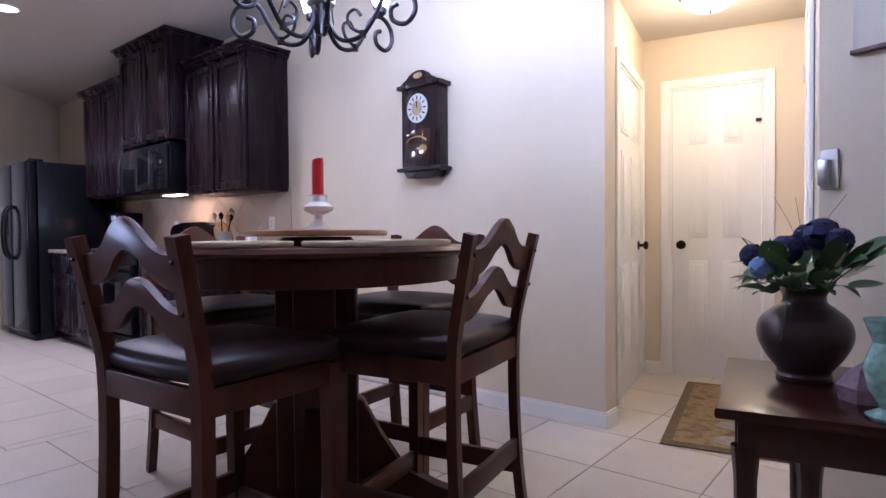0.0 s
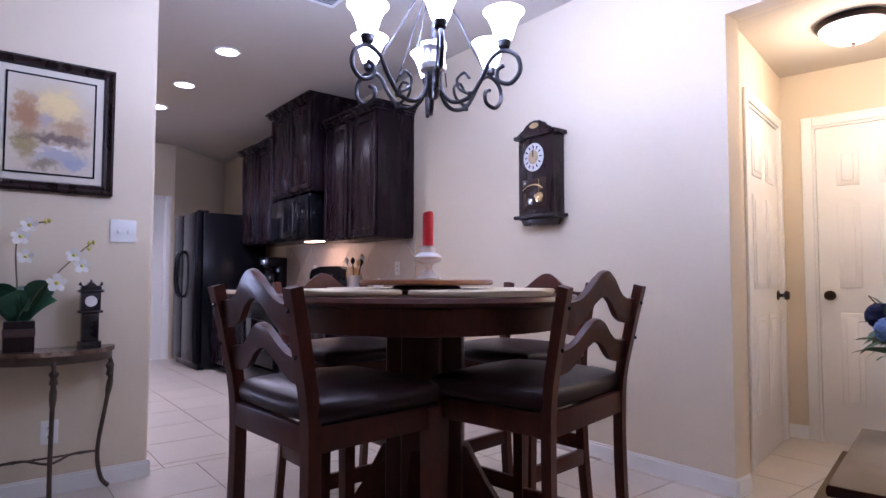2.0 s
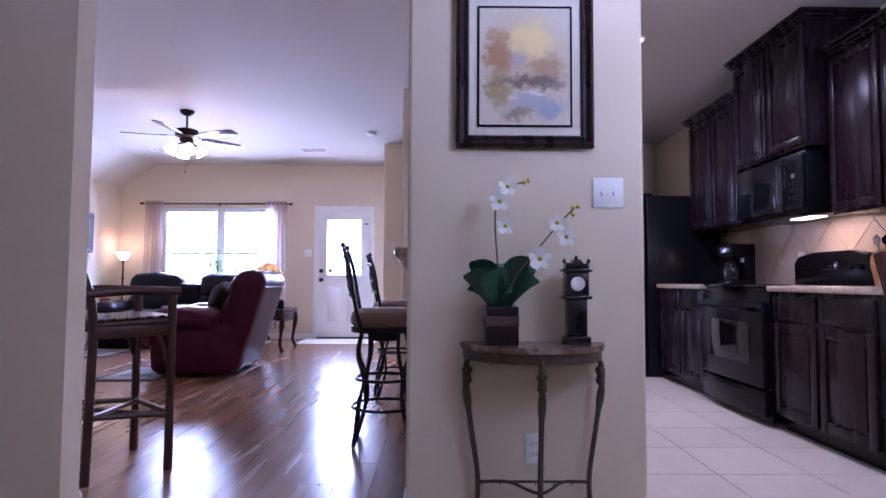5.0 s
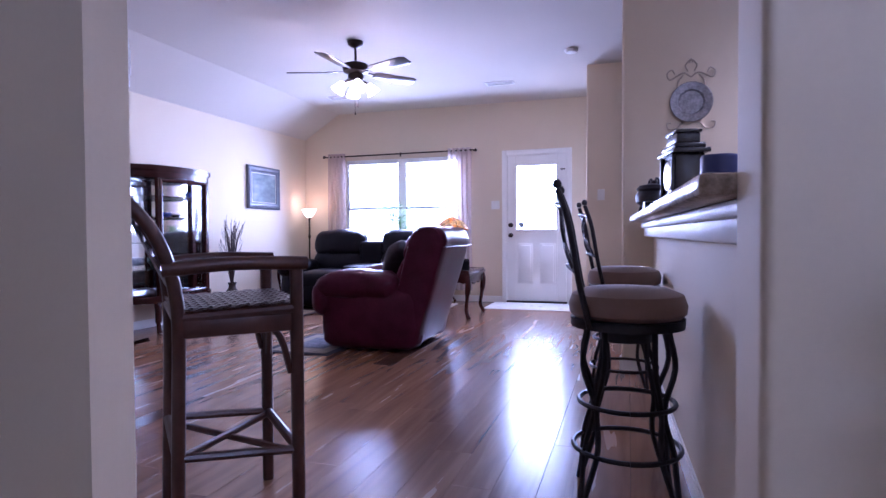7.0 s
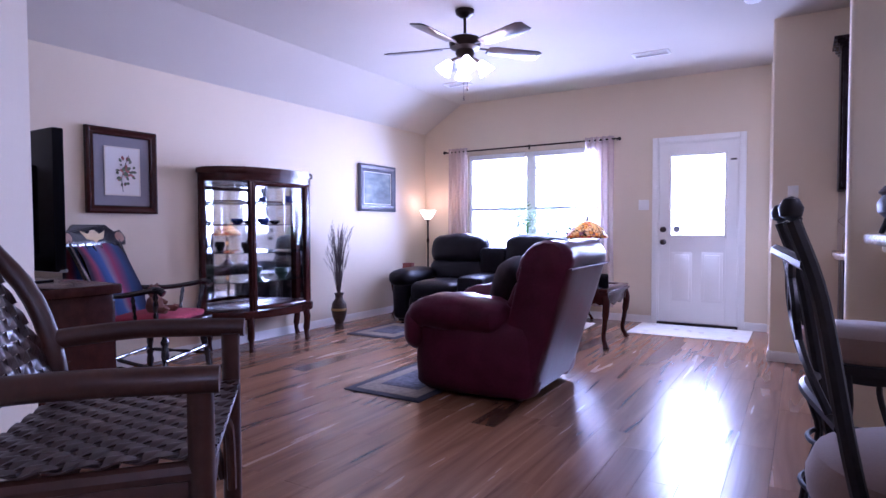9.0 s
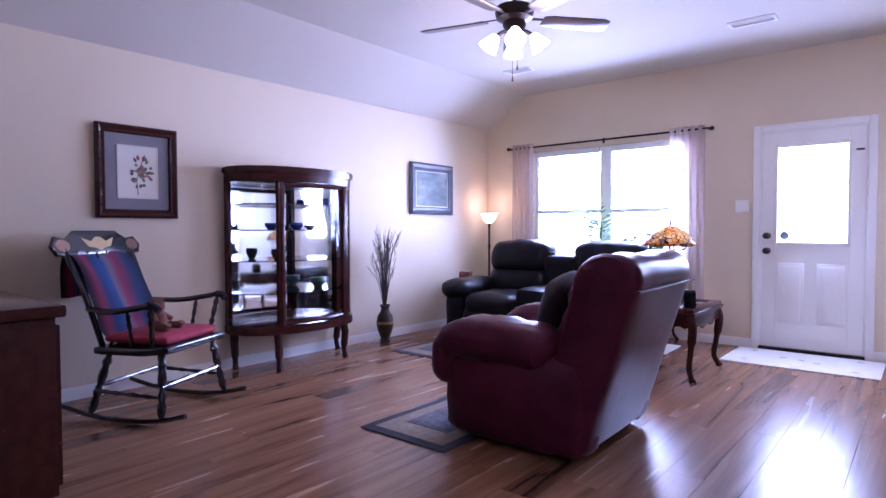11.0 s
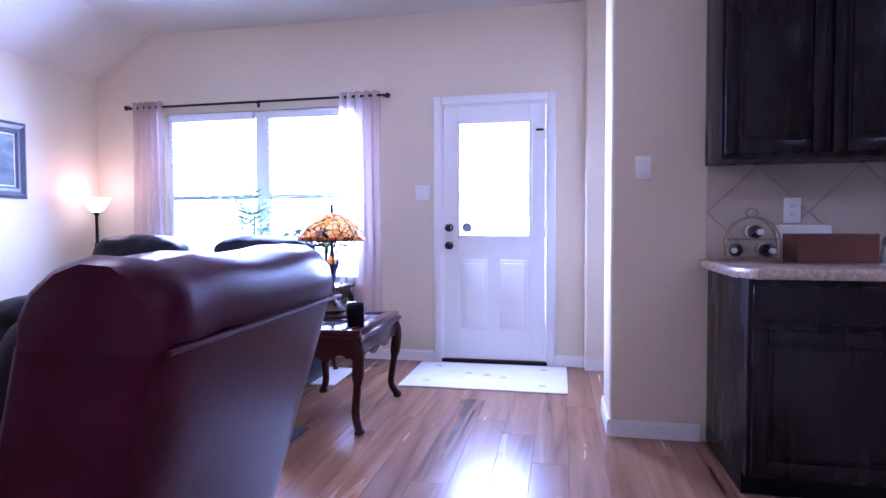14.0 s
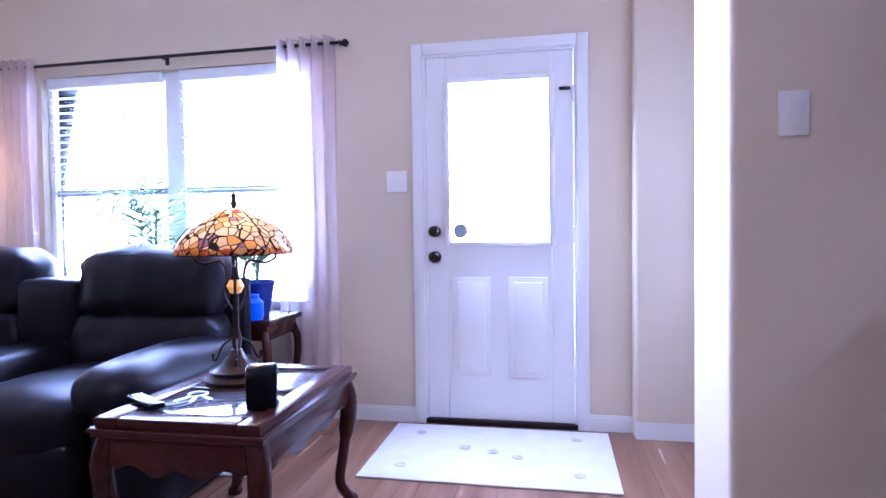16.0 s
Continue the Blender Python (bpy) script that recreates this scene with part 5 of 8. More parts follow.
tb = thing("stuffed_bear", (-5.25, -3.01, 0.515), 27, "small brown plush bear sitting on the cushion", "toy")
b = lathe([(0, 0), (0.055, 0.0), (0.075, 0.05), (0.06, 0.12), (0.04, 0.14), (0.055, 0.17), (0.05, 0.22), (0, 0.245)], 18)
for s in (-1, 1):
    tube([(s * 0.05, 0.02, 0.03), (s * 0.08, 0.14, 0.03), (s * 0.08, 0.155, 0.055)], [0.03, 0.03, 0.028], 9, b)
    tube([(s * 0.05, 0.0, 0.12), (s * 0.09, 0.06, 0.07)], [0.022, 0.02], 8, b)
    lathe([(0, -0.015), (0.02, 0), (0, 0.018)], 10, b, (s * 0.045, 0, 0.24))
part("plush", b, material("brown_plush", (0.16, 0.06, 0.035), 0.95, vary=0.3, scale=40, bump=0.6), tb)
tb.scale = (0.8, 0.8, 0.8)

# ceiling fan
fan = thing("ceiling_fan", (-6.80, -1.38, TOP), 0, "dark bronze five-blade ceiling fan with four lit glass shades", "ceiling fan")
part("canopy", lathe([(0, 0), (0.075, 0), (0.07, -0.03), (0.035, -0.055), (0.016, -0.06), (0, -0.06)], 22), BRONZE, fan)
part("downrod", tube([(0, 0, -0.05), (0, 0, -0.20)], 0.012, 10), BRONZE, fan)
part("motor_housing", lathe([(0, -0.19), (0.05, -0.19), (0.115, -0.215), (0.125, -0.25), (0.115, -0.285), (0.07, -0.305), (0.075, -0.33), (0.055, -0.37), (0, -0.375)], 28), BRONZE, fan)
BLADE = material("dark_walnut_blade", (0.045, 0.030, 0.026), 0.30, vary=0.3, scale=3, fine=25, stretch=(1, 8, 8), coat=0.3)
for k in range(5):
    a = radians(142 + 72 * k)
    m = Matrix.Rotation(a, 4, "Z") @ Matrix.Translation((0, 0, -0.285)) @ Matrix.Rotation(radians(-12), 4, "X")
    out = [(0.19, -0.045), (0.24, -0.06), (0.60, -0.072), (0.645, -0.05), (0.645, 0.05), (0.60, 0.072), (0.24, 0.06), (0.19, 0.045)]
    bld = part("blade", moved(slab(out, -0.004, 0.004, None, 0.002), m), BLADE, fan)
    b = box(0.10, 0.26, -0.014, 0.014, 0.004, 0.010, 0.003)
    box(0.20, 0.27, -0.035, 0.035, 0.004, 0.009, 0.003, 2, b)
    part("blade_iron", moved(b, m), BRONZE, bld)
for k in range(4):
    a = radians(35 + 90 * k)
    c, s = math.cos(a), math.sin(a)
    part("lamp_arm", tube(smoothed([(0.03 * c, 0.03 * s, -0.36), (0.08 * c, 0.08 * s, -0.37), (0.115 * c, 0.115 * s, -0.395)], 4), 0.012, 8), BRONZE, fan)
    m = Matrix.Translation((0.115 * c, 0.115 * s, -0.39)) @ Matrix.Rotation(a, 4, "Z") @ Matrix.Rotation(radians(-35), 4, "Y")
    part("shade", moved(lathe([(0.02, 0), (0.03, -0.01), (0.045, -0.05), (0.065, -0.10), (0.062, -0.10), (0.04, -0.05), (0, -0.02)], 18), m), FANGLASS, fan, "lit frosted bell glass")
    lamp("fan_bulb", "POINT", (-6.80 + 0.20 * c, -1.38 + 0.20 * s, TOP - 0.52), 4.0, (1.0, 0.74, 0.58), 0.05)
for x, y, L in ((0.02, 0.0, 0.30), (-0.02, 0.01, 0.22)):
    part("pull_chain", tube([(x, y, -0.37), (x, y, -0.37 - L)], 0.0018, 5), BRONZE, fan)
    part("chain_pull", lathe([(0, 0), (0.007, 0.006), (0.004, 0.03), (0, 0.03)], 8, None, (x, y, -0.39 - L)), BRONZE, fan)


def vent(x, y, w, d, turn=0):
    v_ = thing("ceiling_vent", (x, y, TOP), turn, "white metal louvred air vent set in the ceiling", "vent", "ceiling vents")
    b = bmesh.new()
    for q in ((-w / 2, w / 2, -d / 2, -d / 2 + 0.022), (-w / 2, w / 2, d / 2 - 0.022, d / 2), (-w / 2, -w / 2 + 0.022, -d / 2 + 0.022, d / 2 - 0.022), (w / 2 - 0.022, w / 2, -d / 2 + 0.022, d / 2 - 0.022), (-0.01, 0.01, -d / 2 + 0.022, d / 2 - 0.022)):
        box(*q, -0.010, -0.001, 0.002, 1, b)
    part("frame", b, WHITE, v_)
    part("backing", box(-w / 2 + 0.02, w / 2 - 0.02, -d / 2 + 0.02, d / 2 - 0.02, -0.003, -0.001), material("vent_shadow_grey", (0.10, 0.10, 0.11), 0.9), v_)
    n_ = int(w / 0.024)
    for i in range(n_):
        x_ = -w / 2 + 0.03 + (w - 0.06) * i / (n_ - 1)
        part("slat", moved(box(-0.007, 0.007, -d / 2 + 0.022, d / 2 - 0.022, -0.0006, 0.0006), Matrix.Translation((x_, 0, -0.007)) @ Matrix.Rotation(radians(40 if x_ < 0 else -40), 4, "Y")), WHITE, v_, "", False)


vent(-8.72, -0.41, 0.16, 0.34)
vent(-8.76, -2.58, 0.16, 0.30)
vent(-2.47, 3.09, 0.34, 0.20)
sm = thing("smoke_detector", (-7.68, 0.53, TOP), 0, "round white smoke detector on the ceiling", "smoke detector")
part("housing", lathe([(0, -0.001), (0.065, -0.001), (0.065, -0.018), (0.05, -0.034), (0, -0.036)], 24), PLASTIC, sm)


def plate(name, place, turn, w, h, kind, label):
    """A wall plate; room at local -y."""
    p = thing(name, place, turn, label, "switch" if kind != "outlet" else "outlet")
    part("cover_plate", box(-w / 2, w / 2, -0.007, -0.0005, -h / 2, h / 2, 0.003), PLASTIC, p)
    DK = BLACKAPP
    if kind == "outlet":
        for z in (-0.02, 0.02):
            part("socket", box(-0.017, 0.017, -0.009, -0.006, z - 0.014, z + 0.014, 0.003), PLASTIC, p)
            for x in (-0.006, 0.006):
                part("slot", box(x - 0.0015, x + 0.0015, -0.0096, -0.0085, z - 0.005, z + 0.006), DK, p)
    elif kind == "rocker":
        part("rocker", box(-0.016, 0.016, -0.011, -0.006, -0.033, 0.033, 0.002), PLASTIC, p)
    else:
        for x in ([-0.023, 0.023] if w > 0.1 else [0]):
            part("toggle", box(x - 0.005, x + 0.005, -0.018, -0.006, -0.012, 0.006, 0.002), PLASTIC, p)
    return p


plate("light_switch", (BX, -0.70, 1.355), 90, 0.118, 0.118, "toggle", "white double light switch beside the back door")
plate("light_switch", (NX, 0.79, 1.37), 90, 0.075, 0.118, "rocker", "white rocker light switch on the nook wall")
plate("light_switch", (PX, 2.045, 1.275), 90, 0.12, 0.118, "toggle", "white double toggle switch on the dining wall")
plate("wall_outlet", (PX, 1.755, 0.295), 90, 0.072, 0.112, "outlet", "white duplex outlet below the console table")
plate("light_switch", (-2.98, -0.19, 1.42), 223, 0.075, 0.118, "rocker", "white rocker switch on the angled wall")

# rattan bar chair
RATTAN = material("dark_rattan_pole", (0.045, 0.016, 0.010), 0.38, vary=0.4, scale=12, fine=60, bump=0.2, coat=0.08, spec=0.35)
WEAVE = material("woven_leather_strap", (0.036, 0.018, 0.015), 0.30, vary=0.4, scale=18, bump=0.15, obj_vary=0.3)
rc = thing("rattan_bar_chair", (-3.56, -0.10, 0), 46, "dark rattan bar chair with woven leather seat and back", "bar chair")
# local: faces +y, front feet at y = 0
for s in (-1, 1):
    part("front_leg", tube([(s * 0.235, -0.01, 0.0), (s * 0.232, -0.01, 0.86)], 0.021, 10), RATTAN, rc)
    part("rear_leg", tube(smoothed([(s * 0.225, -0.37, 0.0), (s * 0.225, -0.36, 0.45), (s * 0.225, -0.36, 0.76), (s * 0.235, -0.41, 0.95), (s * 0.235, -0.50, 1.075)], 4), 0.020, 10), RATTAN, rc)
    part("arm", tube(smoothed([(s * 0.235, -0.40, 0.86), (s * 0.25, -0.2, 0.875), (s * 0.245, 0.02, 0.87)], 4), 0.022, 10), RATTAN, rc)
    part("seat_rail", tube([(s * 0.225, -0.36, 0.715), (s * 0.232, -0.01, 0.725)], 0.017, 9), RATTAN, rc)
    part("seat_apron", box(*sorted((s * 0.222, s * 0.240)), -0.36, -0.01, 0.655, 0.715, 0.006), RATTAN, rc)
    part("foot_rail", tube([(s * 0.225, -0.365, 0.30), (s * 0.233, -0.01, 0.27)], 0.014, 8), RATTAN, rc)
    part("corner_brace", tube(smoothed([(s * 0.232, -0.03, 0.52), (s * 0.228, -0.07, 0.65), (s * 0.226, -0.16, 0.695)], 5), 0.011, 8), RATTAN, rc)
    part("front_brace", tube(smoothed([(s * 0.215, -0.01, 0.50), (s * 0.18, -0.01, 0.64), (s * 0.10, -0.01, 0.70)], 5), 0.011, 8), RATTAN, rc)
for y, z, nm in ((-0.01, 0.725, "seat_rail"), (-0.36, 0.715, "seat_rail"), (-0.01, 0.27, "foot_rail"), (-0.365, 0.30, "foot_rail")):
    part(nm, tube([(-0.23, y, z), (0.23, y, z)], 0.016, 9), RATTAN, rc)
part("cross_brace", tube([(-0.22, -0.01, 0.265), (0.22, -0.365, 0.295)], 0.012, 8), RATTAN, rc)
part("cross_brace", tube([(0.22, -0.01, 0.255), (-0.22, -0.365, 0.285)], 0.012, 8), RATTAN, rc)
part("top_rail", tube(smoothed([(-0.235, -0.485, 1.055), (-0.12, -0.50, 1.068), (0.12, -0.50, 1.068), (0.235, -0.485, 1.055)], 6), 0.019, 9), RATTAN, rc)


def weave(parent, origin, ux, uy, nu, nv, name):
    """Straps woven over and under in the plane of ux, uy."""
    o, ux, uy = Vector(origin), Vector(ux), Vector(uy)
    nrm = ux.cross(uy).normalized()
    for k in range(nu + nv):
        along, across = (uy, ux) if k < nu else (ux, uy)
        cnt, other = (nu, nv) if k < nu else (nv, nu)
        i = k if k < nu else k - nu
        wd = across * (0.47 / cnt)
        b = bmesh.new()
        prev = None
        steps = other * 4
        for j in range(steps + 1):
            h = 0.0032 * math.sin(math.pi * (j / 4 - 0.5) + math.pi * i + (0 if k < nu else math.pi))
            c = o + across * ((i + 0.5) / cnt) + along * (j / steps) + nrm * (h + 0.004)
            cur = (b.verts.new(c - wd), b.verts.new(c + wd), b.verts.new(c + wd - nrm * 0.003), b.verts.new(c - wd - nrm * 0.003))
            if prev:
                for q in range(4):
                    b.faces.new((prev[q], prev[(q + 1) % 4], cur[(q + 1) % 4], cur[q]))
            prev = cur
        part(name, b, WEAVE, parent)


weave(rc, (-0.235, -0.37, 0.735), (0.47, 0, 0), (0, 0.38, 0.012), 17, 14, "seat_strap")
weave(rc, (-0.225, -0.365, 0.79), (0.45, 0, 0), (0, -0.125, 0.265), 17, 12, "back_strap")

# counter: bar top and what stands on it
bar = thing("breakfast_bar", (-4.43, 1.31, 1.02), 2.2, "raised breakfast bar with a speckled laminate top", "counter")
part("worktop", box(-1.50, 1.495, -0.17, 0.20, 0.008, 0.052, 0.012), GRANITE, bar)
b = box(-1.57, 1.495, -0.075, -0.018, -0.085, 0.008, 0.008)
box(-1.57, 1.495, -0.095, -0.018, -0.03, 0.006, 0.008, 2, b)
part("cornice", b, WHITE, bar, "white crown moulding under the bar")

BEIGE_FAB = material("taupe_suede", (0.23, 0.145, 0.115), 0.9, vary=0.12, scale=6, fine=200, bump=0.15, sheen=0.3)


def bar_stool():
    s_ = thing("bar_stool", (-3.93, 1.07, 0), 4, "swivel bar stool with taupe round seat and wrought-iron frame", "bar stool", "stools at the bar")
    b = lathe([(0, 0.665), (0.185, 0.665), (0.20, 0.68), (0.203, 0.71), (0.19, 0.745), (0.14, 0.765), (0, 0.77)], 32)
    part("seat", b, BEIGE_FAB, s_, "round padded taupe seat")
    part("seat_ring", lathe([(0.175, 0.63), (0.195, 0.63), (0.197, 0.662), (0.175, 0.662)], 30), IRON, s_)
    part("swivel", lathe([(0, 0.58), (0.09, 0.58), (0.09, 0.63), (0, 0.66)], 20), IRON, s_)
    for k in range(4):
        a = radians(45 + 90 * k)
        for e in (-1, 1):
            p = [(0.15, e * 0.035, 0.63), (0.165, e * 0.05, 0.50), (0.155, e * 0.006, 0.36), (0.175, e * 0.03, 0.22), (0.21, e * 0.012, 0.08), (0.235, e * 0.004, 0.004)]
            part("leg", tube([Matrix.Rotation(a, 3, "Z") @ v for v in smoothed(p, 4)], 0.010, 7), IRON, s_)
    for r_, z in ((0.185, 0.20), (0.165, 0.36)):
        part("foot_ring", tube([(r_ * math.cos(2 * math.pi * i / 32), r_ * math.sin(2 * math.pi * i / 32), z) for i in range(33)], 0.009, 7), IRON, s_)
    for x in (-0.16, 0.16):
        part("back_post", tube(smoothed([(x, -0.13, 0.64), (x * 1.02, -0.165, 0.80), (x * 0.98, -0.20, 1.00), (x * 0.95, -0.235, 1.11)], 5), 0.011, 8), IRON, s_)
        part("back_finial", lathe([(0, -0.016), (0.014, -0.008), (0.016, 0.004), (0.01, 0.016), (0, 0.02)], 12, None, (x * 0.95, -0.237, 1.125)), IRON, s_)
    for z, y in ((1.05, -0.218), (0.83, -0.175)):
        part("back_rail", tube(smoothed([(-0.16, y, z), (0, y - 0.03, z + 0.015), (0.16, y, z)], 6), 0.009, 7), IRON, s_)
    for e in (-1, 1):
        for q in (0.0, 0.07):
            p = smoothed([(e * 0.13, -0.185, 0.84), (e * (0.02 + q), -0.21, 0.90), (-e * 0.06, -0.222, 0.96), (e * (0.03 - q), -0.228, 1.02), (e * 0.10, -0.232, 1.06)], 5)
            part("back_scroll", tube(p, 0.006, 6), IRON, s_)
    return s_


stool = bar_stool()
s2 = copy_thing(stool, pose(-5.25, 1.05, 0, 0, 0, 10))

SLATE = material("black_slate_clock", (0.012, 0.012, 0.014), 0.25, vary=0.2, bump=0.1)
mc = thing("mantel_clock", (-5.05, 1.345, 1.072), 12, "black slate mantel clock with a stepped base on the bar", "clock")
b = box(-0.13, 0.13, -0.08, 0.08, 0.0, 0.03, 0.005)
box(-0.12, 0.12, -0.07, 0.07, 0.03, 0.055, 0.004, 2, b)
mc.scale = (1.18, 1.18, 1.18)
part("base", b, SLATE, mc)
part("case", box(-0.10, 0.10, -0.06, 0.06, 0.055, 0.245, 0.004), SLATE, mc)
b = box(-0.125, 0.125, -0.078, 0.078, 0.245, 0.265, 0.004)
box(-0.105, 0.105, -0.065, 0.065, 0.265, 0.29, 0.008, 2, b)
box(-0.075, 0.075, -0.05, 0.05, 0.29, 0.335, 0.006, 2, b)
box(-0.085, 0.085, -0.055, 0.055, 0.335, 0.35, 0.004, 2, b)
part("pediment", b, SLATE, mc)
for x in (-0.085, 0.085):
    part("column", lathe([(0.012, 0.06), (0.009, 0.07), (0.009, 0.23), (0.012, 0.24)], 12, None, (x, -0.066, 0)), SLATE, mc)
part("dial", moved(lathe([(0, 0), (0.06, 0), (0.062, 0.008), (0.05, 0.01), (0, 0.011)], 28), Matrix.Translation((0, -0.06, 0.155)) @ Matrix.Rotation(radians(90), 4, "X")), material("brass_dial", (0.45, 0.36, 0.2), 0.3, metal=0.6), mc)
kt = thing("iron_kettle", (-5.80, 1.23, 1.072), 20, "small black cast-iron three-legged kettle on the bar", "kettle")
part("pot", lathe([(0, 0.035), (0.05, 0.035), (0.085, 0.07), (0.088, 0.10), (0.075, 0.125), (0.085, 0.135), (0.078, 0.145), (0, 0.14)], 24), IRON, kt)
for k in range(3):
    a = k * 2.094
    part("leg", tube([(0.055 * math.cos(a), 0.055 * math.sin(a), 0.05), (0.075 * math.cos(a), 0.075 * math.sin(a), 0.0)], [0.012, 0.008], 7), IRON, kt)
for s in (-1, 1):
    part("lug", tube(smoothed([(s * 0.05, 0, 0.14), (s * 0.06, 0, 0.175), (s * 0.03, 0, 0.19), (s * 0.02, 0, 0.165)], 5), 0.006, 7), IRON, kt)
part("lid", lathe([(0.078, 0.142), (0.07, 0.155), (0.02, 0.165), (0.015, 0.18), (0, 0.185)], 20), IRON, kt)
kt.scale = (1.3, 1.3, 1.25)
cbx = thing("acrylic_box", (-5.50, 1.20, 1.072), 5, "small clear acrylic box beside the mantel clock", "box")
part("shell", box(-0.05, 0.05, -0.03, 0.03, 0, 0.055, 0.004), glass("acrylic", (0.9, 0.95, 1.0)), cbx)
cbx.scale = (1.3, 1.3, 1.4)
bb = thing("blue_canister", (-4.02, 1.38, 1.072), 0, "dark blue canister standing on the bar", "canister")
part("drum", lathe([(0, 0), (0.06, 0), (0.062, 0.01), (0.062, 0.15), (0.058, 0.16), (0, 0.16)], 24), material("navy_tin", (0.03, 0.04, 0.13), 0.35, vary=0.1), bb)

ph = thing("hanging_plate", (-6.02, 1.47, 1.83), 90, "engraved silver plate in a scrolled wire wall hanger", "plate")
PEWTER = material("etched_pewter", (0.24, 0.225, 0.23), 0.4, metal=0.5, vary=0.45, scale=30, bump=0.3)
part("dish", moved(lathe([(0, 0), (0.08, 0.0), (0.09, 0.012), (0.13, 0.018), (0.135, 0.022), (0.13, 0.026), (0.085, 0.02), (0.075, 0.008), (0, 0.008)], 36), Matrix.Translation((0, -0.008, 0)) @ Matrix.Rotation(radians(90), 4, "X")), PEWTER, ph)
WIRE = material("champagne_wire", (0.45, 0.38, 0.30), 0.4, metal=0.7)
for s in (-1, 1):
    for p in ([(0, 0.17), (0.05 * s, 0.20), (0.13 * s, 0.16), (0.15 * s, 0.20), (0.12 * s, 0.225), (0.10 * s, 0.195)], [(0.02 * s, 0.21), (0.035 * s, 0.25), (0.0, 0.29), (-0.01 * s, 0.265)], [(0.05 * s, -0.12), (0.09 * s, -0.17), (0.14 * s, -0.17), (0.15 * s, -0.135), (0.125 * s, -0.13)], [(0.05 * s, 0.185), (0.085 * s, 0.12), (0.07 * s, -0.09), (0.05 * s, -0.14)]):
        part("wire_scroll", tube(smoothed([(x, -0.006, z) for x, z in p], 5), 0.005, 6), WIRE, ph)

# ---- kitchen ----


def shaker(unit, x0, x1, z0, z1, y, rail=0.055):
    """A framed cabinet door at y, facing -y, in pieces."""
    d_ = part("door", box(x0, x1, y - 0.009, y, z0, z1, 0.002), ESPRESSO, unit)
    for q in ((x0, x0 + rail, z0, z1), (x1 - rail, x1, z0, z1)):
        part("stile", box(q[0], q[1], y - 0.021, y - 0.008, q[2], q[3], 0.004), ESPRESSO, d_)
    for q in ((x0 + rail, x1 - rail, z0, z0 + rail), (x0 + rail, x1 - rail, z1 - rail, z1)):
        part("rail", box(q[0], q[1], y - 0.020, y - 0.008, q[2], q[3], 0.004), ESPRESSO, d_)
    part("panel", box(x0 + rail + 0.018, x1 - rail - 0.018, y - 0.015, y - 0.008, z0 + rail + 0.018, z1 - rail - 0.018, 0.006), ESPRESSO, d_)
    return d_


def wall_unit(name, place, turn, w, d, z0, z1, doors, label, crown=True, group="kitchen wall cabinets"):
    """Local: back at y = 0, front at y = -d."""
    u = thing(name, place, turn, label, "cabinet", group)
    part("body", box(-w / 2, w / 2, -d, -0.002, z0, z1, 0.002), ESPRESSO, u)
    step = w / doors
    for k in range(doors):
        shaker(u, -w / 2 + k * step + 0.012, -w / 2 + (k + 1) * step - 0.012, z0 + 0.02, z1 - 0.02, -d - 0.001)
    if crown:
        b = bmesh.new()
        for i, (g, a, c) in enumerate(((0.012, 0.0, 0.02), (0.028, 0.02, 0.045), (0.048, 0.045, 0.07))):
            box(-w / 2 - g, w / 2 + g, -d - g - 0.02, -0.002, z1 + a, z1 + c, 0.005, 2, b)
        part("crown_moulding", b, ESPRESSO, u)
    return u


wall_unit("wall_cabinet", (-3.785, WY, 0), 0, 0.92, 0.36, 1.37, 2.41, 2, "espresso two-door wall cabinet with crown moulding", True)
wall_unit("wall_cabinet", (-4.77, WY, 0), 0, 0.96, 0.47, 1.85, 2.695, 2, "tall espresso wall cabinet above the microwave", True)
wall_unit("wall_cabinet", (-5.73, WY, 0), 0, 0.94, 0.44, 1.42, 2.46, 2, "espresso two-door wall cabinet beside the refrigerator", True)


def base_unit(name, place, turn, w, d, label, doors=2, end=None, group="kitchen base cabinets"):
    u = thing(name, place, turn, label, "cabinet", group)
    part("body", box(-w / 2, w / 2, -d, -0.002, 0.09, 0.868, 0.002), ESPRESSO, u)
    part("toe_kick", box(-w / 2, w / 2, -d + 0.06, -0.002, 0.0, 0.09), BLACKAPP, u)
    step = w / doors
    for k in range(doors):
        x0, x1 = -w / 2 + k * step + 0.014, -w / 2 + (k + 1) * step - 0.014
        part("drawer_front", box(x0, x1, -d - 0.020, -d - 0.001, 0.70, 0.845, 0.005), ESPRESSO, u)
        shaker(u, x0, x1, 0.11, 0.675, -d - 0.001)
    return u


base_unit("base_cabinet", (-3.76, WY, 0), 0, 0.90, 0.78, "espresso base cabinet with drawers beside the range")
base_unit("base_cabinet", (-5.65, WY, 0), 0, 0.94, 0.78, "espresso base cabinet between range and refrigerator")
for x0, x1 in ((-4.215, -3.29), (-6.12, -5.185)):
    w_ = thing("worktop", ((x0 + x1) / 2, WY - 0.41, 0.87), 0, "speckled beige laminate worktop on the base cabinet", "counter", "kitchen worktops")
    part("slab", box((x0 - x1) / 2, (x1 - x0) / 2, -0.42, 0.405, 0.0, 0.04, 0.010), GRANITE, w_)
rg = thing("kitchen_range", (-4.68, WY, 0), 0, "black electric kitchen range with oven and back panel", "stove")
part("body", box(-0.45, 0.45, -0.80, -0.02, 0.03, 0.895, 0.006), BLACKAPP, rg)
part("oven_door", box(-0.44, 0.44, -0.845, -0.802, 0.24, 0.80, 0.012), BLACKAPP, rg)
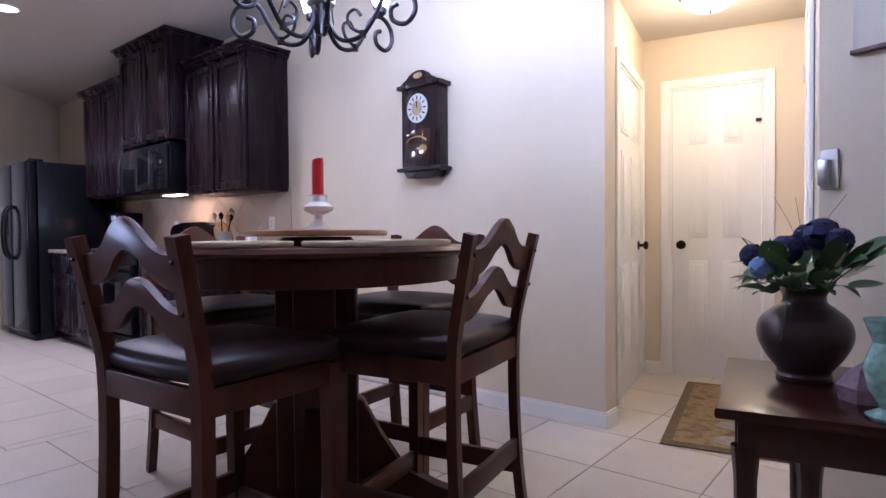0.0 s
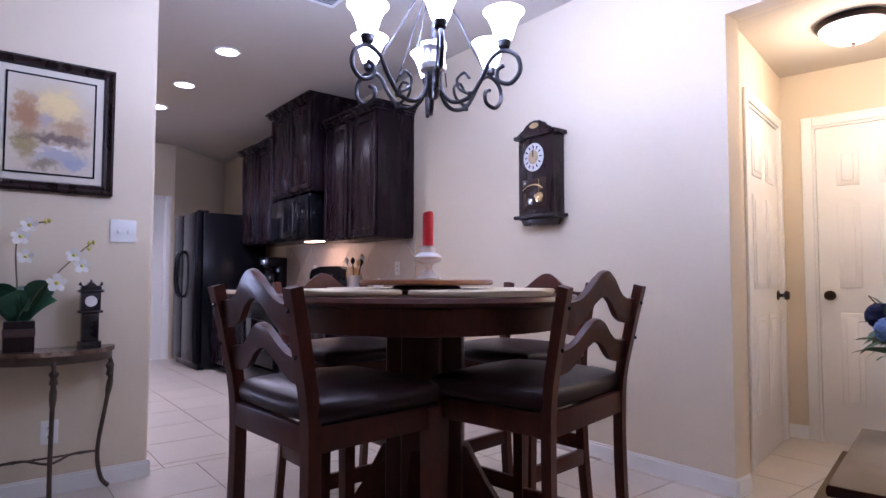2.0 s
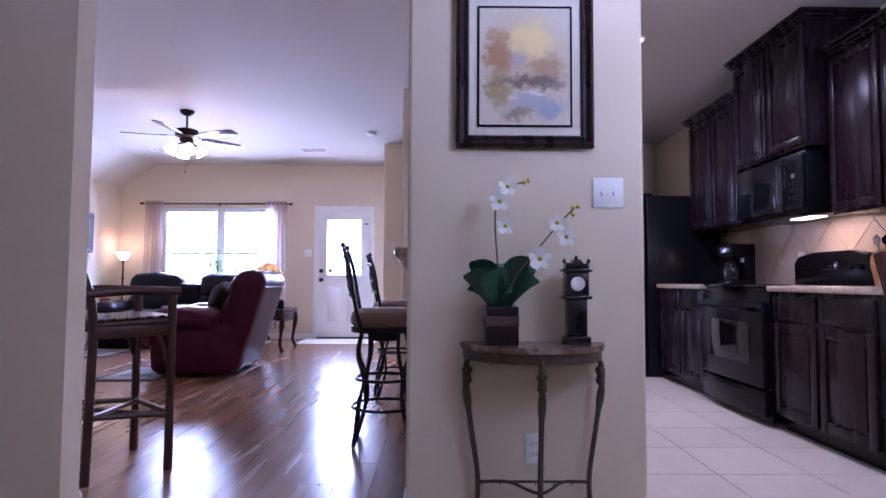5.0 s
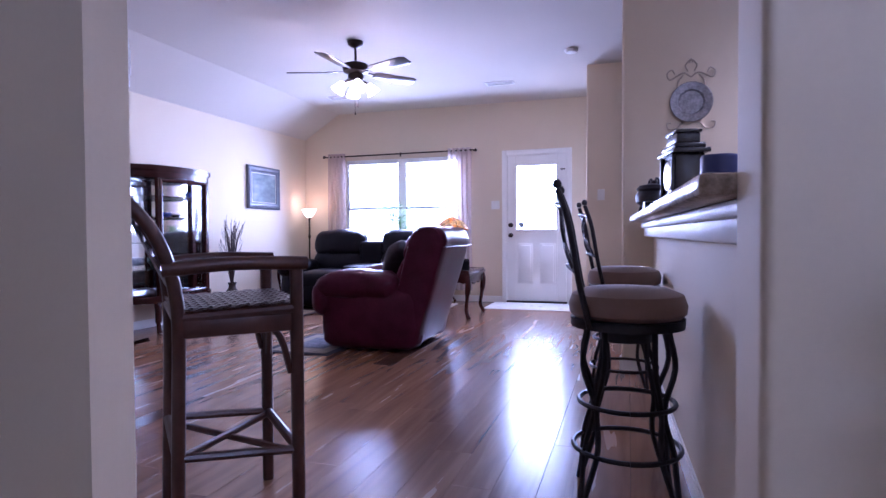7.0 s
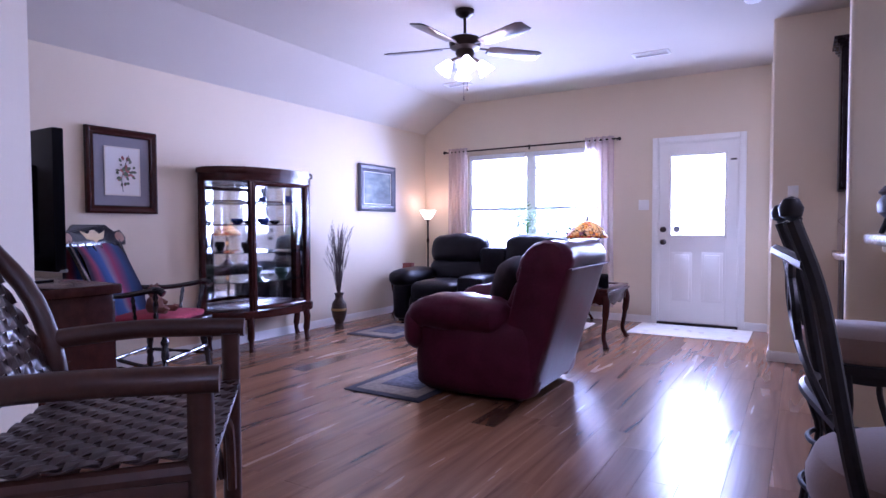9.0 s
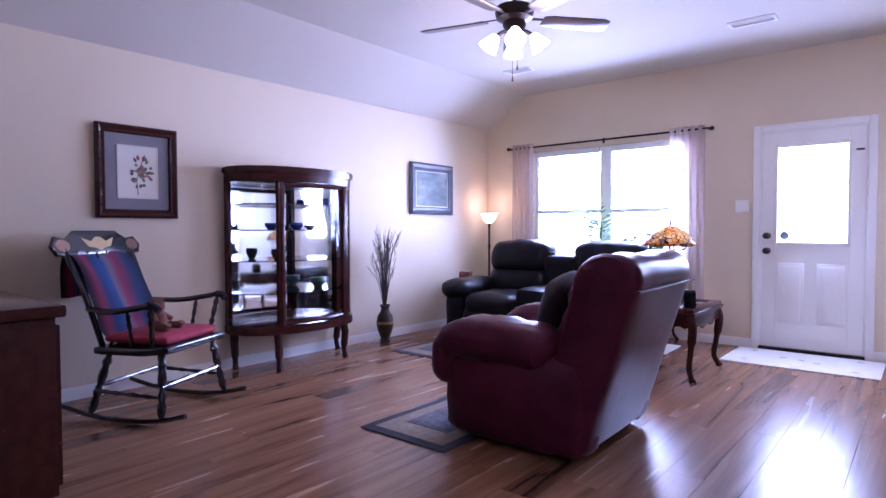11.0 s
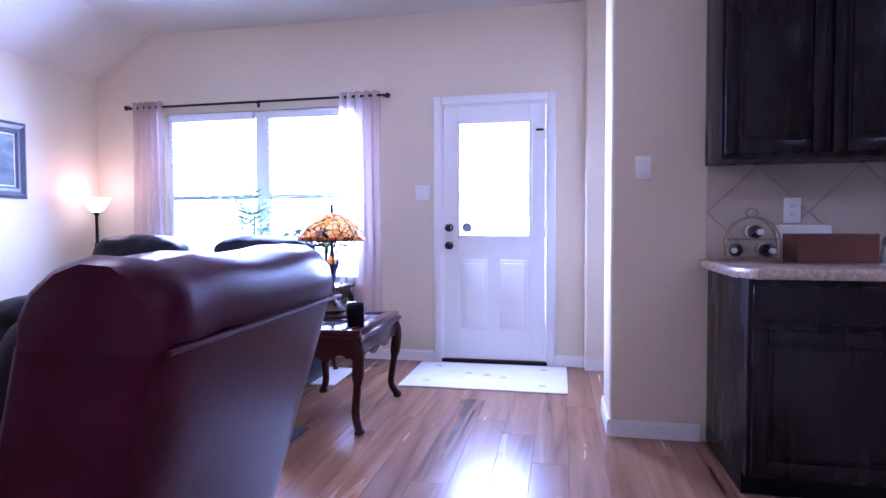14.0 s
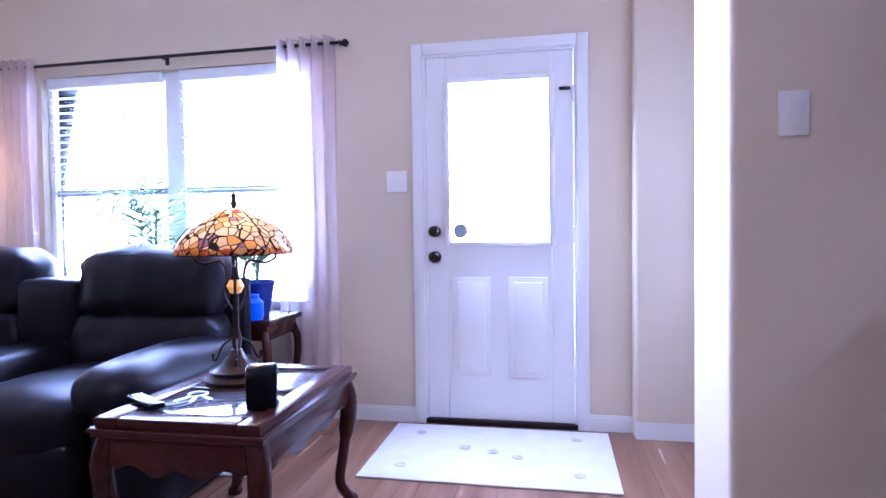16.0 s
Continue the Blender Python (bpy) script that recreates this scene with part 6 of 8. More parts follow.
part("oven_window", box(-0.28, 0.28, -0.850, -0.843, 0.38, 0.66, 0.004), BLACKGLASS, rg)
part("oven_handle", tube([(-0.36, -0.895, 0.755), (0.36, -0.895, 0.755)], 0.012, 9), BLACKAPP, rg)
for x in (-0.35, 0.35):
    part("handle_post", tube([(x, -0.89, 0.755), (x, -0.84, 0.755)], 0.010, 8), BLACKAPP, rg)
part("storage_drawer", box(-0.44, 0.44, -0.84, -0.802, 0.06, 0.225, 0.008), BLACKAPP, rg)
part("cooktop", box(-0.455, 0.455, -0.82, -0.02, 0.895, 0.915, 0.006), BLACKGLASS, rg)
part("backguard", sheet([(-0.43, 0.9), (0.43, 0.9), (0.43, 1.08), (0.38, 1.13), (0.2, 1.155), (-0.2, 1.155), (-0.38, 1.13), (-0.43, 1.08)], -0.10, -0.03, None, 0.01), BLACKAPP, rg)
for x in (-0.32, -0.22, 0.22, 0.32):
    part("control_knob", moved(lathe([(0, 0), (0.022, 0), (0.019, 0.02), (0, 0.022)], 16), Matrix.Translation((x, -0.101, 1.04)) @ Matrix.Rotation(radians(90), 4, "X")), BLACKAPP, rg)
part("display", box(-0.09, 0.09, -0.104, -0.099, 1.02, 1.08, 0.002), BLACKGLASS, rg)
mw = thing("microwave", (-4.79, WY, 0), 0, "black over-range microwave with a lit underside", "microwave")
part("body", box(-0.44, 0.44, -0.46, -0.02, 1.40, 1.83, 0.006), BLACKAPP, mw)
part("door", box(-0.435, 0.20, -0.485, -0.461, 1.43, 1.81, 0.008), BLACKGLASS, mw)
part("control_panel", box(0.21, 0.435, -0.483, -0.461, 1.43, 1.81, 0.006), BLACKAPP, mw)
part("handle", tube([(0.175, -0.51, 1.47), (0.175, -0.51, 1.77)], 0.010, 8), BLACKAPP, mw)
for z in (1.48, 1.76):
    part("handle_post", tube([(0.175, -0.512, z), (0.175, -0.48, z)], 0.008, 8), BLACKAPP, mw)
for i in range(4):
    for j in range(3):
        part("key", box(0.255 + j * 0.05, 0.29 + j * 0.05, -0.486, -0.482, 1.50 + i * 0.05, 1.53 + i * 0.05, 0.002), NICKEL if i == 3 and j == 1 else BLACKGLASS, mw)
part("task_light", box(-0.02, 0.25, -0.30, -0.20, 1.394, 1.401), glowing("task_light_lens", (1.0, 0.72, 0.42), 6.0), mw)
lamp("range_light", "AREA", (-4.60, WY - 0.25, 1.388), 1.6, (1.0, 0.62, 0.35), (0.3, 0.12), (-4.60, WY - 0.20, 0.9))

fr = thing("refrigerator", (-6.66, WY - 0.14, 0), 0, "black side-by-side refrigerator with curved handles", "refrigerator")
part("body", box(-0.45, 0.45, -0.74, -0.01, 0.02, 1.73, 0.008), BLACKAPP, fr)
for x0, x1, hx in ((-0.45, -0.055, -0.10), (-0.045, 0.45, 0.0)):
    dd = part("door", box(x0, x1, -0.83, -0.745, 0.08, 1.735, 0.02, 3), BLACKAPP, fr)
    p = smoothed([(hx, -0.835, 0.78), (hx, -0.885, 0.86), (hx, -0.90, 1.05), (hx, -0.885, 1.24), (hx, -0.835, 1.32)], 6)
    part("handle", tube(p, 0.016, 9), BLACKAPP, dd)
part("dispenser", box(-0.37, -0.17, -0.836, -0.826, 1.02, 1.32, 0.006), BLACKGLASS, fr)
part("hinge_cover", box(-0.44, -0.36, -0.80, -0.68, 1.73, 1.755, 0.006), BLACKAPP, fr)
part("hinge_cover", box(0.36, 0.44, -0.80, -0.68, 1.73, 1.755, 0.006), BLACKAPP, fr)
part("kick_grille", box(-0.44, 0.44, -0.78, -0.70, 0.0, 0.075, 0.004), BLACKAPP, fr)
fr.scale = (1, 1, 1.03)

cf = thing("coffee_maker", (-5.72, WY - 0.25, 0.91), 8, "black drip coffee maker on the worktop", "coffee maker")
b = box(-0.10, 0.10, -0.13, 0.12, 0, 0.035, 0.01)
box(-0.10, 0.10, 0.02, 0.12, 0.03, 0.33, 0.012, 2, b)
box(-0.105, 0.105, -0.13, 0.12, 0.25, 0.36, 0.016, 2, b)
part("housing", b, BLACKAPP, cf)
part("carafe", lathe([(0, 0.037), (0.06, 0.037), (0.075, 0.09), (0.06, 0.17), (0.045, 0.20), (0, 0.205)], 20, None, (0, -0.05, 0)), BLACKGLASS, cf)
part("clock_panel", box(-0.04, 0.04, -0.134, -0.128, 0.28, 0.33, 0.002), NICKEL, cf)
ut = thing("utensil_crock", (-3.97, WY - 0.20, 0.91), 0, "crock of wooden spoons and steel ladles", "utensils")
part("crock", lathe([(0, 0), (0.06, 0), (0.065, 0.02), (0.065, 0.14), (0.068, 0.15), (0.06, 0.15), (0.055, 0.02), (0, 0.02)], 22), NICKEL, ut)
WOODSP = material("pale_wooden_spoon", (0.42, 0.24, 0.10), 0.6, vary=0.2)
rng = random.Random(8)
for k in range(8):
    a = rng.uniform(0, 6.28)
    t = (0.07 * math.cos(a), 0.07 * math.sin(a), rng.uniform(0.25, 0.32))
    b = tube([(0.02 * math.cos(a), 0.02 * math.sin(a), 0.03), t], 0.005, 6)
    join(b, lathe([(0, -0.035), (0.018, -0.018), (0.022, 0.01), (0, 0.035)], 10, None, t))
    part("utensil", b, (WOODSP, NICKEL, BLACKAPP)[k % 3], ut)
cb = thing("cutting_board", (-4.10, WY - 0.10, 0.91), 0, "round-topped wooden cutting board leaning on the backsplash", "cutting board")
part("board", moved(sheet([(-0.13, 0), (0.13, 0)] + [(0.13 * math.cos(t), 0.14 + 0.10 * math.sin(t)) for t in [math.pi * i / 12 for i in range(13)]], -0.01, 0.01, None, 0.003), Matrix.Rotation(radians(12), 4, "X")), WOODSP, cb)
cn = thing("canister", (-3.62, WY - 0.16, 0.91), 0, "small white lidded canister on the worktop", "canister")
part("body", lathe([(0, 0), (0.04, 0), (0.042, 0.09), (0, 0.09)], 20), PLASTIC, cn)
part("lid", lathe([(0.043, 0.09), (0.043, 0.105), (0.012, 0.11), (0.012, 0.125), (0, 0.127)], 20), PLASTIC, cn)
plate("wall_outlet", (-3.55, WY - 0.0105, 1.12), 0, 0.072, 0.115, "outlet", "white duplex outlet on the kitchen backsplash")
plate("wall_outlet", (-5.15, WY - 0.0105, 1.12), 0, 0.072, 0.115, "outlet", "white duplex outlet on the kitchen backsplash")

for x, y in ((-3.80, 2.90), (-4.82, 2.85), (-5.70, 2.82)):
    c_ = thing("recessed_light", (x, y, TOP), 0, "lit recessed ceiling downlight with a white trim ring", "light", "kitchen downlights")
    part("trim_ring", lathe([(0.075, -0.001), (0.098, -0.001), (0.096, -0.008), (0.078, -0.010)], 28, None, (0, 0, 0), False), WHITE, c_)
    part("lens", lathe([(0, -0.003), (0.077, -0.003), (0.077, -0.006), (0, -0.0065)], 28), CANGLOW, c_)
    lamp("downlight", "SPOT", (x, y, TOP - 0.02), 46, (1.0, 0.93, 0.90), 0.07, None, 150)

# nook
wall_unit("nook_wall_cabinet", (NX, 1.505, 0), 90, 0.85, 0.30, 1.37, 2.40, 2, "espresso wall cabinet with oak-grained doors over the nook counter", True, "nook cabinets")
wall_unit("nook_wall_cabinet", (NX, 2.33, 0), 90, 0.78, 0.30, 1.37, 2.40, 2, "espresso wall cabinet next in the nook row", True, "nook cabinets")
base_unit("nook_base_cabinet", (NX, 1.52, 0), 90, 0.84, 0.64, "espresso nook base cabinet with drawer above door", 1, None, "nook cabinets")
base_unit("nook_base_cabinet", (NX, 2.35, 0), 90, 0.80, 0.64, "espresso base cabinet farther along the nook", 2, None, "nook cabinets")
nc = thing("nook_worktop", (NX, 1.91, 0.87), 90, "speckled beige worktop with a rounded edge in the nook", "counter")
part("slab", slab([(-0.855, 0.0), (-0.855, -0.58), (-0.79, -0.69), (0.83, -0.69), (0.83, 0.0)], 0, 0.045, None, 0.010), GRANITE, nc)
wr = thing("wine_rack", (-8.08, 1.235, 0.915), 78, "domed wire wine rack holding three bottles", "wine rack")
wr.scale = (0.8, 0.8, 0.8)
BRASSW = material("aged_brass_wire", (0.35, 0.26, 0.15), 0.35, metal=0.9, vary=0.2)
for y in (-0.10, 0.10):
    part("hoop", tube([(0.135 * math.cos(t), y, 0.10 + 0.15 * math.sin(t)) for t in [math.pi * i / 16 for i in range(17)]] , 0.004, 6), BRASSW, wr)
    for x in (-0.135, 0.135):
        part("upright", tube([(x, y, 0.0), (x, y, 0.10)], 0.004, 6), BRASSW, wr)
    part("cross_wire", tube([(-0.135, y, 0.02), (0.135, y, 0.02)], 0.003, 6), BRASSW, wr)
    part("cross_wire", tube([(-0.13, y, 0.125), (0.13, y, 0.125)], 0.003, 6), BRASSW, wr)
for x in (-0.135, 0.135, 0.0):
    part("rail", tube([(x, -0.10, 0.02 if x else 0.25), (x, 0.10, 0.02 if x else 0.25)], 0.004, 6), BRASSW, wr)
part("ring_handle", tube([(0.03 * math.cos(t), 0, 0.275 + 0.025 * math.sin(t)) for t in [2 * math.pi * i / 16 for i in range(17)]], 0.004, 6), BRASSW, wr)
BOTTLE = material("dark_wine_bottle", (0.010, 0.018, 0.014), 0.1, vary=0.1, coat=0.5)
for x, z in ((-0.06, 0.065), (0.06, 0.065), (0.0, 0.168)):
    bt = thing("wine_bottle", (0, 0, 0), 0, "dark green wine bottle lying in the rack", "bottle", "bottles in the rack")
    bpy.context.view_layer.update()
    bt.matrix_world = wr.matrix_world @ Matrix.Translation((x, 0.14, z)) @ Matrix.Rotation(radians(90), 4, "X") @ Matrix.Rotation(0.12 * (1 if x >= 0 else -1), 4, "Y")
    part("glass_body", lathe([(0, 0), (0.036, 0), (0.038, 0.01), (0.038, 0.18), (0.03, 0.21), (0.014, 0.235), (0.013, 0.29), (0, 0.29)], 20), BOTTLE, bt)
    part("capsule", lathe([(0.0145, 0.25), (0.0155, 0.292), (0, 0.295)], 14), (PLASTIC, GOLD, NICKEL)[int(z * 40) % 3], bt)
    part("paper_label", lathe([(0.0385, 0.06), (0.0385, 0.14)], 20, None, (0, 0, 0), False), CREAM, bt)
wb = thing("wooden_box", (-8.10, 1.56, 0.915), 90, "reddish brown open wooden box on the nook counter", "box")
REDBOX = material("redwood_box", (0.13, 0.04, 0.025), 0.5, vary=0.3, scale=5, stretch=(1, 6, 6))
for q in ((-0.16, 0.16, -0.09, -0.078), (-0.16, 0.16, 0.078, 0.09), (-0.16, -0.148, -0.078, 0.078), (0.148, 0.16, -0.078, 0.078)):
    part("side_board", box(*q, 0, 0.125, 0.003, 1), REDBOX, wb)
part("bottom_board", box(-0.148, 0.148, -0.078, 0.078, 0, 0.01), REDBOX, wb)
ro = thing("wireless_router", (-8.22, 1.50, 0.915), 90, "white plastic box standing behind the wooden box", "router")
part("housing", box(-0.11, 0.11, -0.03, 0.03, 0.0, 0.165, 0.008), PLASTIC, ro)
sh = thing("salt_shaker", (-8.05, 1.77, 0.915), 0, "small white and steel shaker on the nook counter", "shaker")
part("jar", lathe([(0, 0), (0.022, 0), (0.024, 0.05), (0.018, 0.075), (0, 0.08)], 16), PLASTIC, sh)
part("cap", lathe([(0.019, 0.07), (0.02, 0.10), (0.012, 0.115), (0, 0.117)], 16), NICKEL, sh)
bk = thing("knife_block", (-8.10, 1.97, 0.915), 90, "wooden holder with upright utensils on the nook counter", "utensils")
part("block", box(-0.07, 0.07, -0.06, 0.06, 0, 0.13, 0.006), material("oak_block", (0.24, 0.10, 0.045), 0.5, vary=0.3), bk)
for k in range(7):
    part("utensil", tube([(-0.05 + 0.016 * k, 0.0, 0.12), (-0.07 + 0.023 * k, 0.01 * (k % 3), 0.34 + 0.02 * (k % 3))], 0.005, 6), WOODSP, bk)
plate("wall_outlet", (NX + 0.0105, 1.47, 1.15), 90, 0.075, 0.12, "outlet", "white duplex outlet on the nook backsplash")
plate("wall_outlet", (NX + 0.0105, 2.10, 1.15), 90, 0.075, 0.12, "outlet", "white duplex outlet on the nook backsplash")

# ---- dining room ----
tb_ = thing("dining_table", (-1.10, 2.80, 0), 0, "round counter-height dining table in dark wood on a pedestal", "table")
part("tabletop", lathe([(0, 0.945), (0.545, 0.945), (0.56, 0.952), (0.565, 0.962), (0.555, 0.975), (0, 0.977)], 56), DINING, tb_)
part("apron", lathe([(0.49, 0.86), (0.505, 0.862), (0.505, 0.945), (0.49, 0.945)], 48), DINING, tb_)
for k in range(4):
    a = radians(45 + 90 * k)
    c, s = math.cos(a), math.sin(a)
    m = Matrix.Rotation(a, 4, "Z")
    b = moved(box(0.055, 0.14, -0.07, 0.07, 0.12, 0.90, 0.012), m)
    part("pedestal_post", b, DINING, tb_)
    out = [(0.10, 0.06), (0.46, 0.02), (0.50, 0.03), (0.50, 0.07), (0.42, 0.10), (0.30, 0.16), (0.22, 0.30), (0.16, 0.42), (0.10, 0.45)]
    part("foot", moved(sheet(out, -0.035, 0.035, None, 0.008), m), DINING, tb_)
    part("bun_foot", lathe([(0, 0), (0.03, 0), (0.04, 0.012), (0.03, 0.028), (0, 0.03)], 14, None, (0.46 * c, 0.46 * s, 0)), DINING, tb_)
part("pedestal_core", box(-0.09, 0.09, -0.09, 0.09, 0.06, 0.90, 0.01), DINING, tb_)
part("pedestal_cap", box(-0.24, 0.24, -0.24, 0.24, 0.88, 0.945, 0.02), DINING, tb_)


def dining_chair():
    c_ = thing("dining_chair", (-0.87, 2.10, 0), 5, "dark wooden counter chair with wavy ladder back and leather seat", "chair", "chairs round the table")
    # local: faces +y, the back at y = 0
    for s in (-1, 1):
        p = smoothed([(s * 0.205, -0.03, 0.0), (s * 0.20, 0.0, 0.30), (s * 0.20, 0.005, 0.66), (s * 0.208, -0.025, 0.85), (s * 0.218, -0.06, 1.012)], 5)
        part("back_post", tube(p, 0.026, 4, None, 0.8), DINING, c_)
        part("front_leg", tube([(s * 0.205, 0.40, 0.0), (s * 0.205, 0.395, 0.66)], [0.024, 0.030], 4), DINING, c_)
        part("side_apron", box(s * 0.20 - 0.012, s * 0.20 + 0.012, 0.01, 0.39, 0.60, 0.668, 0.004), DINING, c_)
        part("side_stretcher", box(s * 0.203 - 0.011, s * 0.203 + 0.011, 0.01, 0.39, 0.20, 0.265, 0.004), DINING, c_)
    part("front_apron", box(-0.19, 0.19, 0.385, 0.409, 0.60, 0.668, 0.004), DINING, c_)
    part("rear_apron", box(-0.19, 0.19, -0.008, 0.016, 0.60, 0.668, 0.004), DINING, c_)
    part("front_stretcher", box(-0.19, 0.19, 0.388, 0.410, 0.15, 0.215, 0.004), DINING, c_)
    part("rear_stretcher", box(-0.19, 0.19, -0.012, 0.010, 0.26, 0.325, 0.004), DINING, c_)
    b = puff(-0.225, 0.225, 0.005, 0.43, 0.665, 0.735, 0.03, None, 0.018)
    part("seat", b, LEATHER_BR, c_, "dark brown padded leather seat")

    def wavy(z, h, amp, y):
        up, dn = [], []
        for i in range(25):
            u = -1 + i / 12
            w_ = math.cos(u * math.pi * 1.0) * amp + amp * 0.25 * math.cos(u * math.pi * 2)
            up.append((0.20 * u, z + h / 2 + w_))
            dn.append((0.20 * u, z - h / 2 + w_ * 1.15 - 0.01 * (1 - abs(u))))
        return moved(sheet(dn + up[::-1], -0.010, 0.010, None, 0.004), Matrix.Translation((0, y, 0)) @ Matrix.Rotation(radians(9), 4, "X"))
    q = wavy(0, 0.072, 0.045, 0)
    part("top_rail", moved(q, Matrix.Translation((0, -0.042, 0.968))), DINING, c_, "arched wavy top rail")
    q = wavy(0, 0.062, 0.040, 0)
    part("middle_rail", moved(q, Matrix.Translation((0, -0.012, 0.835))), DINING, c_)
    for s in (-1, 1):
        for z, y in ((0.955, -0.069), (0.842, -0.047)):
            part("peg", moved(lathe([(0, 0), (0.006, 0), (0.005, 0.004), (0, 0.005)], 8), Matrix.Translation((s * 0.211, y + 0.003, z)) @ Matrix.Rotation(radians(90), 4, "X")), BLACKAPP, c_)
    return c_


dc = dining_chair()
for x, y, t in ((-0.44, 2.92, 101), (-1.98, 2.84, -88), (-1.27, 3.62, 186)):
    copy_thing(dc, pose(x, y, 0, 0, 0, t) @ Matrix.Diagonal((1.13, 1, 1, 1)))
dc.scale = (1.04, 1, 1)
CLOTH = material("cream_quilted_cloth", (0.60, 0.53, 0.38), 0.9, vary=0.10, scale=14, fine=240, bump=0.5)
for k in range(4):
    a = radians(-95 + 90 * k)
    pm = thing("placemat", (-1.10 + 0.345 * math.cos(a), 2.80 + 0.345 * math.sin(a), 0.977), math.degrees(a) + 90, "cream quilted fabric placemat on the dining table", "placemat", "placemats on the table")
    out = [(0.235 * math.copysign(abs(math.cos(t)) ** 0.6, math.cos(t)), 0.165 * math.copysign(abs(math.sin(t)) ** 0.6, math.sin(t))) for t in [2 * math.pi * i / 32 for i in range(32)]]
    part("mat_cloth", slab(out, 0.0, 0.018, None, 0.007), CLOTH, pm)
ls_ = thing("lazy_susan", (-1.10, 2.80, 0.977), 0, "round wooden turntable on a dark base", "turntable")
part("turntable_base", lathe([(0, 0), (0.135, 0), (0.14, 0.012), (0.12, 0.03), (0, 0.032)], 36), DINING, ls_)
part("turntable_disc", lathe([(0, 0.033), (0.245, 0.033), (0.252, 0.040), (0.25, 0.05), (0.235, 0.053), (0, 0.048)], 48), material("honey_wood", (0.30, 0.13, 0.055), 0.35, vary=0.25, scale=4, stretch=(1, 6, 1), coat=0.2), ls_)
ch = thing("candle_holder", (-1.09, 2.80, 1.026), 0, "white milk-glass candle holder with a scalloped cup", "candle holder")
part("stem_cup", lathe([(0, 0), (0.046, 0), (0.048, 0.01), (0.03, 0.022), (0.016, 0.045), (0.018, 0.06), (0.05, 0.075), (0.054, 0.088), (0.04, 0.10), (0.03, 0.105), (0.03, 0.125), (0.034, 0.13), (0.022, 0.13), (0, 0.12)], 24), material("milk_glass", (0.78, 0.77, 0.76), 0.2, vary=0.03), ch)
cd = thing("candle", (-1.09, 2.80, 1.15), 0, "partly burned red taper candle in the white holder", "candle")
b = lathe([(0, 0), (0.021, 0), (0.021, 0.118), (0.019, 0.132), (0.008, 0.128), (0, 0.126)], 18)
for v in b.verts:
    v.co.z += 0.25 * v.co.x if v.co.z > 0.1 else 0
part("wax", b, material("red_wax", (0.55, 0.012, 0.02), 0.4, vary=0.08), cd)
part("wick", tube([(0, 0, 0.12), (0.002, 0, 0.14)], 0.0012, 5), BLACKAPP, cd)

# chandelier
cx_, cy_ = -1.08, 2.815
chd = thing("chandelier", (cx_, cy_, TOP - 0.165), -4, "wrought-iron chandelier with six lit frosted bell shades", "chandelier")
part("canopy", lathe([(0, 0.164), (0.065, 0.164), (0.06, 0.145), (0.02, 0.125), (0, 0.125)], 22), IRON, chd)
part("chain", tube([(0, 0, 0.12), (0, 0, -0.32)], 0.006, 7), IRON, chd)
part("upper_hub", lathe([(0.008, -0.30), (0.03, -0.32), (0.035, -0.38), (0.02, -0.42), (0.012, -0.43)], 18), IRON, chd)
for k in range(6):
    a = k * math.pi / 3 + 0.2
    c, s = math.cos(a), math.sin(a)
    p = [(0.02, -0.36), (0.05, -0.31), (0.085, -0.30), (0.10, -0.325), (0.085, -0.345), (0.07, -0.33)]
    part("crown_scroll", tube(smoothed([(r * c, r * s, z) for r, z in p], 4), 0.005, 6), IRON, chd)
    part("stay_rod", tube([(0.02 * c, 0.02 * s, -0.41), (0.215 * c, 0.215 * s, -0.77)], 0.003, 5), IRON, chd)
part("stem", tube([(0, 0, -0.42), (0, 0, -0.86)], 0.008, 8), IRON, chd)
part("hub_band", lathe([(0.02, -0.665), (0.05, -0.67), (0.053, -0.69), (0.046, -0.70), (0.046, -0.745), (0.053, -0.755), (0.05, -0.775), (0.02, -0.79)], 24), NICKEL, chd)
part("hub", lathe([(0.015, -0.79), (0.035, -0.80), (0.03, -0.85), (0.018, -0.88), (0, -0.885)], 18), IRON, chd)
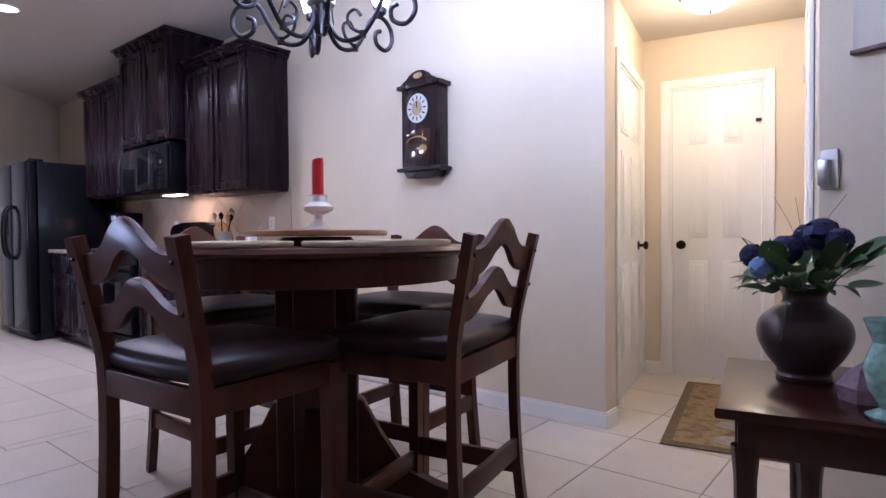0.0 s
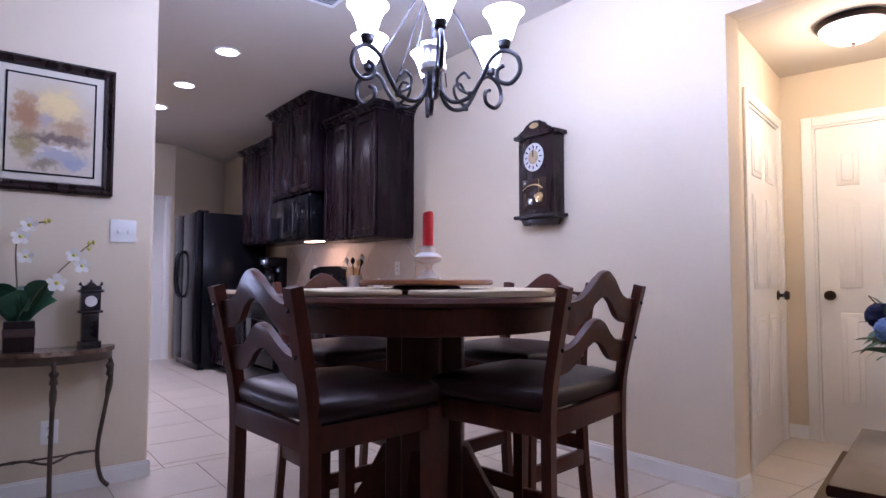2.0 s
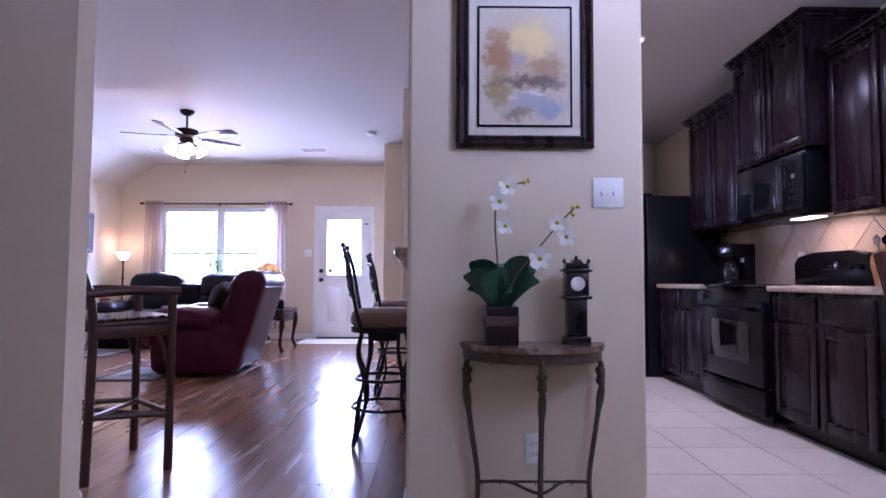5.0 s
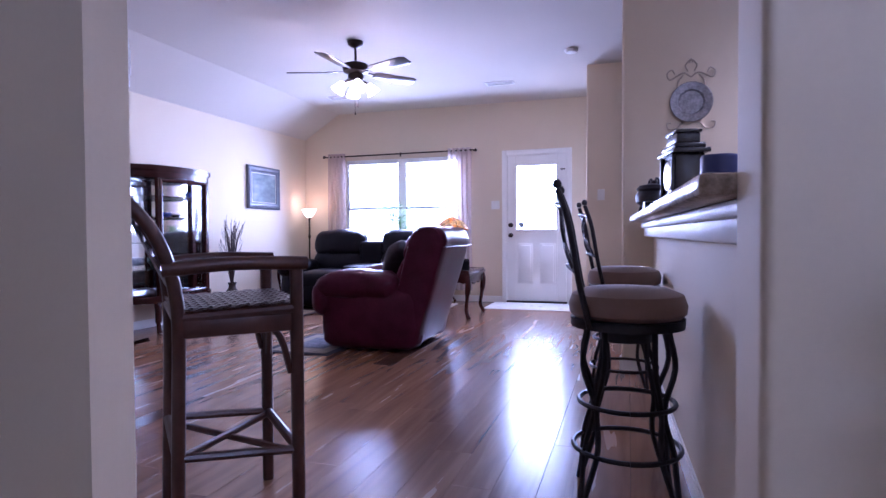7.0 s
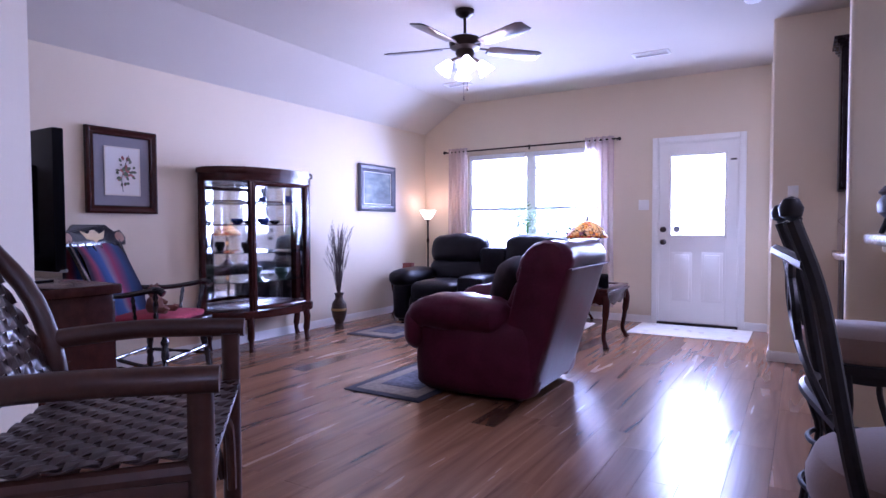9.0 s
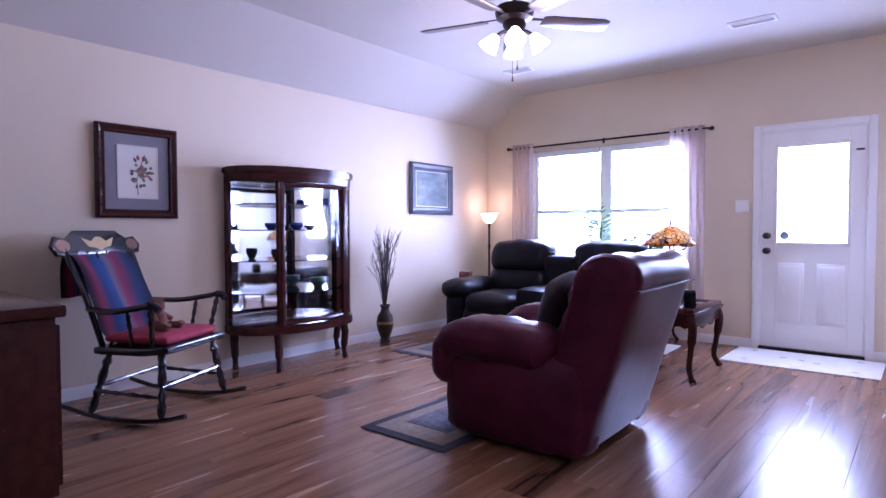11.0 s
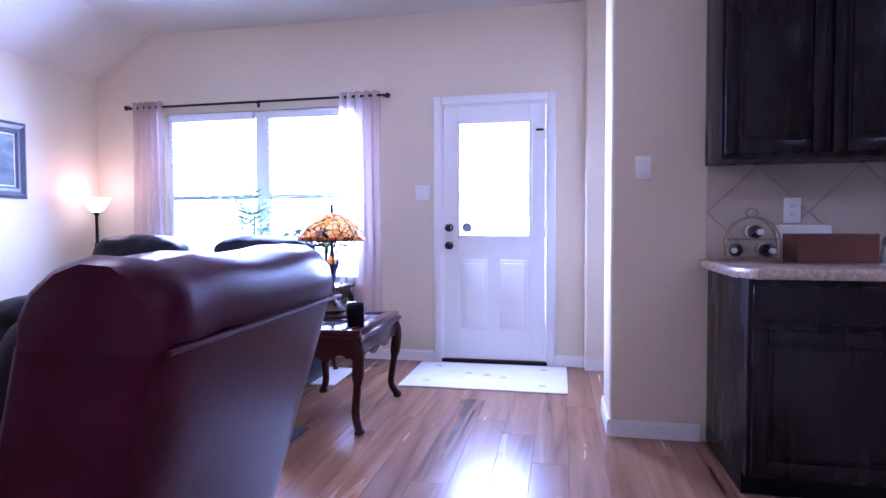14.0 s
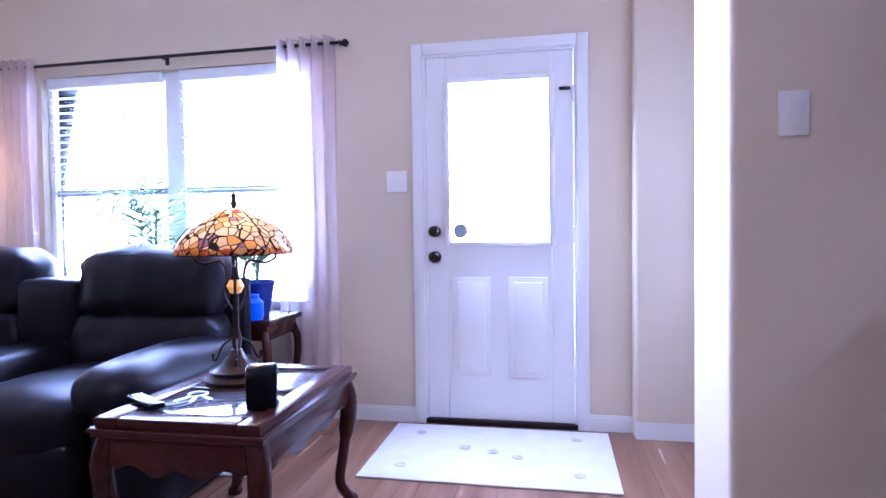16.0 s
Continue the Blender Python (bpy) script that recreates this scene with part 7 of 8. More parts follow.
for k in range(6):
    a = k * math.pi / 3 + 0.55
    c, s = math.cos(a), math.sin(a)
    p = [(0.028, -0.76), (0.035, -0.85), (0.08, -0.905), (0.15, -0.895), (0.20, -0.83), (0.235, -0.765), (0.285, -0.74), (0.335, -0.77), (0.345, -0.825), (0.31, -0.865), (0.265, -0.85), (0.26, -0.81), (0.285, -0.795)]
    part("scroll_arm", tube(smoothed([(r * c, r * s, z) for r, z in p], 5), 0.0085, 8), IRON, chd)
    p = [(0.15, -0.885), (0.11, -0.86), (0.10, -0.82), (0.13, -0.80), (0.15, -0.825)]
    part("inner_curl", tube(smoothed([(r * c, r * s, z) for r, z in p], 4), 0.006, 6), IRON, chd)
    part("collar", moved(lathe([(0.013, -0.012), (0.013, 0.012)], 10), Matrix.Translation((0.155 * c, 0.155 * s, -0.89))), IRON, chd)
    part("lamp_cup", lathe([(0.006, -0.745), (0.010, -0.738), (0.022, -0.728), (0.026, -0.706), (0.024, -0.702), (0, -0.702)], 16, None, (0.285 * c, 0.285 * s, 0)), IRON, chd)
    part("shade", lathe([(0.026, -0.705), (0.036, -0.682), (0.045, -0.65), (0.060, -0.615), (0.076, -0.598), (0.073, -0.596), (0.056, -0.615), (0.040, -0.65), (0.02, -0.695), (0, -0.70)], 22, None, (0.285 * c, 0.285 * s, 0)), LAMPGLASS, chd, "lit frosted glass bell shade")
    lamp("chandelier_bulb", "POINT", (cx_ + 0.285 * c, cy_ + 0.285 * s, TOP - 0.74), 11.5, COOL, 0.05)

# wall clock
CLOCKWOOD = material("near_black_walnut", (0.016, 0.008, 0.008), 0.28, vary=0.35, scale=4, fine=28, stretch=(5, 5, 1), spec=0.3)
wc = thing("wall_clock", (-1.85, WY, 1.70), 0, "dark wooden pendulum wall clock with a white dial", "clock")
part("case", box(-0.16, 0.16, -0.105, -0.002, -0.26, 0.235, 0.006), CLOCKWOOD, wc)
b = box(-0.19, 0.19, -0.125, -0.002, 0.235, 0.262, 0.006)
part("cornice", b, CLOCKWOOD, wc)
out = [(-0.17, 0.26), (0.17, 0.26), (0.13, 0.285), (0.10, 0.29), (0.085, 0.315), (0.04, 0.335), (0.0, 0.34), (-0.04, 0.335), (-0.085, 0.315), (-0.10, 0.29), (-0.13, 0.285)]
part("crest", sheet(out, -0.115, -0.09, None, 0.004), CLOCKWOOD, wc)
part("carved_ornament", sheet([(0.04 * math.cos(t), 0.305 + 0.018 * math.sin(t)) for t in [2 * math.pi * i / 16 for i in range(16)]], -0.120, -0.113, None, 0.002), GOLD, wc)
part("base_moulding", slab([(-0.19, -0.002), (-0.19, -0.125), (0.19, -0.125), (0.19, -0.002)], -0.285, -0.26, None, 0.008), CLOCKWOOD, wc)
part("bottom_panel", sheet([(-0.15, -0.285), (-0.12, -0.325), (0.12, -0.325), (0.15, -0.285)][::-1], -0.10, -0.004, None, 0.004), CLOCKWOOD, wc)
part("dial", moved(lathe([(0, 0), (0.088, 0), (0.091, 0.006), (0.084, 0.008), (0, 0.008)], 36), Matrix.Translation((-0.012, -0.105, 0.105)) @ Matrix.Rotation(radians(90), 4, "X")), material("white_dial", (0.6, 0.6, 0.58), 0.4, vary=0.03), wc)
part("dial_centre", moved(lathe([(0, 0), (0.045, 0), (0.045, 0.0015), (0, 0.002)], 28), Matrix.Translation((-0.012, -0.1135, 0.105)) @ Matrix.Rotation(radians(90), 4, "X")), material("gilt_dial_centre", (0.42, 0.32, 0.18), 0.4, metal=0.4, vary=0.3, scale=60), wc)
for k in range(12):
    t = radians(90 - 30 * k)
    part("hour_numeral", moved(box(-0.004, 0.004, -0.0005, 0.0005, -0.011, 0.011), Matrix.Translation((-0.012 + 0.066 * math.cos(t), -0.1142, 0.105 + 0.066 * math.sin(t))) @ Matrix.Rotation(-(t - math.pi / 2), 4, "Y")), BLACKAPP, wc, "", False)
for ang, L in ((95, 0.045), (85, 0.07)):
    t = radians(ang)
    part("hand_pointer", moved(box(-0.0022, 0.0022, -0.0006, 0.0006, 0, L), Matrix.Translation((-0.012, -0.1165, 0.105)) @ Matrix.Rotation(-(t - math.pi / 2), 4, "Y")), BLACKAPP, wc, "", False)
part("pendulum_window", box(-0.12, 0.10, -0.109, -0.104, -0.225, -0.03, 0.002), material("smoked_clock_glass", (0.035, 0.018, 0.014), 0.1, vary=0.2), wc)
BRASS = material("polished_brass", (0.65, 0.48, 0.24), 0.2, metal=1.0, vary=0.05)
part("pendulum_bob", moved(lathe([(0, 0), (0.036, 0), (0.03, 0.008), (0, 0.011)], 24), Matrix.Translation((0.035, -0.109, -0.155)) @ Matrix.Rotation(radians(90), 4, "X")), BRASS, wc)
part("pendulum_rod", box(0.033, 0.037, -0.112, -0.109, -0.14, -0.04), BRASS, wc)
wc.scale = (0.93, 1, 1)
arc = [(-0.02 + 0.10 * math.cos(radians(t)), -0.112, -0.13 + 0.06 * math.sin(radians(t))) for t in range(30, 151, 12)]
part("gilt_lettering", tube(arc, 0.006, 5, None, 0.3), GOLD, wc)

# picture on the pier, and the console table under it
LAND = bpy.data.materials.new("autumn_landscape_painting")
LAND.use_nodes = True
_n, _l = LAND.node_tree.nodes, LAND.node_tree.links
_co, _nz, _n2 = _n.new("ShaderNodeTexCoord"), _n.new("ShaderNodeTexNoise"), _n.new("ShaderNodeTexNoise")
_nz.inputs["Scale"].default_value, _nz.inputs["Detail"].default_value = 16, 5
_n2.inputs["Scale"].default_value, _n2.inputs["Detail"].default_value = 45, 5


def _vec(op, a, b):
    m_ = _n.new("ShaderNodeVectorMath")
    m_.operation = op
    for i, q in enumerate((a, b)):
        if isinstance(q, tuple):
            m_.inputs[i].default_value = q
        else:
            _l.new(q, m_.inputs[i])
    return m_


for _t in (_nz, _n2):
    _l.new(_co.outputs["Object"], _t.inputs["Vector"])
_wob = _vec("MULTIPLY", _vec("SUBTRACT", _nz.outputs["Color"], (0.5, 0.5, 0.5)).outputs[0], (0.11, 0, 0.06))
_fin = _vec("MULTIPLY", _vec("SUBTRACT", _n2.outputs["Color"], (0.5, 0.5, 0.5)).outputs[0], (0.09, 0, 0.065))
_at = _vec("ADD", _vec("ADD", _co.outputs["Object"], _wob.outputs[0]).outputs[0], _fin.outputs[0])
_last = None
# soft brush patches: centre, half size, colour, strength
for _x, _z, _rx, _rz, _c, _k in (
        (0.0, 0.0, 0.17, 0.22, (0.50, 0.38, 0.23), 0.75), (0.03, 0.105, 0.095, 0.085, (0.74, 0.58, 0.27), 1.0),
        (-0.10, 0.045, 0.055, 0.10, (0.38, 0.19, 0.08), 0.9), (-0.11, -0.10, 0.055, 0.07, (0.30, 0.23, 0.08), 0.85),
        (0.09, 0.0, 0.07, 0.05, (0.40, 0.25, 0.13), 0.85), (-0.03, 0.02, 0.04, 0.032, (0.42, 0.36, 0.36), 0.9),
        (0.02, -0.06, 0.14, 0.032, (0.15, 0.10, 0.085), 0.9), (0.03, -0.14, 0.11, 0.04, (0.36, 0.36, 0.42), 0.85),
        (0.10, -0.18, 0.06, 0.045, (0.30, 0.32, 0.43), 0.85), (-0.03, -0.19, 0.06, 0.03, (0.22, 0.17, 0.11), 0.8),
        (0.04, -0.112, 0.055, 0.010, (0.70, 0.66, 0.62), 0.85), (-0.05, -0.125, 0.03, 0.014, (0.66, 0.58, 0.52), 0.7),
        (-0.12, 0.13, 0.03, 0.03, (0.46, 0.30, 0.14), 0.6), (0.11, 0.04, 0.03, 0.025, (0.52, 0.40, 0.24), 0.6)):
    _d = _vec("LENGTH", _vec("MULTIPLY", _vec("SUBTRACT", _at.outputs[0], (_x, 0.0, _z)).outputs[0], (1 / _rx, 0.0, 1 / _rz)).outputs[0], (0, 0, 0))
    _e = _n.new("ShaderNodeMapRange")
    _e.interpolation_type = "SMOOTHSTEP"
    _e.inputs["From Min"].default_value, _e.inputs["From Max"].default_value = 0.35, 1.35
    _e.inputs["To Min"].default_value, _e.inputs["To Max"].default_value = _k, 0.0
    _l.new(_d.outputs["Value"], _e.inputs["Value"])
    _mx = _n.new("ShaderNodeMixRGB")
    _mx.inputs["Color1"].default_value, _mx.inputs["Color2"].default_value = (0.62, 0.54, 0.43, 1), (*_c, 1)
    _l.new(_e.outputs[0], _mx.inputs["Fac"])
    if _last:
        _l.new(_last, _mx.inputs["Color1"])
    _last = _mx.outputs[0]
_l.new(_last, _n["Principled BSDF"].inputs["Base Color"])
_n["Principled BSDF"].inputs["Roughness"].default_value = 0.55
lp, iw, ih = framed("landscape_picture", (PX, 1.72, 1.77), 90, 0.535, 0.645, CLOCKWOOD, LAND, CREAM, 0.05, 0.04, "autumn cottage landscape painting in a dark wooden frame", BLACKAPP, 0.04)

MARBLE = picture("brown_marble", [(0.3, (0.05, 0.03, 0.025)), (0.5, (0.16, 0.10, 0.07)), (0.62, (0.30, 0.22, 0.16)), (0.7, (0.10, 0.07, 0.055))], 9, 6.0)
MARBLE.node_tree.nodes["Principled BSDF"].inputs["Roughness"].default_value = 0.2
AIRON = material("antiqued_bronze_iron", (0.085, 0.062, 0.045), 0.5, metal=0.6, vary=0.35, scale=20, bump=0.2)
cs = thing("console_table", (PX + 0.005, 1.745, 0), -90, "half-round marble console table on slender iron legs", "table")
# local: wall at y = 0, room at +y
cs.scale = (0.82, 0.88, 0.968)
half = [(-0.335, 0.0)] + [(0.335 * -math.cos(t), 0.27 * math.sin(t)) for t in [math.pi * i / 24 for i in range(1, 24)]] + [(0.335, 0.0)]
half = half[::-1]
part("marble_top", slab(half, 0.70, 0.722, None, 0.006), MARBLE, cs)
part("metal_rim", slab([(x * 0.96, y * 0.95) for x, y in half], 0.66, 0.70, None, 0.004), AIRON, cs)
feet = [(-0.295, 0.05), (0.0, 0.245), (0.295, 0.05)]
for x, y in feet:
    p = smoothed([(x, y, 0.68), (x * 1.06, y * 1.06 + 0.012, 0.60), (x * 0.98, y * 0.98, 0.42), (x * 0.86, y * 0.88, 0.20), (x * 0.92, y * 0.95, 0.06), (x * 1.06, y * 1.08 + 0.008, 0.008)], 5)
    part("leg", tube(p, [0.012 + 0.006 * (1 if 6 < i < 9 else 0) for i in range(len(p))], 8), AIRON, cs)
    part("leaf_collar", lathe([(0.010, 0.56), (0.022, 0.575), (0.016, 0.60), (0.026, 0.62), (0.012, 0.635)], 10, None, (x * 1.03, y * 1.03 + 0.008, 0)), AIRON, cs)
part("stretcher", tube(smoothed([(-0.25, 0.045, 0.19), (-0.12, 0.10, 0.205), (0.0, 0.215, 0.20), (0.12, 0.10, 0.205), (0.25, 0.045, 0.19)], 6), 0.006, 7), AIRON, cs)
part("stretcher", tube([(-0.25, 0.045, 0.19), (0.25, 0.045, 0.19)], 0.005, 7), AIRON, cs)
for k in range(6):
    x = -0.2 + 0.08 * k
    part("stretcher_twist", tube(smoothed([(x, 0.045, 0.19), (x + 0.03, 0.07, 0.20), (x + 0.04, 0.10, 0.195)], 3), 0.003, 5), AIRON, cs)

# orchid
op = thing("orchid_plant", (PX + 0.12, 1.615, 0.699), 0, "white artificial orchid with green leaves in a dark square pot", "plant")
part("pot", slab([(-0.058, -0.058), (0.058, -0.058), (0.058, 0.058), (-0.058, 0.058)], 0.0, 0.14, None, 0.004), CLOCKWOOD, op)
part("pot_band", slab([(-0.06, -0.06), (0.06, -0.06), (0.06, 0.06), (-0.06, 0.06)], 0.07, 0.105, None, 0.002), material("copper_bark_band", (0.06, 0.03, 0.025), 0.5, vary=0.4, scale=40), op)
OLEAF = material("dark_orchid_leaf", (0.020, 0.075, 0.035), 0.4, vary=0.25, obj_vary=0.25)
STEMM = material("orchid_stem", (0.10, 0.09, 0.03), 0.6)
WPETAL = material("white_silk_petal", (0.75, 0.73, 0.68), 0.7, vary=0.05)
YEL = material("yellow_bud", (0.55, 0.50, 0.05), 0.6, vary=0.2)


def leaf_blade(base, tip, width, bend, n=6, twist=0.0):
    """A curved leaf with a fold along its rib."""
    base, tip = Vector(base), Vector(tip)
    d = (tip - base)
    sd = Vector((-d.y, d.x, 0))
    sd = sd.normalized() if sd.length > 1e-5 else Vector((1, 0, 0))
    sd = Matrix.Rotation(twist, 3, d.normalized()) @ sd
    b = bmesh.new()
    prev = None
    for i in range(n + 1):
        t = i / n
        c = base + d * t + Vector((0, 0, bend * math.sin(math.pi * t)))
        w_ = width * (math.sin(math.pi * min(1, 0.12 + 0.88 * t)) ** 0.7) * (1 - 0.1 * t)
        cur = (b.verts.new(c - sd * w_ + Vector((0, 0, 0.18 * w_))), b.verts.new(c), b.verts.new(c + sd * w_ + Vector((0, 0, 0.18 * w_))))
        if prev:
            b.faces.new((prev[0], prev[1], cur[1], cur[0]))
            b.faces.new((prev[1], prev[2], cur[2], cur[1]))
        prev = cur
    return b


for k, (a, L, h) in enumerate(((1.2, 0.13, 0.10), (1.9, 0.12, 0.15), (-1.2, 0.13, 0.12), (-1.8, 0.11, 0.07), (0.3, 0.10, 0.06), (-0.4, 0.12, 0.13), (2.6, 0.07, 0.16), (1.4, 0.09, 0.19), (-1.4, 0.10, 0.17))):
    part("leaf", leaf_blade((0, 0, 0.13), (L * math.cos(a) * 0.7, L * 1.15 * math.sin(a), 0.13 + h), 0.058, 0.04, 8, 0.9), OLEAF, op)


def orchid_flower(centre, face, r):
    f = part("flower", bmesh_disc(centre, face, r), WPETAL, op)
    q = Vector(face).to_track_quat("Z", "Y").to_matrix().to_4x4()
    part("flower_lip", moved(lathe([(0, 0), (r * 0.22, 0.006), (r * 0.12, 0.02), (0, 0.024)], 8), Matrix.Translation(centre) @ q), YEL, f)


def bmesh_disc(centre, face, r):
    b = bmesh.new()
    q = Vector(face).to_track_quat("Z", "Y").to_matrix().to_4x4()
    for k in range(5):
        a = k * 2 * math.pi / 5 + 0.3
        w_ = 0.42 if k % 2 else 0.3
        vs = [b.verts.new((r * u * math.cos(a) - r * v * math.sin(a), r * u * math.sin(a) + r * v * math.cos(a), 0.012 * u + 0.004 * (k % 2))) for u, v in ((0, 0), (0.35, w_), (0.8, w_ * 0.9), (1.0, 0), (0.8, -w_ * 0.9), (0.35, -w_))]
        b.faces.new(vs)
    return moved(b, Matrix.Translation(centre) @ q)


st1 = smoothed([(0, 0, 0.13), (0.0, -0.012, 0.30), (0.0, -0.02, 0.48), (0.01, 0.01, 0.57), (0.01, 0.085, 0.595)], 5)
st2 = smoothed([(0, 0.01, 0.13), (0.03, 0.06, 0.26), (0.03, 0.15, 0.37), (0.02, 0.23, 0.46), (0.02, 0.27, 0.50)], 5)
part("stem", tube(st1, 0.0035, 6), STEMM, op)
part("stem", tube(st2, 0.003, 6), STEMM, op)
for c_, r_ in (((0.02, -0.005, 0.52), 0.042), ((0.015, 0.025, 0.575), 0.038), ((0.025, 0.015, 0.43), 0.036), ((0.05, 0.135, 0.31), 0.045), ((0.04, 0.20, 0.44), 0.036), ((0.035, 0.235, 0.39), 0.038)):
    orchid_flower(c_, (1, -0.1, 0.15), r_)
for c_ in ((0.01, 0.085, 0.595), (0.015, 0.10, 0.60), (0.02, 0.262, 0.475), (0.02, 0.28, 0.505), (0.02, 0.262, 0.50)):
    part("bud", lathe([(0, -0.012), (0.009, 0), (0, 0.014)], 8, None, c_), YEL, op)

gc = thing("miniature_clock", (PX + 0.10, 1.895, 0.699), 90, "miniature dark grandfather clock on the console", "clock")
b = box(-0.048, 0.048, -0.035, 0.035, 0, 0.03, 0.003)
box(-0.036, 0.036, -0.028, 0.028, 0.03, 0.165, 0.003, 2, b)
box(-0.052, 0.052, -0.036, 0.036, 0.165, 0.178, 0.003, 2, b)
box(-0.042, 0.042, -0.031, 0.031, 0.178, 0.265, 0.003, 2, b)
box(-0.054, 0.054, -0.037, 0.037, 0.265, 0.277, 0.003, 2, b)
part("case", b, BLACKLAC, gc)
part("pediment", sheet([(-0.045, 0.277), (0.045, 0.277), (0.04, 0.30), (0.02, 0.292), (0.012, 0.312), (-0.012, 0.312), (-0.02, 0.292), (-0.04, 0.30)], -0.03, 0.02, None, 0.003), BLACKLAC, gc)
for x in (-0.045, 0.0, 0.045):
    part("finial", lathe([(0.004, 0.0), (0.008, 0.008), (0, 0.02)], 8, None, (x, -0.01, 0.297 if x else 0.31)), BLACKLAC, gc)
part("dial", moved(lathe([(0, 0), (0.026, 0), (0.026, 0.003), (0, 0.004)], 20), Matrix.Translation((0, -0.031, 0.222)) @ Matrix.Rotation(radians(90), 4, "X")), PAPER, gc)
part("trunk_window", box(-0.024, 0.024, -0.0305, -0.027, 0.045, 0.15, 0.001), BLACKGLASS, gc)

# hall end: rug, stand, vase, dome light
RUGG = picture("gold_brown_rug", [(0.32, (0.12, 0.075, 0.03)), (0.46, (0.21, 0.135, 0.055)), (0.58, (0.27, 0.18, 0.08)), (0.70, (0.15, 0.09, 0.04))], 16, 8.0)
RUGG.node_tree.nodes["Principled BSDF"].inputs["Roughness"].default_value = 0.95
hr = thing("hall_rug", (-0.215, 4.97, 0), 11, "gold and brown patterned runner before the hall door", "rug")
part("rug_border", box(-0.30, 0.30, -0.66, 0.66, 0.001, 0.009, 0.003), material("dark_gold_border", (0.13, 0.085, 0.035), 0.95, vary=0.3, scale=40, bump=0.4), hr)
part("rug_field", box(-0.25, 0.25, -0.61, 0.61, 0.005, 0.0115, 0.002), RUGG, hr)
for y in (-0.5, -0.25, 0.0, 0.25, 0.5):
    part("rug_motif", moved(lathe([(0, 0), (0.075, 0), (0.07, 0.001), (0.03, 0.0015), (0, 0.0012)], 9), Matrix.Translation((0, y, 0.0115))), R_TAN, hr)

stand = thing("nest_table", (0.561, 3.089, 0), 10.7, "nest of dark mahogany tables with fluted legs", "table")
part("tabletop", slab([(-0.37, -0.31), (0.40, -0.31), (0.40, 0.24), (-0.37, 0.24)], 0.63, 0.655, None, 0.008), MAHOG, stand)
part("front_apron", box(-0.33, 0.36, -0.28, -0.262, 0.555, 0.63, 0.004), MAHOG, stand)
part("side_apron", box(-0.335, -0.317, -0.26, 0.19, 0.555, 0.63, 0.004), MAHOG, stand)
part("rear_apron", box(-0.33, 0.36, 0.192, 0.21, 0.555, 0.63, 0.004), MAHOG, stand)
for x, y in ((-0.315, -0.26), (0.34, -0.26), (-0.315, 0.19), (0.34, 0.19), (-0.20, -0.22), (0.14, -0.22), (-0.20, 0.14), (0.05, -0.24)):
    part("leg", tube([(x, y, 0.57), (x, y, 0.50), (x, y, 0.0)], [0.028, 0.022, 0.016], 8), MAHOG, stand)
part("inner_shelf", box(-0.24, 0.30, -0.24, 0.17, 0.545, 0.56, 0.004), MAHOG, stand)
vz = thing("flower_vase", (0.36, 3.10, 0.655), 0, "dark bronze pot-bellied vase with blue silk flowers", "vase")
part("vase_body", lathe([(0, 0), (0.078, 0)] + [(p.x, p.z) for p in smoothed([(0.084, 0, 0.012), (0.078, 0, 0.028), (0.112, 0, 0.075), (0.138, 0, 0.135), (0.130, 0, 0.19), (0.088, 0, 0.232), (0.066, 0, 0.25), (0.064, 0, 0.275), (0.082, 0, 0.30)], 5)] + [(0.074, 0.302), (0.055, 0.27), (0, 0.26)], 40), material("dark_bronze_glaze", (0.062, 0.040, 0.040), 0.30, metal=0.25, vary=0.3, scale=10, coat=0.2), vz)
FLEAF = material("silk_leaf", (0.065, 0.13, 0.05), 0.5, vary=0.35, obj_vary=0.45)
NAVYP = material("navy_silk_petal", (0.015, 0.018, 0.075), 0.8, vary=0.3, obj_vary=0.3)
BLUEP = material("pale_blue_petal", (0.17, 0.25, 0.50), 0.8, vary=0.2)
rng = random.Random(21)
for k in range(46):
    a = rng.uniform(0, 6.28)
    L = rng.uniform(0.08, 0.27)
    base = (0.05 * math.cos(a), 0.05 * math.sin(a), 0.29)
    tip = (L * math.cos(a), L * math.sin(a), 0.30 + rng.uniform(-0.02, 0.17))
    mid = Vector(base).lerp(Vector(tip), 0.45)
    part("leaf", leaf_blade(mid, tip, rng.uniform(0.022, 0.042), rng.uniform(-0.01, 0.03), 5, rng.uniform(-0.7, 0.7)), FLEAF, vz)
    if k % 3 == 0:
        part("stem", tube([base, mid, tip], 0.0025, 5), STEMM, vz)
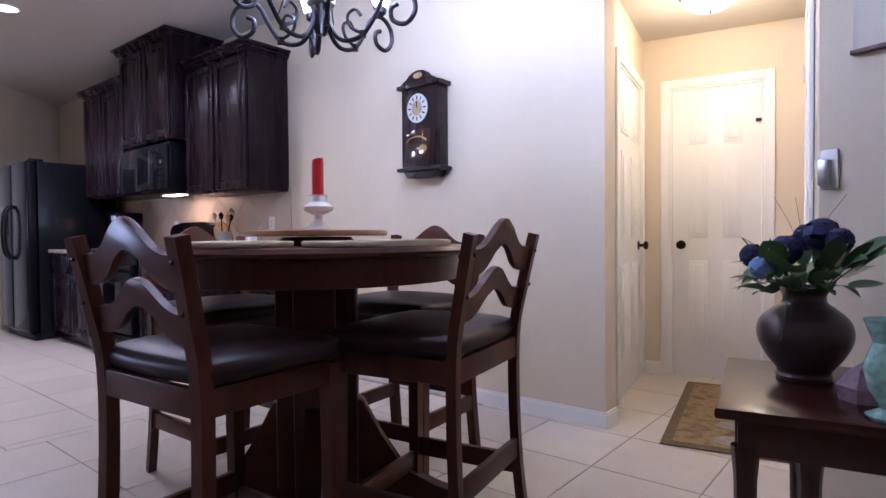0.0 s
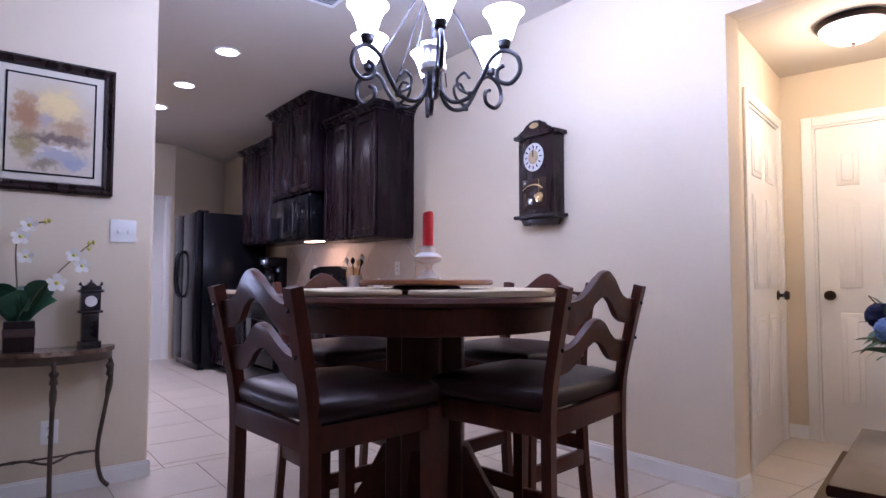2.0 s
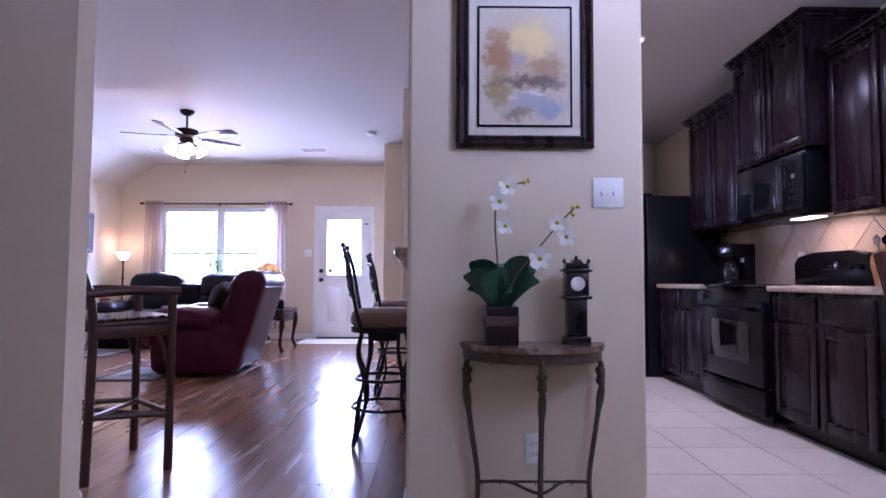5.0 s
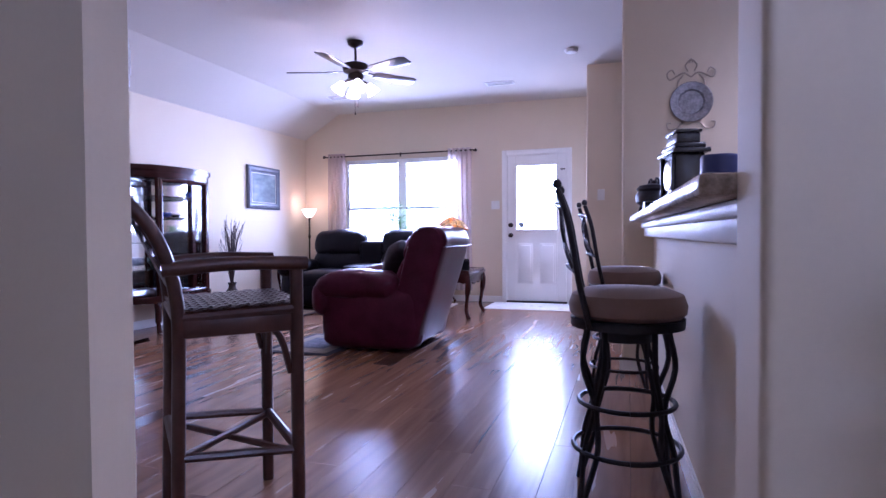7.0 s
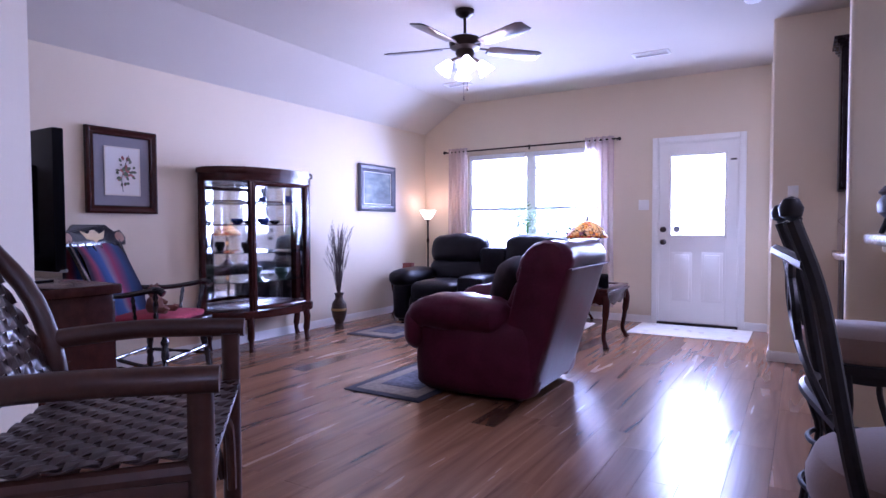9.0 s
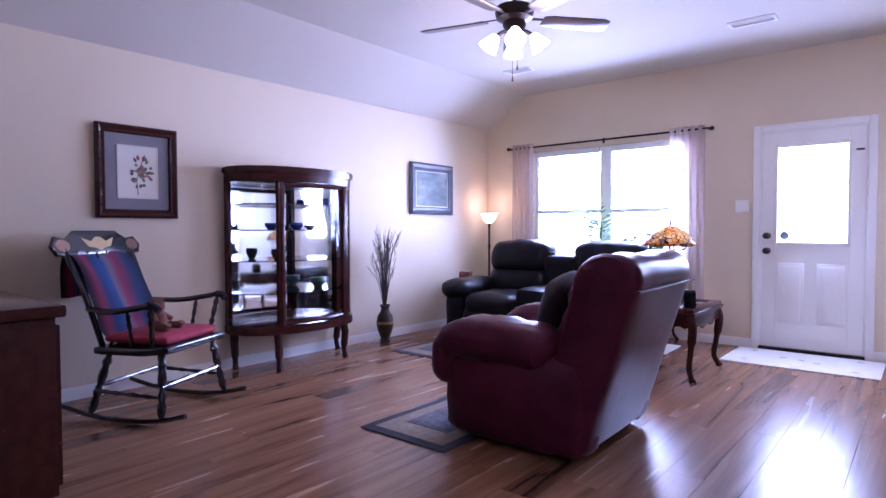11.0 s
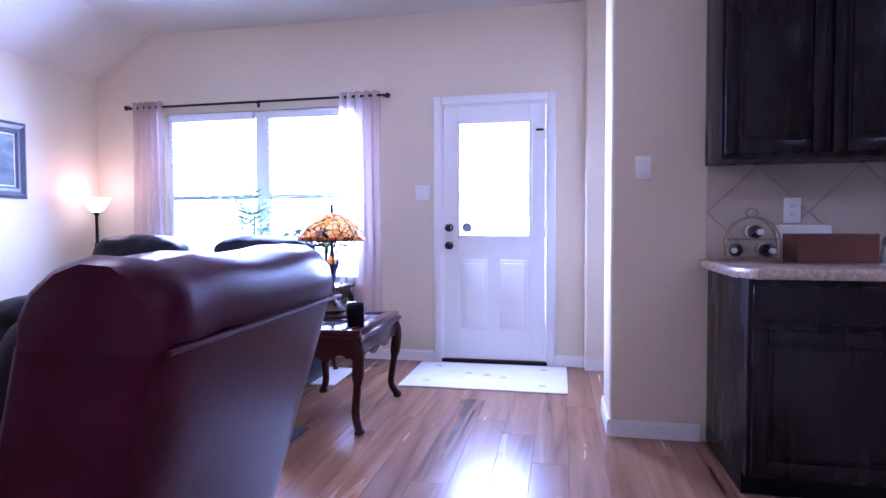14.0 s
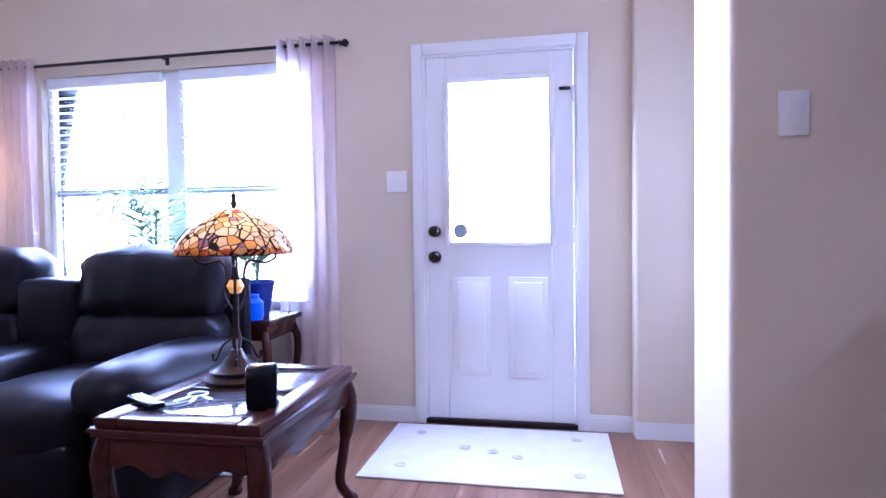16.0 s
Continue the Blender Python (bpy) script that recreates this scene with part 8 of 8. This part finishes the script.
for cc, rr, mt in (((-0.14, -0.06, 0.40), 0.045, NAVYP), ((-0.04, -0.08, 0.42), 0.055, NAVYP), ((-0.10, -0.13, 0.365), 0.042, BLUEP), ((0.05, -0.02, 0.47), 0.06, NAVYP), ((0.10, -0.05, 0.45), 0.045, NAVYP), ((0.0, 0.06, 0.46), 0.05, NAVYP)):
    b = bmesh.new()
    for k in range(64):
        d = Vector((rng.gauss(0, 1), rng.gauss(0, 1), rng.gauss(0, 1))).normalized()
        q = d.to_track_quat("Z", "Y").to_matrix().to_4x4()
        s_ = rr * rng.uniform(0.28, 0.42)
        pv = [(-s_, -s_ * 0.4, 0), (0, -s_ * 0.7, 0.006), (s_, -s_ * 0.4, 0), (s_ * 0.8, s_ * 0.6, 0.004), (0, s_ * 0.9, -0.002), (-s_ * 0.8, s_ * 0.6, 0.004)]
        b.faces.new([b.verts.new(Matrix.Translation(Vector(cc) + d * rr * 0.75) @ q @ Vector(p)) for p in pv])
    part("bloom", b, mt, vz)
for k in range(26):
    a = rng.uniform(2.2, 5.6)
    base = Vector((0.09 * math.cos(a), 0.09 * math.sin(a), 0.32 + rng.uniform(0, 0.06)))
    L = rng.uniform(0.05, 0.15)
    tip = base + Vector((L * math.cos(a), L * math.sin(a), rng.uniform(-0.07, 0.03)))
    part("leaf", leaf_blade(base.lerp(tip, 0.3), tip, rng.uniform(0.012, 0.024), 0.012, 5, rng.uniform(-0.8, 0.8)), FLEAF, vz)
for a in (1.9, 2.4, 0.7):
    part("grass_spray", tube(smoothed([(0, 0, 0.33), (0.05 * math.cos(a), 0.05 * math.sin(a), 0.48), (0.14 * math.cos(a), 0.14 * math.sin(a), 0.60)], 4), 0.0012, 4), STEMM, vz)
part("trailing_tendril", tube(smoothed([(-0.04, -0.07, 0.33), (-0.03, -0.13, 0.29), (-0.03, -0.158, 0.22), (-0.04, -0.165, 0.14)], 4), 0.002, 5), FLEAF, vz)
vz.scale = (0.74, 0.74, 0.74)
gv = thing("glass_vase", (0.535, 2.83, 0.655), 0, "pale green and blue crackled glass vase", "vase")
part("vase_body", lathe([(0, 0), (0.045, 0), (0.05, 0.008), (0.02, 0.025), (0.045, 0.07), (0.055, 0.12), (0.035, 0.18), (0.055, 0.235), (0.05, 0.235), (0.03, 0.18), (0, 0.10)], 26), material("crackled_aqua_glass", (0.25, 0.42, 0.36), 0.1, vary=0.5, scale=40, coat=0.5), gv)
gv.scale = (0.8, 0.8, 0.8)
am = thing("amethyst_stone", (0.49, 2.96, 0.655), 0, "rough purple and white amethyst stone", "stone")
b = lathe([(0, 0), (0.05, 0), (0.055, 0.03), (0.035, 0.065), (0, 0.08)], 7)
for v in b.verts:
    v.co *= 1 + 0.3 * noise.noise(v.co * 30)
part("crystal", b, material("amethyst", (0.22, 0.14, 0.18), 0.3, vary=0.5, scale=40), am, "", False)
dl = thing("dome_light", (-0.36, 5.05, HALL), 0, "lit amber glass dome light with a bronze rim", "light")
part("rim", lathe([(0, -0.001), (0.165, -0.001), (0.175, -0.02), (0.165, -0.035), (0.14, -0.04)], 34), BRONZE, dl)
part("dome", lathe([(0.155, -0.036), (0.145, -0.065), (0.10, -0.10), (0.04, -0.118), (0, -0.12)], 32), WARMGLASS, dl, "glowing frosted dome")
part("finial", lathe([(0, -0.117), (0.012, -0.122), (0.008, -0.135), (0, -0.142)], 12), BRONZE, dl)
tf = thing("wall_hanging", (0.565, 3.534, 1.84), -20, "cream framed hanging on the entry wall", "picture")
b = box(-0.15, 0.5, -0.02, -0.002, -0.30, 0.40, 0.004)
part("backing", b, CREAM, tf)
part("edge_binding", box(-0.155, 0.5, -0.025, -0.003, -0.312, -0.298, 0.003), DINING, tf)
th = thing("door_chime", (0.358, 3.610, 1.20), -20, "small white and bronze chime box on the wall", "chime")
part("cover_plate", box(-0.02, 0.03, -0.012, -0.001, -0.06, 0.06, 0.003), PLASTIC, th)
part("latch", box(-0.022, 0.012, -0.03, -0.011, -0.05, 0.03, 0.006), NICKEL, th)

# ---- floor pieces ----
def pieces(parent, name, mat, x0, x1, y0, y1, sx, sy, gap, stagger, th=0.004, skip=None, seed=3):
    """Tiles or planks in rows along x, sharing a few meshes."""
    cache = {}
    r3 = random.Random(seed)
    y, row = y0, 0
    while y < y1 - 0.02:
        ye = min(y + sy, y1)
        x = x0 - (r3.uniform(0, sx) if stagger else 0)
        while x < x1 - 0.01:
            a, c = max(x, x0), min(x + sx, x1)
            if c - a > 0.03 and not (skip and skip((a + c) / 2, (y + ye) / 2)):
                w, d = round(c - a - gap, 3), round(ye - y - gap, 3)
                if (w, d) not in cache:
                    e = 0.0007
                    b = bmesh.new()
                    lo = [b.verts.new((s * w / 2, t * d / 2, -0.004)) for s, t in ((-1, -1), (1, -1), (1, 1), (-1, 1))]
                    mi = [b.verts.new((s * w / 2, t * d / 2, th - e - 0.004)) for s, t in ((-1, -1), (1, -1), (1, 1), (-1, 1))]
                    hi = [b.verts.new((s * (w / 2 - e), t * (d / 2 - e), th - 0.004)) for s, t in ((-1, -1), (1, -1), (1, 1), (-1, 1))]
                    for q, s in ((lo, mi), (mi, hi)):
                        for i in range(4):
                            b.faces.new((q[i], q[(i + 1) % 4], s[(i + 1) % 4], s[i]))
                    b.faces.new(hi)
                    cache[(w, d)] = mesh_of(name, b, mat)
                o = new(name, cache[(w, d)])
                o.parent = parent
                o.location = ((a + c) / 2, (y + ye) / 2, 0)
            x += sx
        y += sy
        row += 1


pieces(floor_tile, "tile", TILE, -2.80, 3.55, -2.55, 5.98, 0.455, 0.455, 0.006, False, 0.004, lambda x, y: (x < -1.3 and y > 4.5) or (x > 0.33 and y > 3.9 - 0.364 * (x - 0.33)))
pieces(floor_kitchen, "tile", TILE, -8.34, -2.80, 1.38, 4.30, 0.455, 0.455, 0.006, False)
pieces(floor_wood, "plank", PLANK, -9.93, -2.80, LY, 1.30, 1.22, 0.165, 0.0008, True)

# backsplash tiles laid on the diagonal
def diagonal_tiles(parent, x0, x1, z0, z1, y, size):
    """Square tiles turned 45 degrees, cut at the edges of the field; local x along the wall, front at y."""
    step = size / math.sqrt(2)
    h = step - 0.004
    i = 0
    z = z0 - step
    while z < z1 + step:
        x = x0 - step + (step if i % 2 else 0)
        while x < x1 + step:
            poly = [(x - h, z), (x, z - h), (x + h, z), (x, z + h)]
            for axis, lim, sgn in ((0, x0, 1), (0, x1, -1), (1, z0, 1), (1, z1, -1)):
                out = []
                for a, c in zip(poly, poly[1:] + poly[:1]):
                    ia, ic = sgn * (a[axis] - lim) >= 0, sgn * (c[axis] - lim) >= 0
                    if ia:
                        out.append(a)
                    if ia != ic:
                        t = (lim - a[axis]) / (c[axis] - a[axis])
                        out.append((a[0] + (c[0] - a[0]) * t, a[1] + (c[1] - a[1]) * t))
                poly = out
                if len(poly) < 3:
                    break
            if len(poly) >= 3 and abs(sum(p[0] * q[1] - q[0] * p[1] for p, q in zip(poly, poly[1:] + poly[:1]))) > 0.0006:
                part("tile", sheet(poly, y - 0.006, y), SPLASH, parent, "", False)
            x += 2 * step
        z += step
        i += 1


for nm, place, turn, x0, x1, z0, z1 in (("backsplash", (-4.62, WY, 0), 0, -1.32, 1.32, 0.912, 1.40), ("backsplash_nook", (NX, 1.91, 0), 90, -0.82, 0.82, 0.917, 1.37)):
    bs = tagged(new(nm), "beige diagonal ceramic tile backsplash", "backsplash", "", "structure")
    bs.matrix_world = pose(*place, 0, 0, turn)
    part("grout_bed", box(x0, x1, -0.004, -0.0005, z0, z1), GROUT, bs)
    diagonal_tiles(bs, x0, x1, z0, z1, -0.004, 0.32)
